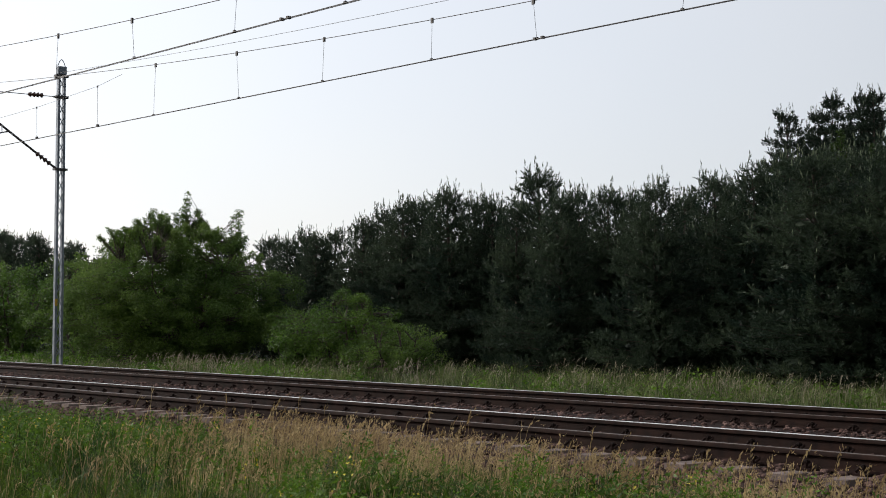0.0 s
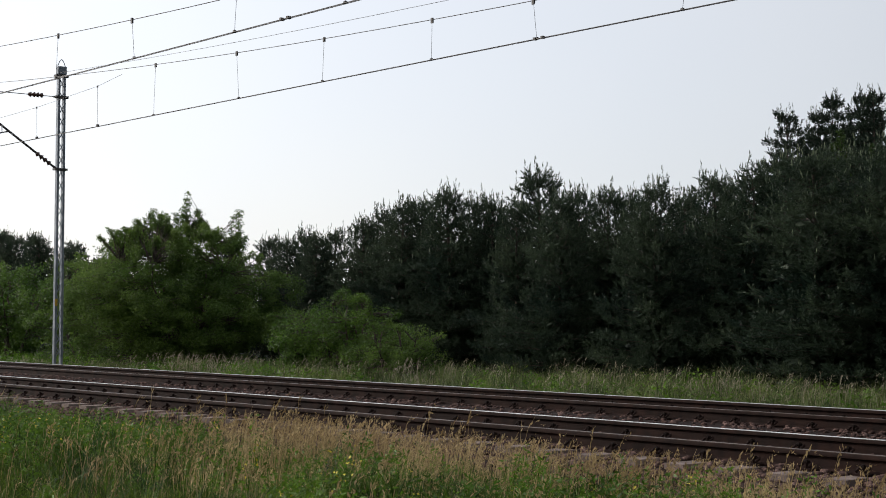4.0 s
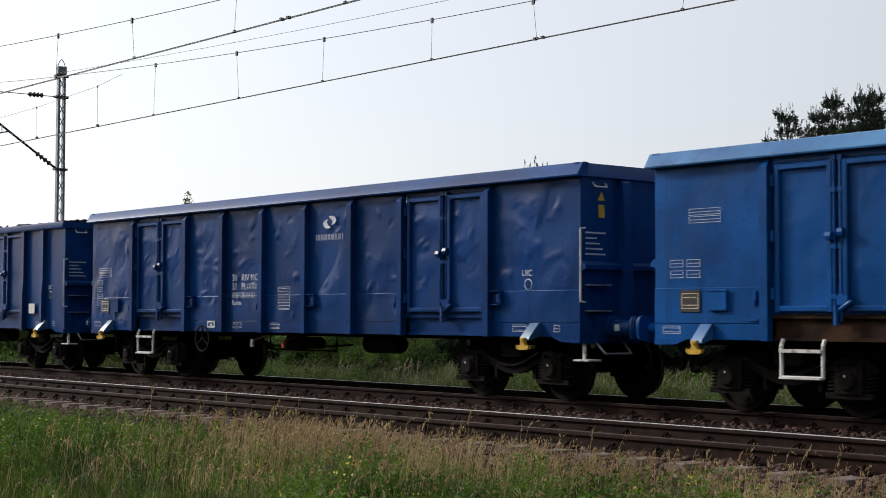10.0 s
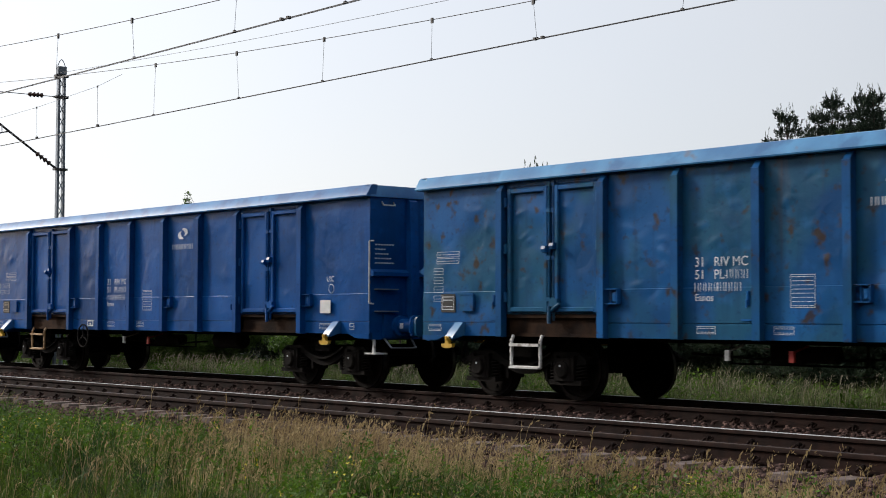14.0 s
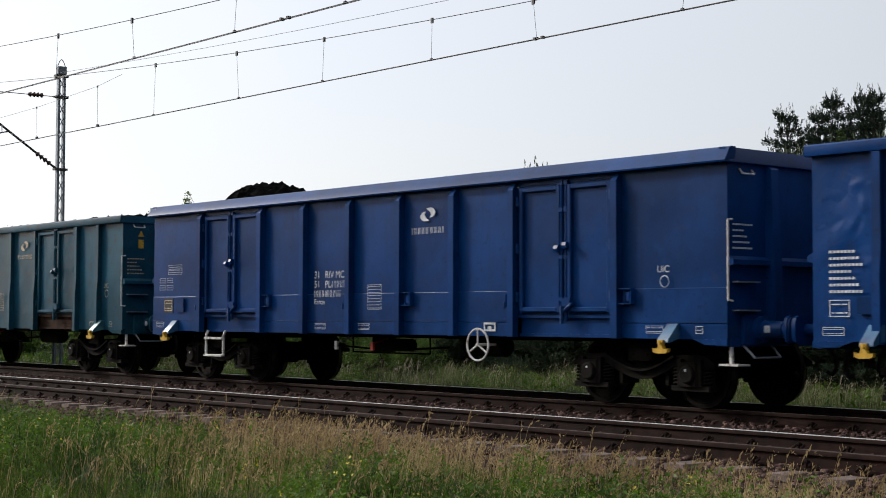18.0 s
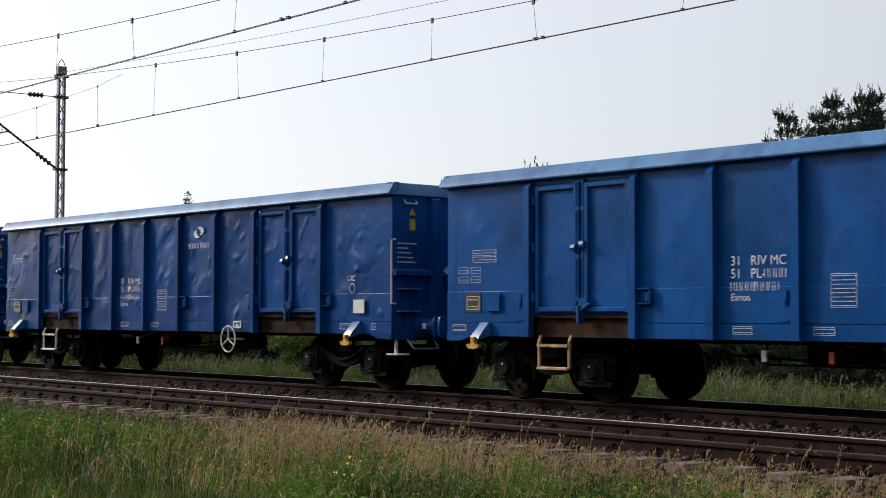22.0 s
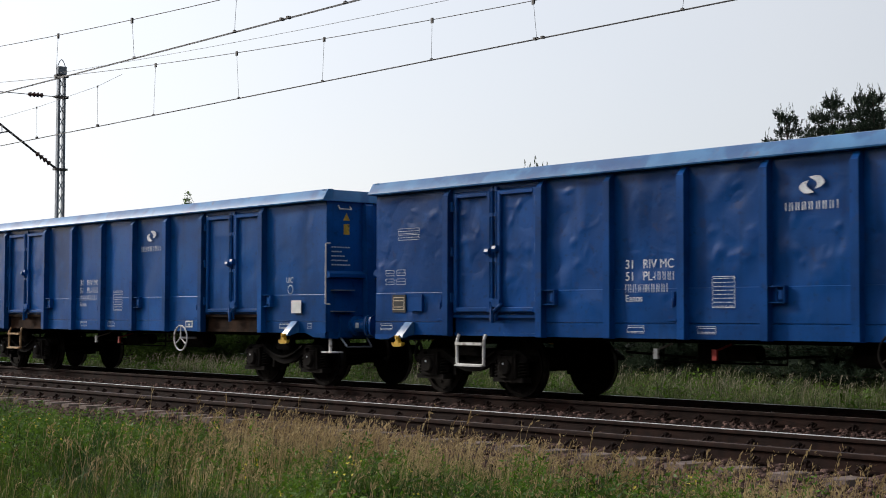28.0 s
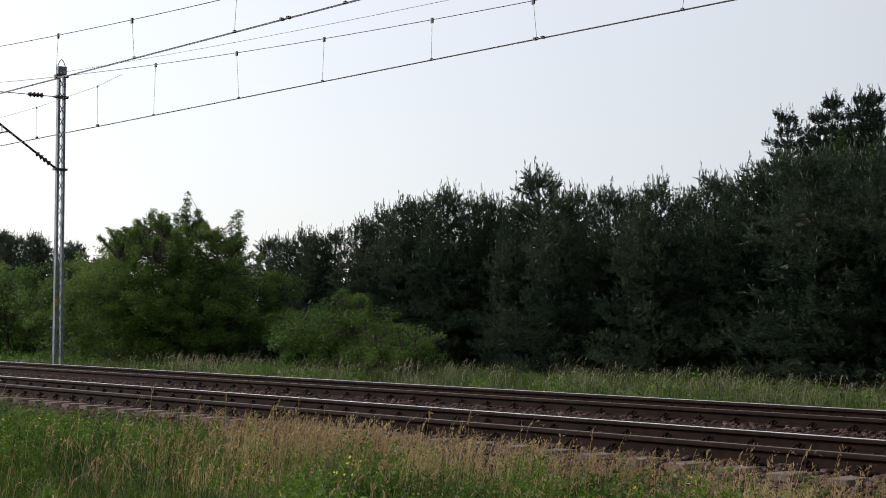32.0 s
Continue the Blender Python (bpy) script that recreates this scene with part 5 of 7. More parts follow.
TRAIN = []          # (thing, wheelsets, load, centre behind the locomotive's tail)
_u = 0.0
for _spec in wagon_specs():
    _w, _sets, _coal = make_wagon(_spec)
    TRAIN.append((_w, _sets, _coal, _u + _spec["kind"]["pitch"] / 2 - (0.09 if _spec.get("tail") else 0.0)))
    _u += _spec["kind"]["pitch"]


# ---------------------------------------------------------------- electric locomotive
LOCO_UP = shader("faded_pale_blue_loco_paint", ((0.050, 0.085, 0.165), (0.088, 0.140, 0.255)), 1.2, rough=0.45, spec=0.3, bump=0.08, spots=[((0.06, 0.055, 0.05), 2.5, 0.55, 0.75, 0.7)], streak=[((0.05, 0.04, 0.035), 9, 0.52, 0.72, 0.7)])
LOCO_LOW = shader("grimy_blue_loco_paint", ((0.010, 0.030, 0.075), (0.022, 0.055, 0.125)), 1.0, rough=0.5, spec=0.25, bump=0.08, spots=[((0.045, 0.042, 0.04), 1.6, 0.5, 0.7, 0.7)], streak=[((0.05, 0.04, 0.035), 9, 0.55, 0.75, 0.6)])
LOCO_SKIRT = shader("grimy_grey_loco_skirt", ((0.010, 0.008, 0.008), (0.030, 0.025, 0.024)), 1.4, rough=0.7, bump=0.1, spec=0.12, streak=[((0.03, 0.02, 0.015), 8, 0.52, 0.72, 0.7)])
LOCO_END = shader("deep_blue_loco_end_paint", ((0.008, 0.028, 0.085), (0.015, 0.042, 0.125)), 1.4, rough=0.4, bump=0.06, spots=[((0.03, 0.03, 0.035), 2.5, 0.55, 0.75, 0.6)])
LOCO_ROOF = shader("sooty_grey_roof", ((0.010, 0.008, 0.007), (0.036, 0.030, 0.026)), 1.2, rough=0.7, bump=0.2, spec=0.12, spots=[((0.02, 0.017, 0.015), 1.1, 0.5, 0.7, 0.8)])
LOUVRE = shader("rust_brown_louvre", ((0.03, 0.02, 0.016), (0.08, 0.05, 0.038)), 4, rough=0.75)
LIME = shader("lime_stripe_paint", ((0.26, 0.38, 0.035), (0.36, 0.48, 0.06)), 3, rough=0.5, spots=[((0.10, 0.12, 0.05), 5, 0.56, 0.72, 0.7)])
GRILLE = shader("black_grille_mesh", ((0.002, 0.003, 0.006), (0.006, 0.007, 0.012)), 30, rough=0.8, bump=0.4, bump_scale=120, spec=0.05)
DARK_GLASS = shader("dark_window_glass", ((0.006, 0.008, 0.010), (0.012, 0.014, 0.017)), 2, rough=0.08, spec=0.6)
# Opaque pale grey and cream colours for the cab panes.
PALE_GLASS = shader("pale_window_pane", ((0.26, 0.29, 0.33), (0.36, 0.38, 0.41)), 2, rough=0.2)
CREAM_GLASS = shader("cream_window_pane", ((0.35, 0.31, 0.22), (0.45, 0.4, 0.3)), 2, rough=0.3)
PANTO_RED = shader("dirty_red_pantograph_paint", ((0.16, 0.012, 0.016), (0.26, 0.025, 0.03)), 4, rough=0.5)
LOCO_R = 0.625


def loco_plan(grow=0.0):
    e = [(8.55, 1.49), (8.90, 1.43), (9.16, 1.22), (9.24, 0.9), (9.28, 0.0)]
    e = [(x + grow, y + grow if y else 0) for x, y in e]
    right = e + [(x, -y) for x, y in e[-2::-1]]
    return right + [(-x, -y) for x, y in right]


def loco_roof():
    arc = [(1.50, 3.52), (1.47, 3.58), (1.30, 3.78), (1.02, 3.96), (0.55, 4.08), (0.0, 4.12)]
    arc = arc + [(-y, z) for y, z in arc[-2::-1]]
    secs = []
    for x, wy, k in ((8.3, 1.0, 1.0), (8.75, 0.97, 0.96), (9.12, 0.86, 0.90), (9.40, 0.80, 0.32), (9.88, 0.70, 0.03)):
        secs.append([(x, y * wy, 3.52 + (z - 3.52) * k) for y, z in arc])
    full = [[(-x, y, z) for x, y, z in s] for s in secs[::-1]] + secs
    n = len(arc)
    s = Shape()
    verts = [p for sec in full for p in sec]
    faces = [(i * n + j, (i + 1) * n + j, (i + 1) * n + j + 1, i * n + j + 1) for i in range(len(full) - 1) for j in range(n - 1)]
    faces += [(i * n, i * n + n - 1, (i + 1) * n + n - 1, (i + 1) * n) for i in range(len(full) - 1)]
    faces += [tuple(range(n))[::-1], tuple(range(len(verts) - n, len(verts)))]
    return s.add(verts, faces)


def louvre_panel():
    """A sloping roof-side grille: a frame with slats."""
    s = Shape()
    w = 0.62
    a, b = Vector((0, -1.475, 3.60)), Vector((0, -1.13, 3.915))
    for f in [i / 9 for i in range(10)]:
        p = a.lerp(b, f)
        s.box(0.04, w - 0.04, p.y - 0.02, p.y + 0.008, p.z - 0.008, p.z + 0.016)
    for x in (0.0, w):
        s.rod((x, a.y, a.z), (x, b.y, b.z), 0.022, 6)
    return s


def pane(w, h, d=0.012, c=0.05):
    """A flat pane or plate with cut corners, standing in xz, its face towards -y."""
    o = [(c, 0), (w - c, 0), (w, c), (w, h - c), (w - c, h), (c, h), (0, h - c), (0, c)]
    return Shape().prism(o, -d, 0.004, "y")


def pantograph(up):
    """Twin-arm diamond pantograph, raised or folded: red lower arms, dark tubes above, two contact strips."""
    lower, tubes, head, base = Shape(), Shape(), Shape(), Shape()
    ez, ex, hz = (0.66, 1.66, 1.30) if up else (0.12, 1.85, 0.20)
    for x in (-0.62, 0.62):
        base.rod((x, -0.7, 0.02), (x, 0.7, 0.02), 0.05, 8)
    for y in (-0.62, 0.62):
        base.box(-0.9, 0.9, y - 0.04, y + 0.04, -0.03, 0.06)
        base.box(-0.14, 0.14, y - 0.05, y + 0.05, 0.05, 0.12)
    for x, y in ((-0.85, -0.62), (0.85, -0.62), (-0.85, 0.62), (0.85, 0.62)):
        base.rod((x, y, -0.20), (x, y, -0.02), 0.075, 10)
    for sx in (-1, 1):
        for y in (-0.62, 0.62):
            lower.rod((sx * 0.55, y, 0.05), (sx * ex, y, ez), 0.055, 6, 0.03)
            tubes.rod((sx * ex, y, ez - 0.03), (sx * ex, y, ez + 0.05), 0.045, 8)
            tubes.rod((sx * ex, y, ez), (sx * 0.16, y * 0.85, hz), 0.018, 6)
        tubes.rod((sx * ex, -0.62, ez), (sx * 0.16, 0.52, hz), 0.011, 6)
        tubes.rod((sx * 0.16, -0.55, hz), (sx * 0.16, 0.55, hz), 0.02, 6)
    for x in (-0.18, 0.18):
        head.box(x - 0.025, x + 0.025, -0.75, 0.75, hz + 0.06, hz + 0.10)
        for g in (-1, 1):
            head.path([(x, g * 0.75, hz + 0.08), (x, g * 0.88, hz + 0.05), (x, g * 0.97, hz - 0.06), (x, g * 0.98, hz - 0.14)], 0.012, 6)
    for y in (-0.5, 0.5):
        head.rod((-0.18, y, hz + 0.05), (0.18, y, hz + 0.05), 0.015, 6)
        head.rod((0, y, hz), (0, y, hz + 0.05), 0.02, 6)
    return lower, tubes, head, base


def make_loco():
    loco = empty("electric_locomotive", "grimy blue six-axle electric locomotive with a lime stripe", "locomotive")
    plan = loco_plan()
    for name, z0, z1, m, g in (("skirt", 1.16, 1.60, LOCO_SKIRT, -0.004), ("lower_body", 1.60, 2.55, LOCO_LOW, 0.0), ("stripe", 2.55, 2.66, LIME, 0.004), ("upper_body", 2.66, 3.53, LOCO_UP, 0.0)):
        part(name, Shape().prism(loco_plan(g), z0, z1, "z").mesh(name, m), loco)
    part("roof", loco_roof().mesh("roof", LOCO_ROOF), loco)
    part("underframe", Shape().box(-8.9, 8.9, -1.3, 1.3, 0.98, 1.16).mesh("underframe", STEEL_DARK), loco)
    sets = []
    for side in (0, 1):
        turn = math.pi * side
        rot = Matrix.Rotation(turn, 4, "Z")

        def put(name, mesh, x, y=-1.492, z=0.0, label=""):
            return part(name, mesh, loco, rot @ Vector((x, y, z)), turn, label)

        for x, w in ((-5.4, 1.2), (-3.4, 1.15), (-2.0, 0.9), (-0.58, 0.8), (0.70, 1.16), (2.24, 1.19), (4.12, 1.2)):
            put("grille", shared(("loco_grille", w), lambda: pane(w, 0.66, 0.012, 0.02), GRILLE), x, z=1.82)
        put("side_window", shared("loco_window", lambda: pane(1.23, 0.70, 0.012, 0.03), GRILLE), 4.27, z=2.78)
        for z in (2.80, 3.24):
            put("hatch", shared(("loco_hatch", z > 3), lambda: pane(0.80, 0.40 if z < 3 else 0.26, 0.010, 0.05), LOCO_UP), -0.47, z=z)
        # cab door with its window and two handrails
        put("door_seal", shared("loco_door_seal", lambda: pane(0.82, 1.92, 0.008, 0.06), BLACK_MARK), 5.68, z=1.61)
        door = put("cab_door", shared("loco_door", lambda: pane(0.74, 1.86, 0.018, 0.06), LOCO_UP), 5.72, z=1.64)
        part("door_window", shared("loco_door_window", lambda: pane(0.34, 0.62, 0.012, 0.07), CREAM_GLASS), door, (0.22, -0.018, 1.12))
        part("door_foot", shared("loco_door_foot", lambda: pane(0.70, 0.88, 0.006, 0.05), LOCO_LOW), door, (0.02, -0.018, 0.03))
        put("door_seal", shared("loco_door_seal", lambda: pane(0.82, 1.92, 0.008, 0.06), BLACK_MARK), -6.50, z=1.61)
        other = put("cab_door", shared("loco_door", lambda: pane(0.74, 1.86, 0.018, 0.06), LOCO_UP), -6.46, z=1.64)
        part("door_window", shared("loco_door_window", lambda: pane(0.34, 0.62, 0.012, 0.07), CREAM_GLASS), other, (0.18, -0.018, 1.12))
        part("door_foot", shared("loco_door_foot", lambda: pane(0.70, 0.88, 0.006, 0.05), LOCO_LOW), other, (0.02, -0.018, 0.03))
        put("cab_window", shared("cab_window", lambda: pane(0.62, 0.66, 0.012, 0.05), DARK_GLASS), -8.50, z=2.80)
        put("number_bars", shared("loco_number", lambda: word_bars((0.14, 0.14, 0.14, 0.14, 0.06, 0.14, 0.14, 0.14), 0.25, 0.12), CREAM_MARK), -8.35, y=-1.502, z=1.74)
        for x in (5.60, 6.56, -5.60, -6.56):
            put("handrail", shared("loco_rail", lambda: Shape().path([(0, 0, 1.52), (0, -0.07, 1.56), (0, -0.07, 3.46), (0, 0, 3.50)], 0.017, 6), GREY_STEEL), x)
        put("cab_window", shared("cab_window", lambda: pane(0.62, 0.66, 0.012, 0.05), DARK_GLASS), 7.88, z=2.80)
        put("window_frame", shared("cab_window_frame", lambda: Shape().box(0, 0.05, -0.04, 0.0, 0, 0.72).box(-0.66, 0.05, -0.04, 0.0, -0.03, 0.0), GREY_STEEL), 8.55, z=2.78)
        put("emblem", shared("loco_emblem", lambda: emblem(1.9), WHITE_MARK), 1.25, y=-1.504, z=3.08, label="white two-arrow emblem")
        put("brand_word", shared("loco_word", lambda: word_bars((0.19, 0.2, 0.19, 0.24, 0.24, 0.19, 0.24, 0.24), 0.26, 0.2), WHITE_MARK), 1.75, y=-1.502, z=3.04)
        put("brand_word", shared("loco_word_b", lambda: letters("LOGISTICS", 0.2), WHITE_MARK), 1.75, y=-1.502, z=2.83)
        put("number_bars", shared("loco_number", lambda: word_bars((0.14, 0.14, 0.14, 0.14, 0.06, 0.14, 0.14, 0.14), 0.25, 0.12), CREAM_MARK), 7.32, y=-1.502, z=1.74)
        put("number_bars", shared("loco_number_b", lambda: word_bars((0.06,) * 12, 0.12, 0.2), CREAM_MARK), 0.6, y=-1.502, z=1.60)
        for x in (-0.2, 1.4, 3.2):
            put("plate_mark", shared("loco_plate", lambda: framed(0.16, 0.14, 0.014, 1), WHITE_MARK), x, y=-1.494, z=1.28)
        put("builder_plate", shared("loco_builder", lambda: pane(0.34, 0.14, 0.01, 0.02), SILL_RUST), 6.85, z=1.78)
        # black plate laid on the skirt for the shaded inside of an opening
        put("access_hole", shared("loco_hole", lambda: pane(0.42, 0.2, 0.008, 0.02), BLACK_MARK), 5.9, y=-1.488, z=1.34)
        for k in range(14):
            put("roof_louvre", shared("roof_louvre", louvre_panel, LOUVRE), -5.2 + 0.655 * k, 0.0)
        put("roof_rail", shared("roof_rail", lambda: Shape().rod((-8.0, -0.95, 4.07), (4.6, -0.95, 4.07), 0.02, 6), LOUVRE), 0, 0)
        put("roof_conductor", shared("roof_conductor", lambda: Shape().rod((-7.5, -0.45, 4.28), (3.2, -0.45, 4.28), 0.018, 6), PANTO_RED), 0, 0)
        for k in range(6):
            put("roof_insulator", shared("roof_insulator", lambda: Shape().rod((0, -0.45, 4.06), (0, -0.45, 4.27), 0.05, 8, 0.035), GREY_STEEL), -6.5 + 1.8 * k, 0)
        # under the frame
        put("battery_box", shared("battery_box", lambda: Shape().box(-1.24, 0.69, -1.38, -0.6, 0.56, 1.15, 0.03), LOCO_SKIRT), 0, 0)
        put("equipment_box", shared("equipment_box", lambda: Shape().box(0, 0.72, -1.38, -0.9, 0.70, 1.12, 0.03), LOCO_SKIRT), -2.19, 0)
        put("equipment_box", shared("equipment_box", lambda: Shape().box(0, 0.72, -1.38, -0.9, 0.70, 1.12, 0.03), LOCO_SKIRT), 0.9, 0)
        for bx in (-5.1, 5.1):
            bog = put("bogie_frame", shared("loco_bogie", lambda: Shape().prism([(-2.6, 0.74), (-2.4, 0.9), (2.4, 0.9), (2.6, 0.74), (2.5, 0.64), (-2.5, 0.64)], -1.16, -1.02, "y").box(-2.5, 2.5, -1.02, 0.0, 0.7, 0.85), STEEL_DARK), bx, 0)
            for ax in (-1.8, 0.0, 1.8):
                part("axle_box", shared("loco_box", lambda: Shape().box(-0.19, 0.19, -1.26, -0.9, 0.42, 0.82, 0.04).rod((0, -1.30, 0.62), (0, -1.24, 0.62), 0.14, 12), STEEL_DARK), bog, (ax, 0, 0))
                part("spring_plate", shared("loco_plate_low", lambda: Shape().prism([(-0.75, 0.44), (-0.5, 0.36), (0, 0.22), (0.5, 0.36), (0.75, 0.44), (0.2, 0.42), (-0.2, 0.42)], -1.2, -1.08, "y"), STEEL_DARK), bog, (ax, 0, 0))
                for d in (-0.5, 0.5):
                    part("spring", shared("loco_spring", lambda: coil(0.085, 0.42, 0.42, 5.5, 0.02), STEEL_DARK), bog, (ax + d, -1.12, 0))
                part("damper", shared("loco_damper", lambda: Shape().rod((0, -1.24, 0.98), (0.22, -1.24, 0.98), 0.075, 10).rod((0.1, -1.2, 0.98), (0.1, -1.2, 0.8), 0.03, 6), LOUVRE), bog, (ax + 0.55, 0, 0))
        put("foot_steps", shared("loco_steps", lambda: Shape().path([(0.0, -1.35, 1.15), (0.0, -1.35, 0.42), (0.42, -1.35, 0.42), (0.42, -1.35, 1.15)], 0.018, 6).box(0, 0.42, -1.42, -1.28, 0.42, 0.44).box(0, 0.42, -1.42, -1.28, 0.78, 0.80), STEEL_DARK), 5.9, 0)
        # the end: windows, lamps, buffers, pilot
        put("corner_window", shared("corner_window", lambda: pane(0.34, 0.66, 0.012, 0.05), PALE_GLASS), 8.60, -1.49, 2.79)
        ends = Matrix.Rotation(turn + math.pi / 2, 4, "Z")
        for y in (-1.12, 0.06):
            part("front_window", shared("front_window", lambda: pane(1.06, 0.64, 0.012, 0.06), PALE_GLASS), loco, rot @ Vector((9.272, y, 2.80)), turn + math.pi / 2)
        part("end_skirt", shared("end_skirt", lambda: Shape().prism([(7.75, -1.45), (8.9, -1.40), (9.22, -1.15), (9.26, 0), (9.22, 1.15), (8.9, 1.40), (7.75, 1.45)], 0.88, 1.16, "z"), LOCO_SKIRT), loco, (0, 0, 0), turn)
        part("end_panel", shared("end_panel", lambda: Shape().prism([(8.62, -1.496), (8.92, -1.437), (9.17, -1.225), (9.248, -0.9), (9.288, 0), (9.248, 0.9), (9.17, 1.225), (8.92, 1.437), (8.62, 1.496), (8.6, 1.2), (8.6, -1.2)], 1.165, 2.547, "z"), LOCO_END), loco, (0, 0, 0), turn)
        for y in (-0.98, 0.98):
            lampb = part("headlamp", shared("headlamp", lambda: Shape().box(-0.02, 0.05, -0.24, 0.24, -0.13, 0.13, 0.02), LOCO_SKIRT), loco, rot @ Vector((9.235, y, 1.92)), turn)
            part("lamp_glass", shared("lamp_glass", lambda: Shape().rod((0.045, 0.05, 0), (0.07, 0.05, 0), 0.085, 14), DARK_GLASS), lampb)
            buf = part("buffer", shared("loco_buffer", buffer_case, STEEL_DARK), loco, rot @ Vector((9.0, y * 0.89, 1.06)), turn)
            part("buffer_head", shared("loco_buffer_head", buffer_head, STEEL_DARK), buf)
            part("end_handrail", shared("end_handrail", lambda: Shape().path([(0, 0, 1.75), (0.08, 0, 1.78), (0.08, 0, 2.12), (0, 0, 2.15)], 0.014, 6), WHITE_STEEL), loco, rot @ Vector((9.16, y * 1.22, 0)), turn)
        part("number_bars", shared("loco_end_number", lambda: tag_rows(7, 1, 0.12, 0.2), WHITE_MARK), loco, rot @ Vector((9.292, -0.45, 2.2)), turn + math.pi / 2)
        part("top_lamp", shared("top_lamp", lambda: Shape().box(9.3, 9.42, -0.16, 0.16, 3.78, 4.02, 0.02), GREY_STEEL), loco, (0, 0, 0), turn)
        part("lifting_eye", shared("lifting_eye", lambda: Shape().ring(0.07, 0.012, 12, 5).moved(8.9, 0, 4.12), LOUVRE), loco, (0, 0, 0), turn)
        part("coupling", shared("coupling", coupling, STEEL_DARK), loco, rot @ Vector((9.0, 0, 0)), turn)
        part("pilot", shared("pilot", lambda: Shape().box(8.7, 8.9, -1.25, 1.25, 0.25, 0.9).path([(8.95, -1.1, 0.8), (9.1, -0.8, 0.7), (9.1, 0.8, 0.7), (8.95, 1.1, 0.8)], 0.015, 6), STEEL_DARK), loco, (0, 0, 0), turn)
    for x, up in ((5.57, True), (-5.57, False)):
        lower, tubes, head, base = pantograph(up)
        frame_ob = part("pantograph", base.mesh("pantograph", PANTO_RED), loco, (x, 0, 4.24), label="raised red pantograph" if up else "folded red pantograph")
        part("lower_arms", lower.mesh("lower_arms", PANTO_RED), frame_ob)
        part("upper_arms", tubes.mesh("upper_arms", WIRE), frame_ob)
        part("contact_head", head.mesh("contact_head", WIRE), frame_ob)
    for x in (3.3, -3.0):
        part("roof_box", shared("roof_box", lambda: Shape().box(-0.3, 0.3, -0.5, 0.1, 4.05, 4.32, 0.06).rod((-0.1, -0.2, 4.3), (-0.1, -0.2, 4.58), 0.16, 14), GREY_STEEL), loco, (x, 0, 0))
    for ax in (-6.9, -5.1, -3.3, 3.3, 5.1, 6.9):
        ws = part("wheelset", shared("axle", axle, STEEL_DARK), loco, (ax, 0, LOCO_R))
        ws["radius"] = LOCO_R
        for g in (-1, 1):
            part("wheel", shared(("loco_wheel", g), lambda: Shape().lathe([(0.753 * g + a * g, r * LOCO_R / 0.46) for a, r in ((-0.07, 0.08), (-0.07, 0.40), (-0.06, 0.48), (-0.03, 0.462), (0.068, 0.455), (0.07, 0.40), (0.03, 0.385), (0.005, 0.2), (0.06, 0.12), (0.08, 0.0))], 36, "y"), WHEEL_STEEL), ws)
        sets.append(ws)
    return loco, sets


_loco, _loco_sets = make_loco()
TRAIN.insert(0, (_loco, _loco_sets, None, -9.62))


# ---------------------------------------------------------------- plants
def in_view(x, y, margin=0.0):
    """True where a place on the ground lies in front of the camera's fixed cone of view."""
    dx, dy = x - EYE.x, y - EYE.y
    along = -dx * math.cos(YAW) + dy * math.sin(YAW)
    across = dx * math.sin(YAW) + dy * math.cos(YAW)
    return np.abs(across) < along * 0.30 + margin


def ground_many(x, y):
    return np.array([ground_z(a, b) for a, b in zip(x, y)])


def scatter(rng, n, x0, x1, y0, y1, margin=1.0):
    x, y = rng.uniform(x0, x1, n), rng.uniform(y0, y1, n)
    k = in_view(x, y, margin)
    return x[k], y[k]


BLADE = [(0, 1, 3, 2), (2, 3, 4)]


def blades(rng, x, y, z, h, w, lean):
    """Bent tapering blades: five corners each."""
    n = len(x)
    a = rng.uniform(0, 2 * np.pi, n)
    side = np.stack([np.cos(a), np.sin(a), np.zeros(n)], 1)
    d = rng.uniform(0, 2 * np.pi, n)
    out = np.stack([np.cos(d), np.sin(d), np.zeros(n)], 1) * (lean * h * rng.uniform(0.3, 1.0, n))[:, None]
    base = np.stack([x, y, z], 1)
    v = np.zeros((n, 5, 3))
    for k, (f, b, ww) in enumerate(((0.0, 0.0, 1.0), (0.6, 0.28, 0.8))):
        c = base + out * b
        c[:, 2] += h * f * (1 - 0.1 * lean * b)
        v[:, 2 * k] = c - side * (w * ww / 2)[:, None]
        v[:, 2 * k + 1] = c + side * (w * ww / 2)[:, None]
    tip = base + out
    tip[:, 2] += h * (1 - 0.25 * lean)
    v[:, 4] = tip
    return v


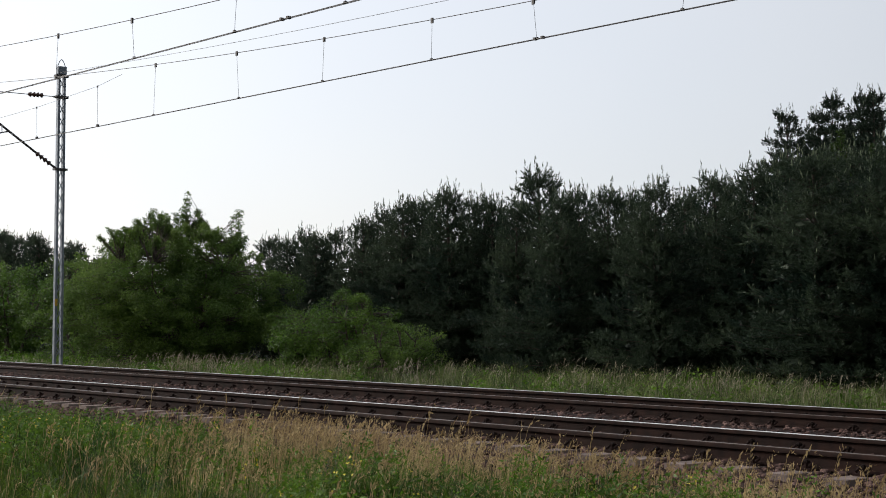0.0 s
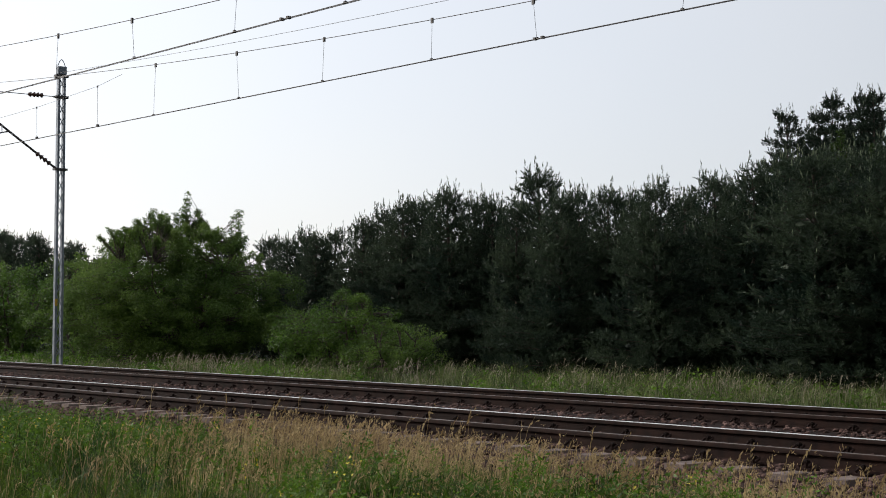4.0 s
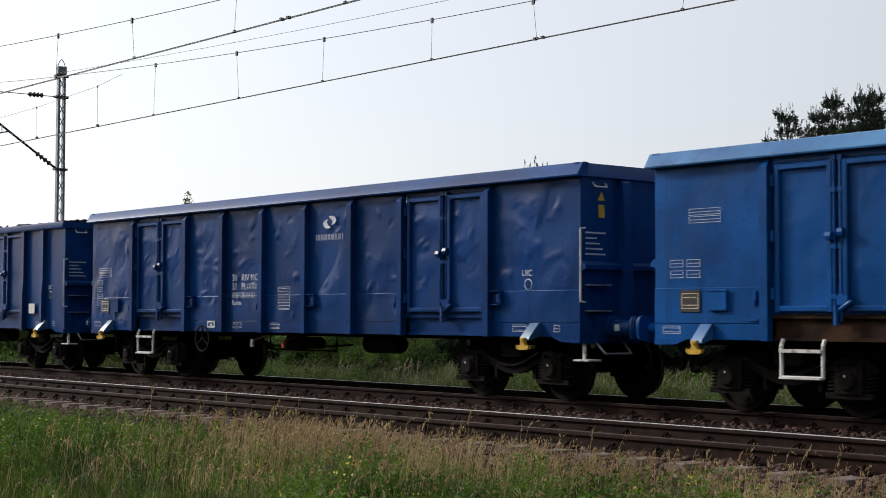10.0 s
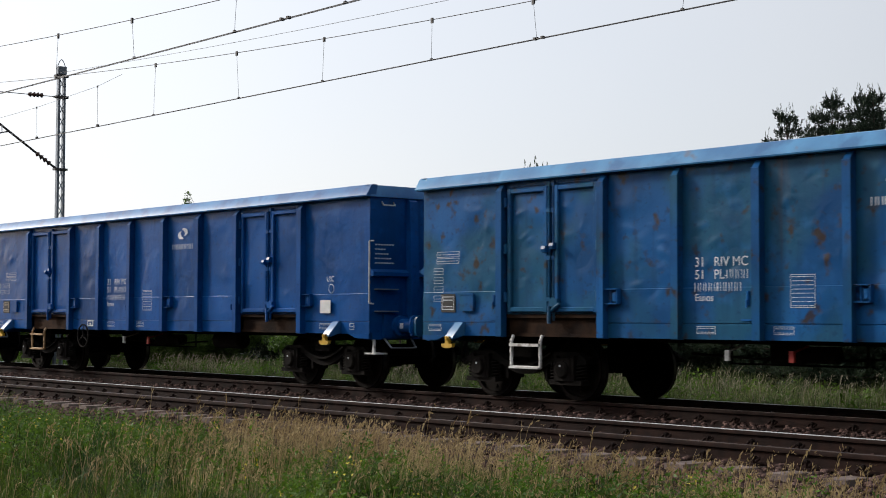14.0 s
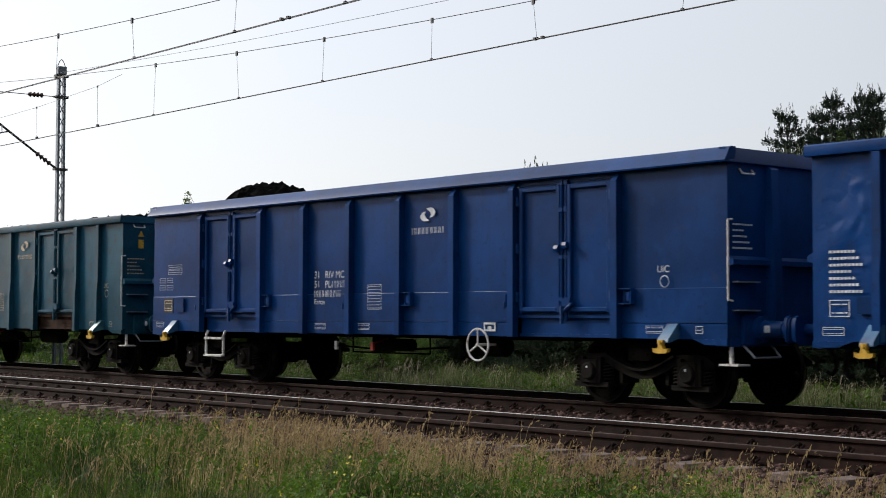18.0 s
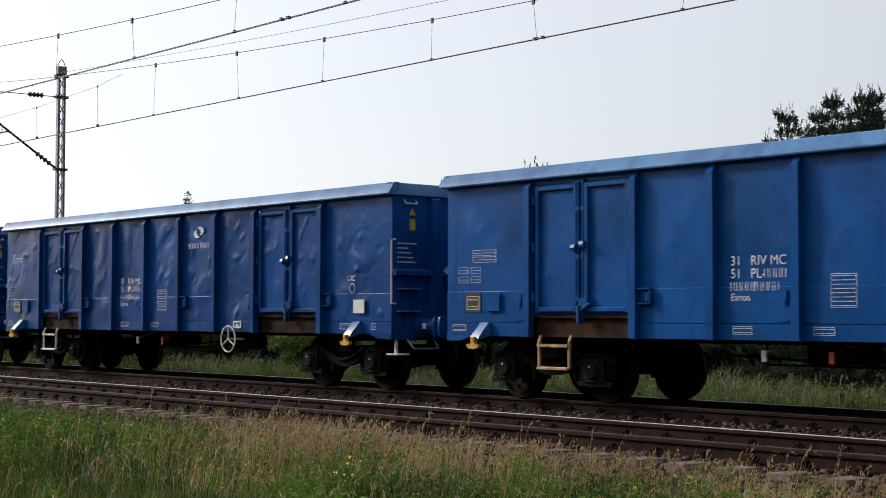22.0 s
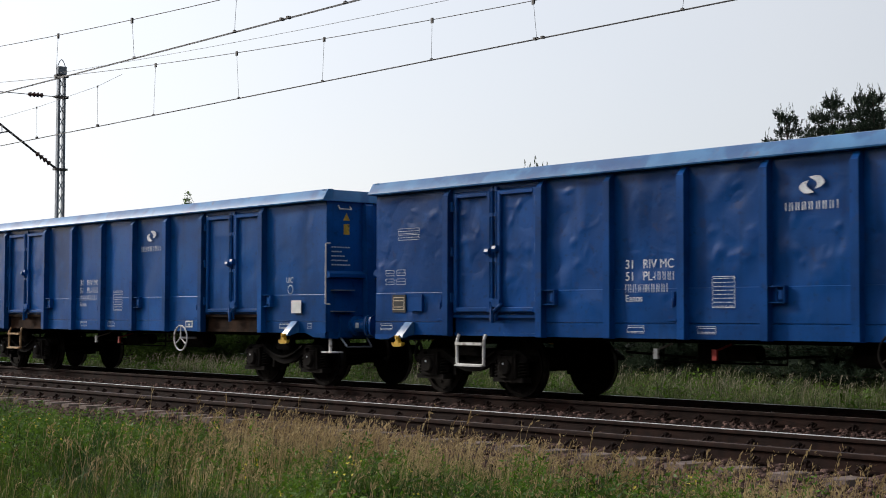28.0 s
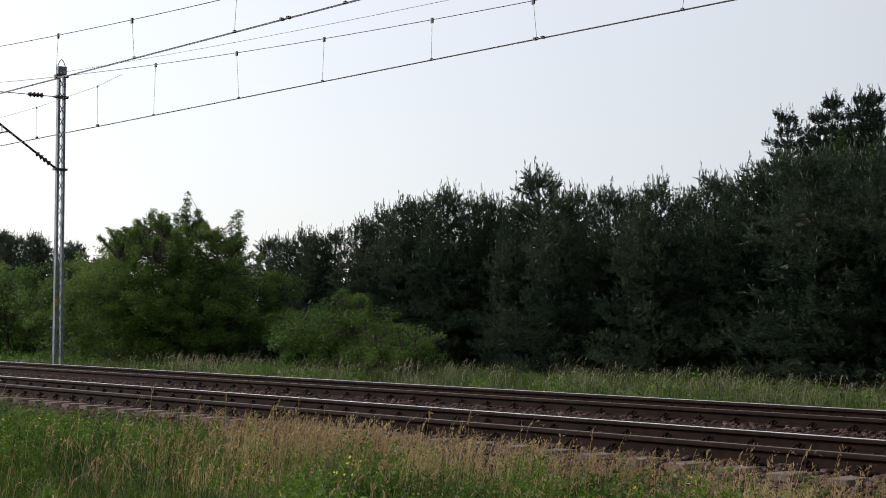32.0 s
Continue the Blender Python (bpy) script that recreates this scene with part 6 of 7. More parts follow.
def seed_heads(rng, x, y, z, h, big=1.0):
    """Thin arching stalks, each with a loose drooping ear of seven slim spikelets."""
    n = len(x)
    d = rng.normal(0.85, 0.75, n)
    out = np.stack([np.cos(d), np.sin(d), np.zeros(n)], 1) * (h * rng.uniform(0.08, 0.34, n))[:, None]
    base = np.stack([x, y, z], 1)
    up = np.array([0, 0, 1.0])
    side = np.stack([np.full(n, 0.65), np.full(n, 0.76), np.zeros(n)], 1)
    v = np.zeros((n, 8 + 7 * 4, 3))
    line = [base + out * a + up * (h * b)[:, None] for a, b in ((0.0, 0.0), (0.12, 0.45), (0.42, 0.80), (0.72, 0.95))]
    for k, c in enumerate(line):
        v[:, 2 * k] = c - side * (0.0024 - 0.0003 * k)
        v[:, 2 * k + 1] = c + side * (0.0024 - 0.0003 * k)
    droop = rng.uniform(-0.02, 0.10, n)
    for k in range(7):
        f = k / 6
        c0 = base + out * (0.42 + 0.62 * f) + up * (h * (0.80 + 0.26 * f - droop * 2.2 * f * f - 0.10 * f * f))[:, None]
        c0 = c0 + rng.normal(0, 0.006, (n, 3)) * big
        c1 = c0 + out * 0.10 + rng.normal(0, 0.012, (n, 3)) * big
        c1[:, 2] += (h * (0.055 - 0.05 * f) - droop * 0.12) * big
        mid = (c0 + c1) / 2
        wd = (0.0052 * big * (1.15 - 0.6 * f) * rng.uniform(0.6, 1.4, n))[:, None]
        o = 8 + 4 * k
        v[:, o], v[:, o + 1], v[:, o + 2], v[:, o + 3] = c0, mid + side * wd, c1, mid - side * wd
    return v


SEED_FACES = [(0, 1, 3, 2), (2, 3, 5, 4), (4, 5, 7, 6)] + [(8 + 4 * k, 9 + 4 * k, 10 + 4 * k, 11 + 4 * k) for k in range(7)]


def stuff(name, label, category, me):
    return tagged(new(name, me), label, category, kind="stuff")


def dryness(x, y):
    return np.array([0.5 + 0.9 * noise.noise(Vector((a * 0.28, b * 0.5, 9.1))) for a, b in zip(x, y)])


def lush(x, y):
    """How green and leafy the near verge is: lush at the far left end, straw in the middle, thin at the right."""
    return np.clip((-14.7 - x - 0.55 * (y + 7.0)) / 2.5, 0, 1)


def make_grass():
    rng = rings(11)
    # thin grass all round the onlooker's place
    x, y = rng.uniform(-45, 14, 26000), rng.uniform(-30, -7.5, 26000)
    k = ~in_view(x, y, 1.0) & (np.hypot(x - EYE.x, y - EYE.y) > 1.2)
    x, y = x[k], y[k]
    stuff("bank_grass", "thin green grass on the bank before the railway", "grass", cloud("bank_grass", blades(rng, x, y, ground_many(x, y) - 0.02, rng.uniform(0.2, 0.5, len(x)), rng.uniform(0.010, 0.024, len(x)), 0.7), BLADE, None, GRASS))
    # bank in front of the tracks
    x, y = scatter(rng, 300000, -27, 1, -13.0, -6.1)
    green = lush(x, y)
    tuft = np.array([0.5 + noise.noise(Vector((a * 2.3, b * 2.3, 8.4))) for a, b in zip(x, y)])
    start = np.where(green > 0.5, -6.45, -6.65)
    keep = rng.random(len(x)) < np.clip((start - y) / 0.9, 0.0, 1.0) * np.clip(1.25 - (-y - 7.5) / 7, 0.35, 1) * np.clip(tuft * 1.5 - 0.15, 0.12, 1) * (1 - 0.45 * green)
    x, y, green = x[keep], y[keep], green[keep]
    z = ground_many(x, y) - 0.02
    dry = dryness(x, y)
    clump = np.array([0.5 + 0.9 * noise.noise(Vector((a * 1.5, b * 1.5, 4.4))) for a, b in zip(x, y)])
    h = rng.uniform(0.22, 0.54, len(x)) * (0.85 + 0.30 * green) * np.clip(0.45 + 1.25 * clump, 0.35, 1.75) * np.clip((-6.2 - y) / 1.1, 0.3, 1.0)
    isdry = rng.random(len(x)) < np.clip(dry * 0.34 - 0.06 - 0.30 * green - 0.06 * (y < -8.6), 0.03, 0.34)
    g = ~isdry
    stuff("verge_grass", "tall green grass on the near verge", "grass", cloud("verge_grass", blades(rng, x[g], y[g], z[g], h[g], rng.uniform(0.004, 0.0125, g.sum()), 0.85), BLADE, None, GRASS))
    stuff("dry_verge_grass", "dry straw-coloured grass on the near verge", "grass", cloud("dry_verge_grass", blades(rng, x[isdry], y[isdry], z[isdry], h[isdry] * 1.1, rng.uniform(0.003, 0.008, isdry.sum()), 0.5), BLADE, None, GRASS_DRY))
    # leafy weeds in the lush part and in clumps
    x, y = scatter(rng, 12000, -26, 0, -11.5, -6.2)
    patchy = np.array([noise.noise(Vector((a * 0.8, b * 0.8, 6.6))) for a, b in zip(x, y)])
    k = rng.random(len(x)) < np.clip(lush(x, y) * 0.85 + 1.5 * (patchy - 0.0), 0.03, 0.95) * np.where(y > -6.9, lush(x, y), 1.0)
    x, y = x[k], y[k]
    z = ground_many(x, y)
    top = rng.uniform(0.25, 0.66, len(x)) * np.clip((-6.3 - y) / 1.3, 0.25, 1.0)
    m = 44
    c = np.repeat(np.stack([x, y, z], 1), m, 0) + np.concatenate([rng.normal(0, 0.022, (len(x) * m, 2)), (np.repeat(top, m) * rng.uniform(0.15, 1.0, len(x) * m))[:, None]], 1)
    stuff("verge_weeds", "bright green leafy weeds on the near verge", "weeds", cloud("verge_weeds", leaf_cards(rng, c, rng.uniform(0.025, 0.062, len(c)), 0.17, 0.35), LEAF_FACES, None, WEED))
    stems = np.stack([x, y, z], 1)
    fl = rng.random(len(x)) < 0.045
    if fl.any():
        pts = np.repeat(stems[fl], 8, 0) + np.concatenate([rng.normal(0, 0.03, (fl.sum() * 8, 2)), (np.repeat(top[fl], 8) * rng.uniform(0.75, 1.05, fl.sum() * 8))[:, None]], 1)
        stuff("yellow_flowers", "small yellow flowers among the weeds", "flowers", cloud("yellow_flowers", leaf_cards(rng, pts, rng.uniform(0.02, 0.035, len(pts))), LEAF_FACES, None, FLOWER))
    # seed heads: a dense straw patch and scattered stalks
    x, y = scatter(rng, 46000, -24, 1, -10.0, -6.0)
    patch = np.exp(-((x + 13.8 + 0.9 * (y + 7)) / 2.1) ** 2) * np.clip((y + 9.5) / 2.0, 0, 1)
    k = rng.random(len(x)) < np.clip(0.20 * patch + (0.03 + 0.15 * (y > -7.7)) * (x > -14) + 0.012 - 0.01 * lush(x, y), 0.004, 0.9)
    x, y, patch = x[k], y[k], patch[k]
    z = ground_many(x, y)
    stuff("seeding_grass", "straw-coloured seed heads of tall grass beside the ballast", "grass", cloud("seeding_grass", seed_heads(rng, x, y, z, rng.uniform(0.28, 0.58, len(x)) * np.where(rng.random(len(x)) < 0.05, 1.4, 1.0) * (1 + 0.08 * patch) * np.clip(0.6 + (-5.9 - y) / 1.5, 0.65, 1.0), 1.3), SEED_FACES, None, GRASS_DRY))
    x, y = scatter(rng, 700, -20, 1, -13.0, -9.2)
    k = rng.random(len(x)) < np.clip(0.35 + 0.9 * np.array([noise.noise(Vector((a * 1.1, b * 1.1, 1.2))) for a, b in zip(x, y)]), 0.02, 0.9)
    x, y = x[k], y[k]
    stuff("ripe_grass", "pale nodding ears of tall grass on the near verge", "grass", cloud("ripe_grass", seed_heads(rng, x, y, ground_many(x, y), rng.uniform(0.35, 0.66, len(x)), 1.0), SEED_FACES, None, GRASS_DRY))
    # verge beyond the far track
    x, y = scatter(rng, 150000, -75, -4, 2.4, 12.5, 2.0)
    z = ground_many(x, y) - 0.02
    dry = dryness(x, y)
    h = rng.uniform(0.16, 0.48, len(x)) * np.interp(x, [-46, -38], [0.55, 1.0]) * np.clip(0.45 + (y - 2.4) / 3.0, 0.4, 1.15) * np.array([min(1.9, max(0.22, 0.3 + 1.6 * (0.5 + noise.noise(Vector((a * 0.9, b * 0.9, 2.2)))))) for a, b in zip(x, y)])
    thin = rng.random(len(x)) < np.clip(h * 2.6, 0.15, 1.0)
    x, y, z, h, dry = x[thin], y[thin], z[thin], h[thin], dry[thin]
    isdry = rng.random(len(x)) < np.clip(dry * 0.3 - 0.09, 0.03, 0.3)
    g = ~isdry
    stuff("far_verge_grass", "rank green grass beyond the far track", "grass", cloud("far_verge_grass", blades(rng, x[g], y[g], z[g], h[g], rng.uniform(0.008, 0.020, g.sum()), 0.85), BLADE, None, GRASS_FAR))
    stuff("far_dry_grass", "dry grass mixed into the far verge", "grass", cloud("far_dry_grass", blades(rng, x[isdry], y[isdry], z[isdry], h[isdry] * 1.15, rng.uniform(0.005, 0.010, isdry.sum()), 0.6), BLADE, None, GRASS_PALE))
    x, y = scatter(rng, 9000, -75, -4, 2.9, 10.0, 1.0)
    herb = np.array([noise.noise(Vector((a * 0.35, b * 0.6, 7.7))) for a, b in zip(x, y)])
    k = (herb > 0.02) & (rng.random(len(x)) < 0.7)
    hx, hy = x[k], y[k]
    hz, m = ground_many(hx, hy), 12
    top = rng.uniform(0.25, 0.6, len(hx))
    c = np.repeat(np.stack([hx, hy, hz], 1), m, 0) + np.concatenate([rng.normal(0, 0.07, (len(hx) * m, 2)), (np.repeat(top, m) * rng.uniform(0.15, 1.0, len(hx) * m))[:, None]], 1)
    stuff("verge_herbs", "low dark green herbs in patches beyond the far track", "herbs", cloud("verge_herbs", leaf_cards(rng, c, rng.uniform(0.05, 0.12, len(c)), 0.2, 0.2), LEAF_FACES, None, WEED))
    x, y = scatter(rng, 9000, -48, -4, 3.0, 9.5, 1.0)
    k = rng.random(len(x)) < np.clip(dryness(x, y) * 1.0 - 0.46, 0.012, 0.5)
    x, y = x[k], y[k]
    stuff("far_seeding_grass", "straw-coloured seed heads beyond the far track", "grass", cloud("far_seeding_grass", seed_heads(rng, x, y, ground_many(x, y), rng.uniform(0.4, 0.85, len(x)) * np.interp(x, [-44, -36], [0.6, 1.0]), 1.4), SEED_FACES, None, GRASS_PALE))


def make_wood_shade():
    """The wood's shade as dark-coloured leaf cards, filling gaps under and behind the trees."""
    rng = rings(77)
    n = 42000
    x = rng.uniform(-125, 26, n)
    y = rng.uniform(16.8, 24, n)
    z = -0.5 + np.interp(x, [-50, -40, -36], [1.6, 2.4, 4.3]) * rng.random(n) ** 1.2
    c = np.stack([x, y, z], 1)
    stuff("undergrowth", "dark leaf cards standing for shade in the depth of the wood", "undergrowth", cloud("undergrowth", leaf_cards(rng, c, rng.uniform(0.14, 0.34, n)), LEAF_FACES, None, NEEDLE_DARK))


def leaf_cards(rng, centre, size, slim=0.32, rise=-0.25):
    """Small folded leaves, four corners and a raised midrib each."""
    n = len(centre)
    d = rng.normal(0, 1, (n, 3))
    d[:, 2] = d[:, 2] * 0.7 + rise
    d /= np.linalg.norm(d, axis=1)[:, None]
    u = np.cross(d, rng.normal(0, 1, (n, 3)))
    u /= np.linalg.norm(u, axis=1)[:, None]
    nrm = np.cross(d, u)
    s = size[:, None]
    v = np.zeros((n, 6, 3))
    v[:, 0] = centre
    v[:, 1] = centre + d * s * 0.45 + u * s * slim
    v[:, 2] = centre + d * s * 0.5 - nrm * s * 0.06
    v[:, 3] = centre + d * s * 0.45 - u * s * slim
    v[:, 4] = centre + d * s
    v[:, 5] = centre - d * s * 0.1
    return v


LEAF_FACES = [(0, 1, 4, 3)]


def limb(shape, p, q, r0, r1, rng, bend=0.12, n=4):
    """A bent tapering limb from p to q."""
    p, q = Vector(p), Vector(q)
    length = (q - p).length
    pts = [p.lerp(q, i / n) + (Vector(rng.normal(0, bend * length / n, 3)) if 0 < i < n else Vector()) for i in range(n + 1)]
    for i in range(n):
        shape.rod(pts[i], pts[i + 1], r0 + (r1 - r0) * i / n, 6, r0 + (r1 - r0) * (i + 1) / n)
    return pts


def broadleaf(name, label, at, height, spread, leaves, seed, leaf=0.08, material=None, stems=5, wisps=0, cat="tree", fine=46, fronds=()):
    """A many-stemmed leafy tree or bush: stems fork to branches, and leaves cluster on the twigs with gaps between."""
    rng = rings(seed)
    material = material or LEAF
    tree = tagged(new(name), label, cat, "trees and bushes")
    tree.location = (at[0], at[1], ground_z(at[0], at[1]) - 0.05)
    wood = Shape()
    forks = []
    for k in range(stems):
        a = 2 * math.pi * (k + rng.random() * 0.6) / stems
        reach = spread * rng.uniform(0.2, 0.55)
        pts = limb(wood, (0.15 * math.cos(a), 0.15 * math.sin(a), 0), (reach * math.cos(a), reach * math.sin(a), height * rng.uniform(0.6, 0.9)), 0.03 + 0.010 * height, 0.012, rng, 0.15, 6)
        forks += pts[1:]
    # clumps of leaves over an uneven dome, each carried by a branch from the nearest fork
    clumps = []
    m = int(fine * spread)
    while len(clumps) < m:
        d = rng.normal(0, 1, 3)
        d /= np.linalg.norm(d)
        r = rng.random() ** (0.38 if spread < 3.5 else 0.24) * (0.88 + (0.36 if spread < 3.5 else 0.26) * noise.noise(Vector((d[0] * 1.7 + seed, d[1] * 1.7, d[2] * 1.7))))
        p = Vector((d[0] * spread * r, d[1] * spread * r, height * 0.46 + d[2] * height * 0.50 * r))
        if p.z > 0.2:
            clumps.append(p)
    for k in range(wisps):
        a = rng.uniform(0, 2 * math.pi)
        g = rng.uniform(0.05, 0.75)
        q = Vector((g * spread * math.cos(a), g * spread * math.sin(a), height * (0.90 - 0.42 * g * g)))
        e = q + Vector((0.5 * g * math.cos(a) + rng.normal(0, 0.22), 0.5 * g * math.sin(a) + rng.normal(0, 0.22), height * rng.uniform(0.04, 0.15)))
        clumps += limb(wood, q, e, 0.012, 0.004, rng, 0.1, 7)[1:]
    for d, z0, z1 in fronds:
        q = Vector((0.65 * d, 0.76 * d, z0))
        clumps += limb(wood, q, q + Vector((0.06, 0.08, z1 - z0)), 0.014, 0.004, rng, 0.1, 7)[1:]
    for p in clumps:
        f = min(forks, key=lambda q: (q - p).length + 0.8 * max(0, q.z - p.z))
        limb(wood, f, p, 0.016, 0.004, rng, 0.12, 3)
    size = rng.uniform(0.20, 0.42, len(clumps)) * (0.62 + 0.16 * spread) * (46 / fine) ** 0.26
    if wisps:
        thin = 7 * (wisps + len(fronds))
        size[-thin:] = rng.uniform(0.09, 0.16, thin)
    pick = rng.choice(len(clumps), leaves, p=size ** 1.6 / (size ** 1.6).sum())
    centre = np.array([tuple(p) for p in clumps])
    off = rng.normal(0, 1, (leaves, 3))
    off /= np.linalg.norm(off, axis=1)[:, None]
    c = centre[pick] + off * (rng.random((leaves, 1)) ** 0.5) * size[pick][:, None] * np.array([[1.15, 1.15, 0.85]])
    c[:, 2] = np.maximum(c[:, 2], 0.05)
    sizes = rng.uniform(0.6, 1.25, leaves) * leaf
    inner = np.linalg.norm((c - np.array([0, 0, height * 0.4])) / np.array([spread, spread, height * 0.55]), axis=1) < 0.62
    sizes = np.where(inner & (rng.random(leaves) < (0.25 if spread < 3.5 else 0.4)), sizes * 2.0, sizes)
    part("trunk", wood.mesh("trunk", BARK), tree)
    part("crown", cloud("crown", leaf_cards(rng, c, sizes), LEAF_FACES, None, material), tree)
    return tree


NEEDLES = 22


def bottlebrushes(rng, p, axis, length, needle, width):
    """Shoots set all round with needles: p, axis (N, 3), length, needle, width (N,)."""
    n = len(p)
    v = np.zeros((n, NEEDLES, 4, 3))
    for k in range(NEEDLES):
        f = (k + 0.5) / NEEDLES
        root = p + axis * (length * f)[:, None]
        out = rng.normal(0, 1, (n, 3))
        out -= axis * (out * axis).sum(1)[:, None]
        out /= np.linalg.norm(out, axis=1)[:, None] + 1e-6
        d = out * (0.95 - 0.55 * f) + axis * (0.45 + 0.6 * f)
        d /= np.linalg.norm(d, axis=1)[:, None]
        s = np.cross(d, rng.normal(0, 1, (n, 3)))
        s /= np.linalg.norm(s, axis=1)[:, None] + 1e-6
        ln = (needle * rng.uniform(0.7, 1.2, n))[:, None]
        wd = (width * rng.uniform(0.7, 1.2, n))[:, None]
        v[:, k, 0], v[:, k, 1], v[:, k, 2], v[:, k, 3] = root, root + d * ln * 0.45 + s * wd, root + d * ln, root + d * ln * 0.45 - s * wd
    return v.reshape(n * NEEDLES, 4, 3)


def pine_meshes(height, spread, seed, material, full=True, tufts=2400, bare=0.04):
    """A pine: whorls of upswept boughs carrying side twigs, each ending in an upturned brush of needles."""
    rng = rings(seed)
    wood = Shape()
    spine = limb(wood, (0, 0, 0), (rng.normal(0, 0.1), rng.normal(0, 0.1), height), 0.03 + 0.014 * height, 0.015, rng, 0.02, 8)
    base_pts, lens, tips, dark = [], [], [], []
    levels = int(height / (0.40 if full else 0.48))
    for k in range(levels):
        f = (k + 0.5) / levels
        if f < bare:
            continue
        base = spine[min(7, int(f * 8))].lerp(spine[min(8, int(f * 8) + 1)], (f * 8) % 1)
        if full:
            prof = (1 - f) ** 0.76 * (0.74 + 0.26 * min(1, f / 0.2)) * rng.uniform(0.86, 1.1)
        else:
            prof = min(1.0, 0.06 + (1 - f) * height * 0.44 / spread) * rng.uniform(0.75, 1.1)
        m = 7 if full else 5
        for j in range(m):
            a = 2 * math.pi * (j + rng.random() * 0.8) / m + k * 0.8
            ln = spread * prof * rng.uniform(0.62, 1.15) + 0.10
            rise = (0.05 + 0.75 * f ** 1.5) if full else (0.02 + 0.35 * f)
            tip = base + Vector((ln * math.cos(a), ln * math.sin(a), ln * rise + rng.normal(0, 0.08)))
            limb(wood, base, tip, 0.012 + 0.012 * (1 - f), 0.005, rng, 0.06, 2)
            steps = max(2, int(ln / 0.16))
            for i in range(steps):
                g = (i + 1) / steps
                p = base.lerp(tip, g) + Vector((0, 0, 0.14 * ln * (g * g - g)))
                if g < 0.3:
                    dark.append(tuple(p))
                    continue
                wid = 0.30 * ln * (1.1 - g) + 0.10
                for _ in range(4):
                    side = rng.normal(0, wid)
                    q = p + Vector((-math.sin(a) * side, math.cos(a) * side, rng.normal(0.0, 0.05) - (0.12 if full else 0.05) * abs(side)))
                    base_pts.append(tuple(q))
                    lens.append(rng.uniform(0.16, 0.34))
            tips.append((tuple(tip), f))
    keep = rng.permutation(len(base_pts))[:tufts]
    p, ln = np.array(base_pts)[keep], np.array(lens)[keep]
    out = p.copy()
    out[:, 2] = 0
    out /= np.linalg.norm(out, axis=1)[:, None] + 0.3
    axis = out * rng.uniform(0.2, 1.0, (len(p), 1)) + np.array([0, 0, 1]) * rng.uniform(0.25, 1.0, (len(p), 1)) + rng.normal(0, 0.22, (len(p), 3))
    axis /= np.linalg.norm(axis, axis=1)[:, None]
    needle = rng.uniform(0.085, 0.13, len(p)) * (1.0 if full else 1.25)
    up_p, up_l = [], []
    for (x, y, z), f in tips:
        if f > 0.45 or rng.random() < 0.3:
            for _ in range(3 if f > 0.7 else 2 if f > 0.55 else 1):
                up_p.append((x + rng.normal(0, 0.07), y + rng.normal(0, 0.07), z + rng.normal(0, 0.04)))
                up_l.append(rng.uniform(0.20, 0.44) * (0.5 + f))
    for k in range(5):
        up_p.append(tuple(spine[8] + Vector((rng.normal(0, 0.1), rng.normal(0, 0.1), -0.12 * k))))
        up_l.append(rng.uniform(0.3, 0.6))
    up_p, up_l = np.array(up_p), np.array(up_l)
    up_a = np.array([[0, 0, 1.0]]) + rng.normal(0, 0.10, (len(up_p), 3))
    up_a /= np.linalg.norm(up_a, axis=1)[:, None]
    green = bottlebrushes(rng, np.concatenate([p, up_p]), np.concatenate([axis, up_a]), np.concatenate([ln, up_l]), np.concatenate([needle, np.full(len(up_p), 0.07)]), np.concatenate([np.full(len(p), 0.0125 if full else 0.018), np.full(len(up_p), 0.010)]))
    # old needles deep inside the crown
    dp = np.array(dark)
    dp = np.repeat(dp, 7 if full else 5, 0)
    dp = dp + rng.normal(0, 0.16, dp.shape)
    d = rng.normal(0, 1, dp.shape)
    d /= np.linalg.norm(d, axis=1)[:, None]
    s = np.cross(d, rng.normal(0, 1, dp.shape))
    s /= np.linalg.norm(s, axis=1)[:, None]
    inner = np.stack([dp, dp + d * 0.22 + s * 0.07, dp + d * 0.44, dp + d * 0.22 - s * 0.07], 1)
    crown = cloud("pine_crown", np.concatenate([green, inner]), [(0, 1, 2, 3)], None, material)
    sh = up_p + up_a * up_l[:, None] * 0.9
    m = len(sh)
    verts = np.zeros((m, 6, 3))
    for k, a in enumerate((0, 2.1, 4.2)):
        c = np.array([math.cos(a), math.sin(a), 0])
        verts[:, k] = sh + 0.012 * c
        verts[:, k + 3] = sh + up_a * rng.uniform(0.06, 0.16, (m, 1)) + 0.006 * c
    candles = cloud("pine_shoots", verts, [(0, 1, 4, 3), (1, 2, 5, 4), (2, 0, 3, 5), (3, 4, 5)], None, CANDLE)
    return wood.mesh("pine_trunk", BARK), crown, candles


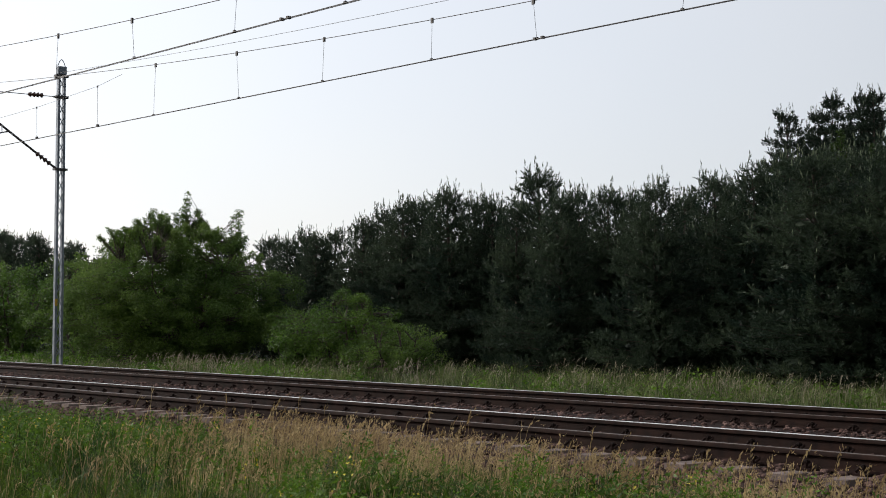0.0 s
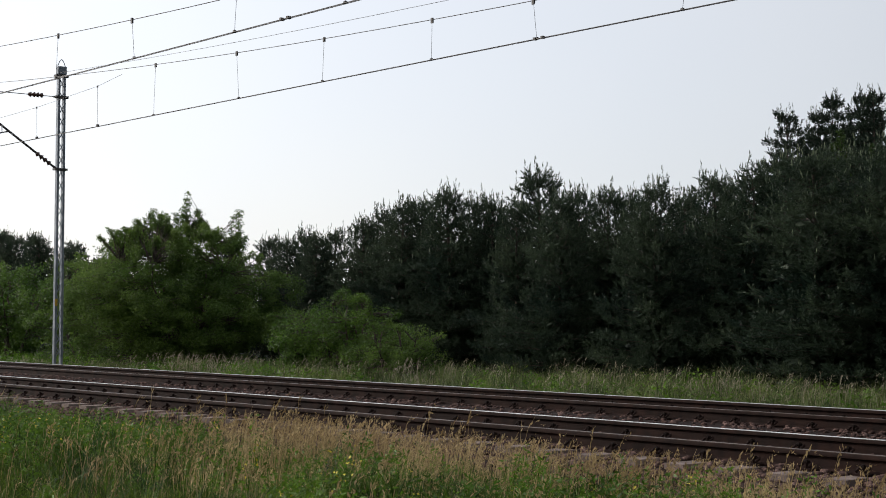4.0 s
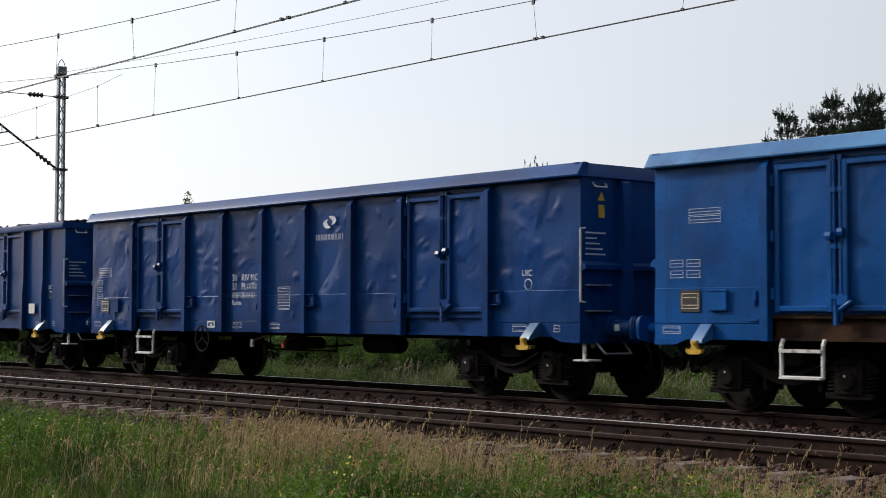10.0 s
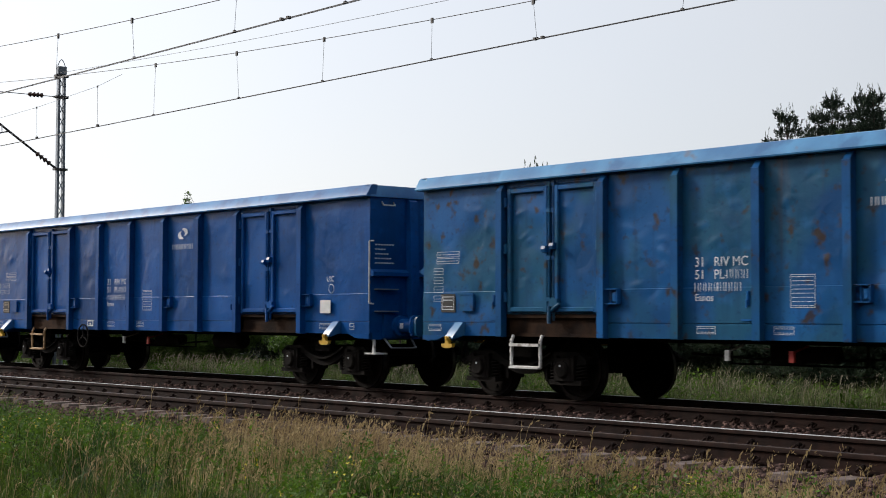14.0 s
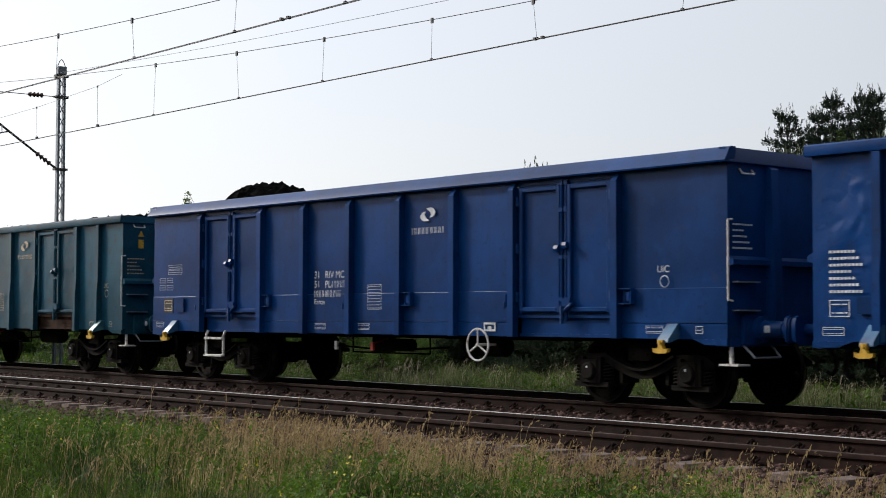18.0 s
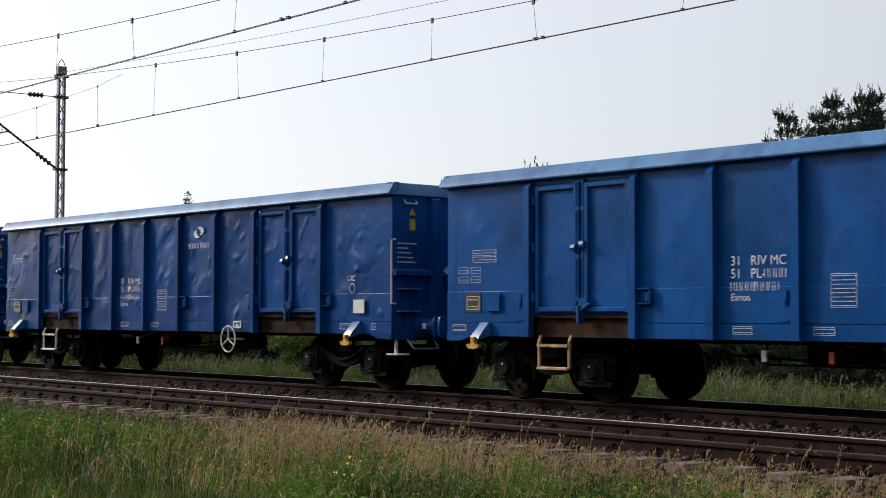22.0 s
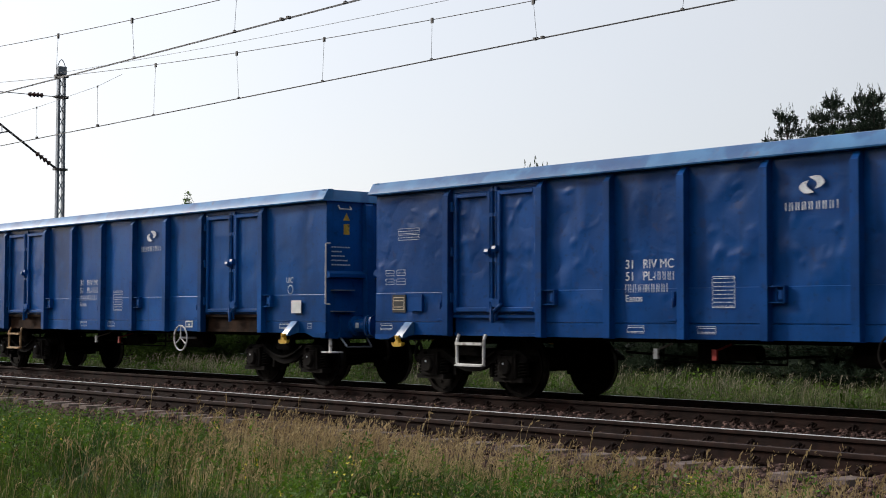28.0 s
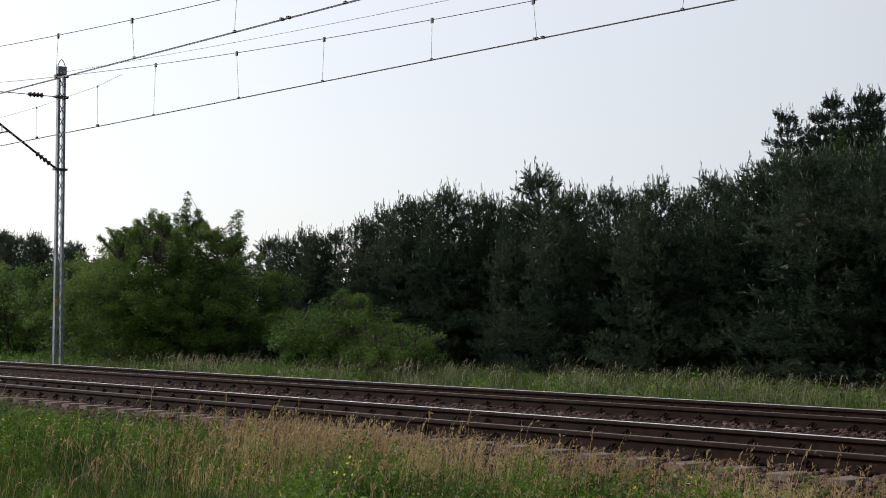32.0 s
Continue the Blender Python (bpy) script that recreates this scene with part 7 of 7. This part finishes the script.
def make_pines():
    kinds = [pine_meshes(5.75, 1.85, 21 + k, NEEDLE, True, 3600) for k in range(4)]
    rng = rings(31)
    # the young wood beside the line: place, size and width of each tree
    for i, (x, y, s, wide) in enumerate((
            (-50.1, 15, 0.78, 1.2), (-48.3, 16, 0.81, 1.2), (-45.3, 14.6, 0.78, 1.15), (-46.0, 16, 0.84, 1.2), (-43.4, 14.5, 0.78, 1.1), (-44.1, 16, 0.83, 1.1), (-40.8, 14.5, 0.86, 1.1), (-42.0, 16.2, 0.93, 1.1), (-38.2, 14, 0.94, 1.15), (-39.5, 16, 0.96, 1.1), (-35.9, 14.2, 0.98, 1.15),
            (-37.3, 16.4, 0.96, 1.1), (-34.8, 15, 0.91, 1.1), (-31.5, 13, 0.84, 1.0), (-33.7, 16, 1.07, 1.2), (-29.3, 12.4, 0.85, 1.1), (-31.5, 15.6, 0.94, 1.1), (-29.2, 14.2, 0.9, 1.1),
            (-30.3, 16.4, 0.91, 1.1), (-25.7, 12.3, 0.88, 1.15), (-27.9, 15.8, 0.88, 1.1), (-25.9, 14.6, 0.93, 1.15), (-26.1, 16, 0.89, 1.1), (-23.3, 13.4, 0.91, 1.2), (-24.0, 15.4, 0.98, 1.2),
            (-20.4, 12.0, 0.93, 1.35), (-21.3, 14.6, 0.98, 1.2), (-18.9, 12.2, 0.94, 1.35), (-18.7, 13.5, 0.98, 1.3), (-16.8, 12.2, 0.95, 1.3), (-45.5, 18.5, 0.78, 1.2), (-41.7, 18.5, 0.89, 1.3),
            (-38.1, 18.5, 0.86, 1.3), (-34.9, 18.5, 0.87, 1.3), (-31.7, 18.5, 0.84, 1.3), (-29.6, 18.5, 0.87, 1.3), (-26.7, 18.5, 0.89, 1.3), (-24.6, 18.5, 0.92, 1.3)
    )):
        pine(kinds[i % 4], x, y, s * 0.975, rng.uniform(0, 360), "young Scots pine with pale upright shoots, dense to the ground", wide)
    # row carried on out of view, enlarged to block low sky from wagon ends
    for i, x in enumerate((-14.0, -10.4, -6.4, -2.0, 3.0, 8.5, 14.5, 21.0, 27.5, 34.0, 41.0)):
        pine(kinds[i % 4], x, 12.6 + 0.6 * math.sin(i * 2.2), 1.15 + 0.06 * i, 61 * i, "added unseen pine continuing the row, blocking low sky", 1.4)
    tall = [pine_meshes(10.0, 1.9, 41 + k, NEEDLE_DARK, False, 3000, 0.3) for k in range(3)]
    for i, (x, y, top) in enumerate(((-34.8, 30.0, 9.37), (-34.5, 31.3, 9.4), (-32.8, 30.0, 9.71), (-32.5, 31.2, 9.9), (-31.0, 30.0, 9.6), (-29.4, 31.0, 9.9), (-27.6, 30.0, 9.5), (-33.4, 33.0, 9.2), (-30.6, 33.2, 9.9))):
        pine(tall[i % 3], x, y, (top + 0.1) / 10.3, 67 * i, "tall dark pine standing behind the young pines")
    for i, (x, y, s) in enumerate(((-176, 62, 1.9), (-171, 60, 1.9), (-167.5, 60, 1.8), (-164.5, 61, 1.78), (-160.5, 60, 1.76), (-157.0, 62, 1.62), (-153.5, 60, 1.5), (-149, 61, 1.3), (-144, 60, 1.25), (-139, 61, 1.1))):
        pine(kinds[i % 4], x, y, s, 50 * i, "distant dark pine on the skyline", 1.4)
    # added unseen pines behind the onlooker: they darken low sky and wagon-side reflections
    for i in range(30):
        pine(kinds[i % 4], -112 + 5.6 * i + 1.5 * math.sin(i * 2.7), -41 - 4.0 * (i % 2), 2.05 + 0.25 * math.sin(i * 1.9), 41 * i, "added unseen pine behind the onlooker, darkening the wagons' reflections", 2.1)
    # more unseen pines added on the right, keeping low sky off the wagon ends
    for i in range(9):
        pine(kinds[i % 4], 17 + 4.0 * i + 1.2 * math.sin(i * 2.1), -35 + 2.9 * i, 1.95 + 0.2 * math.sin(i * 1.7), 57 * i, "added unseen pine off to the right, blocking low sky", 2.1)


def pine(meshes, x, y, s, turn, label, wide=1.0):
    wood, crown, candles = meshes
    tree = tagged(new("pine_tree"), label, "pine tree", "pine trees")
    tree.location, tree.scale = (x, y, ground_z(x, y) - 0.05), (s * wide, s * wide, s)
    tree.rotation_euler = (0, 0, radians(turn))
    part("trunk", wood, tree)
    part("crown", crown, tree)
    if y > 0:
        tagged(part("pale_growth", candles, tree), kind="stuff")


make_sleepers()
make_ballast()
make_grass()
broadleaf("willow_tree", "broad leafy green tree standing behind the far verge", (-43.3, 8.8), 5.0, 4.05, 230000, 63, 0.062, LEAF, 11, 60, fine=190, fronds=((0.28, 4.6, 5.9), (0.15, 4.5, 5.35), (-0.85, 4.4, 5.3), (-1.1, 4.3, 5.0), (1.75, 4.0, 5.1), (1.95, 4.1, 5.25), (0.6, 4.5, 5.3)))
broadleaf("bush", "bright green bush under the pines", (-33.9, 8.6), 2.6, 2.3, 36000, 52, 0.050, LEAF_BRIGHT, 7, 12, "bush", fine=90)
broadleaf("bush", "low green bush in the verge grass", (-31.2, 8.4), 1.7, 1.6, 17000, 53, 0.050, LEAF, 6, 6, "bush", fine=80)
broadleaf("bush", "dense green bush beside the mast", (-50.0, 9.0), 4.5, 2.4, 14000, 54, 0.09, LEAF, 7, 0, "bush")
broadleaf("bush", "dense green bush beyond the mast", (-55.8, 9.0), 4.2, 2.6, 14000, 55, 0.095, LEAF_BRIGHT, 7, 0, "bush")
broadleaf("bush", "tall green bush at the end of the verge", (-60.5, 11.0), 4.3, 2.8, 13000, 56, 0.1, LEAF_BRIGHT, 7, 0, "bush")
broadleaf("bush", "green bush behind the leafy tree", (-48.0, 12.0), 4.2, 2.4, 12000, 57, 0.1, LEAF, 7, 2, "bush")
broadleaf("bush", "green thicket further along the line", (-68.0, 12.0), 4.8, 3.4, 13000, 58, 0.12, LEAF, 7, 2, "bush")
broadleaf("bush", "green thicket further along the line", (-64.0, 7.5), 2.4, 2.6, 9000, 59, 0.1, LEAF_BRIGHT, 7, 0, "bush")
broadleaf("bush", "small pale green bush in front of the pines", (-34.3, 7.2), 1.75, 0.9, 4500, 60, 0.07, LEAF_BRIGHT, 6, 0, "bush")
broadleaf("broadleaf_tree", "leafy green tree among the tall pines", (-30.0, 26.0), 7.9, 2.4, 24000, 61, 0.12, LEAF_DEEP, 6, 6, fine=80)
make_pines()
make_wood_shade()


# ---------------------------------------------------------------- motion
RUN = ((0.0, -94.3), (2.0, -52.3), (4.0, -10.3), (6.0, 31.7), (8.0, 73.75), (10.0, 115.8), (12.0, 157.5), (14.5, 209.75), (17.0, 262.05), (20.0, 324.8), (22.5, 377.25), (25.0, 429.8), (28.0, 492.75), (30.0, 534.75), (32.0, 576.75))


def gone(t):
    """How far the locomotive's tail has passed x = 0 at t seconds."""
    return float(np.interp(t, [r[0] for r in RUN], [r[1] for r in RUN]))


def rolling(ws, centre, at, radius):
    """Rows for a wheelset: it turns, frame by frame, while its wagon is near the camera."""
    home = Vector(ws.location)
    rows, turn = [(0.0, pose(*home))], 0.0
    k0 = next((k for k in range(961) if centre - gone(k / 30) < 8), 960)
    k1 = next((k for k in range(961) if centre - gone(k / 30) < -52), 960)
    for k in range(max(1, k0), k1):
        turn -= math.degrees((gone(k / 30) - gone((k - 1) / 30)) / radius)
        rows.append((k / 30, pose(*home, 0, turn % 360, 0)))
    rows.append((32.0, pose(*home, 0, turn % 360, 0)))
    walk(ws, rows)


def motions():
    for thing, sets, load, centre in TRAIN:
        rows = [(t, pose(centre - d, 0, 0)) for t, d in RUN]
        walk(thing, rows)
        if load:
            walk(load, rows)
        for ws in sets:
            rolling(ws, centre, 0, ws.get("radius", WHEEL_R))


motions()
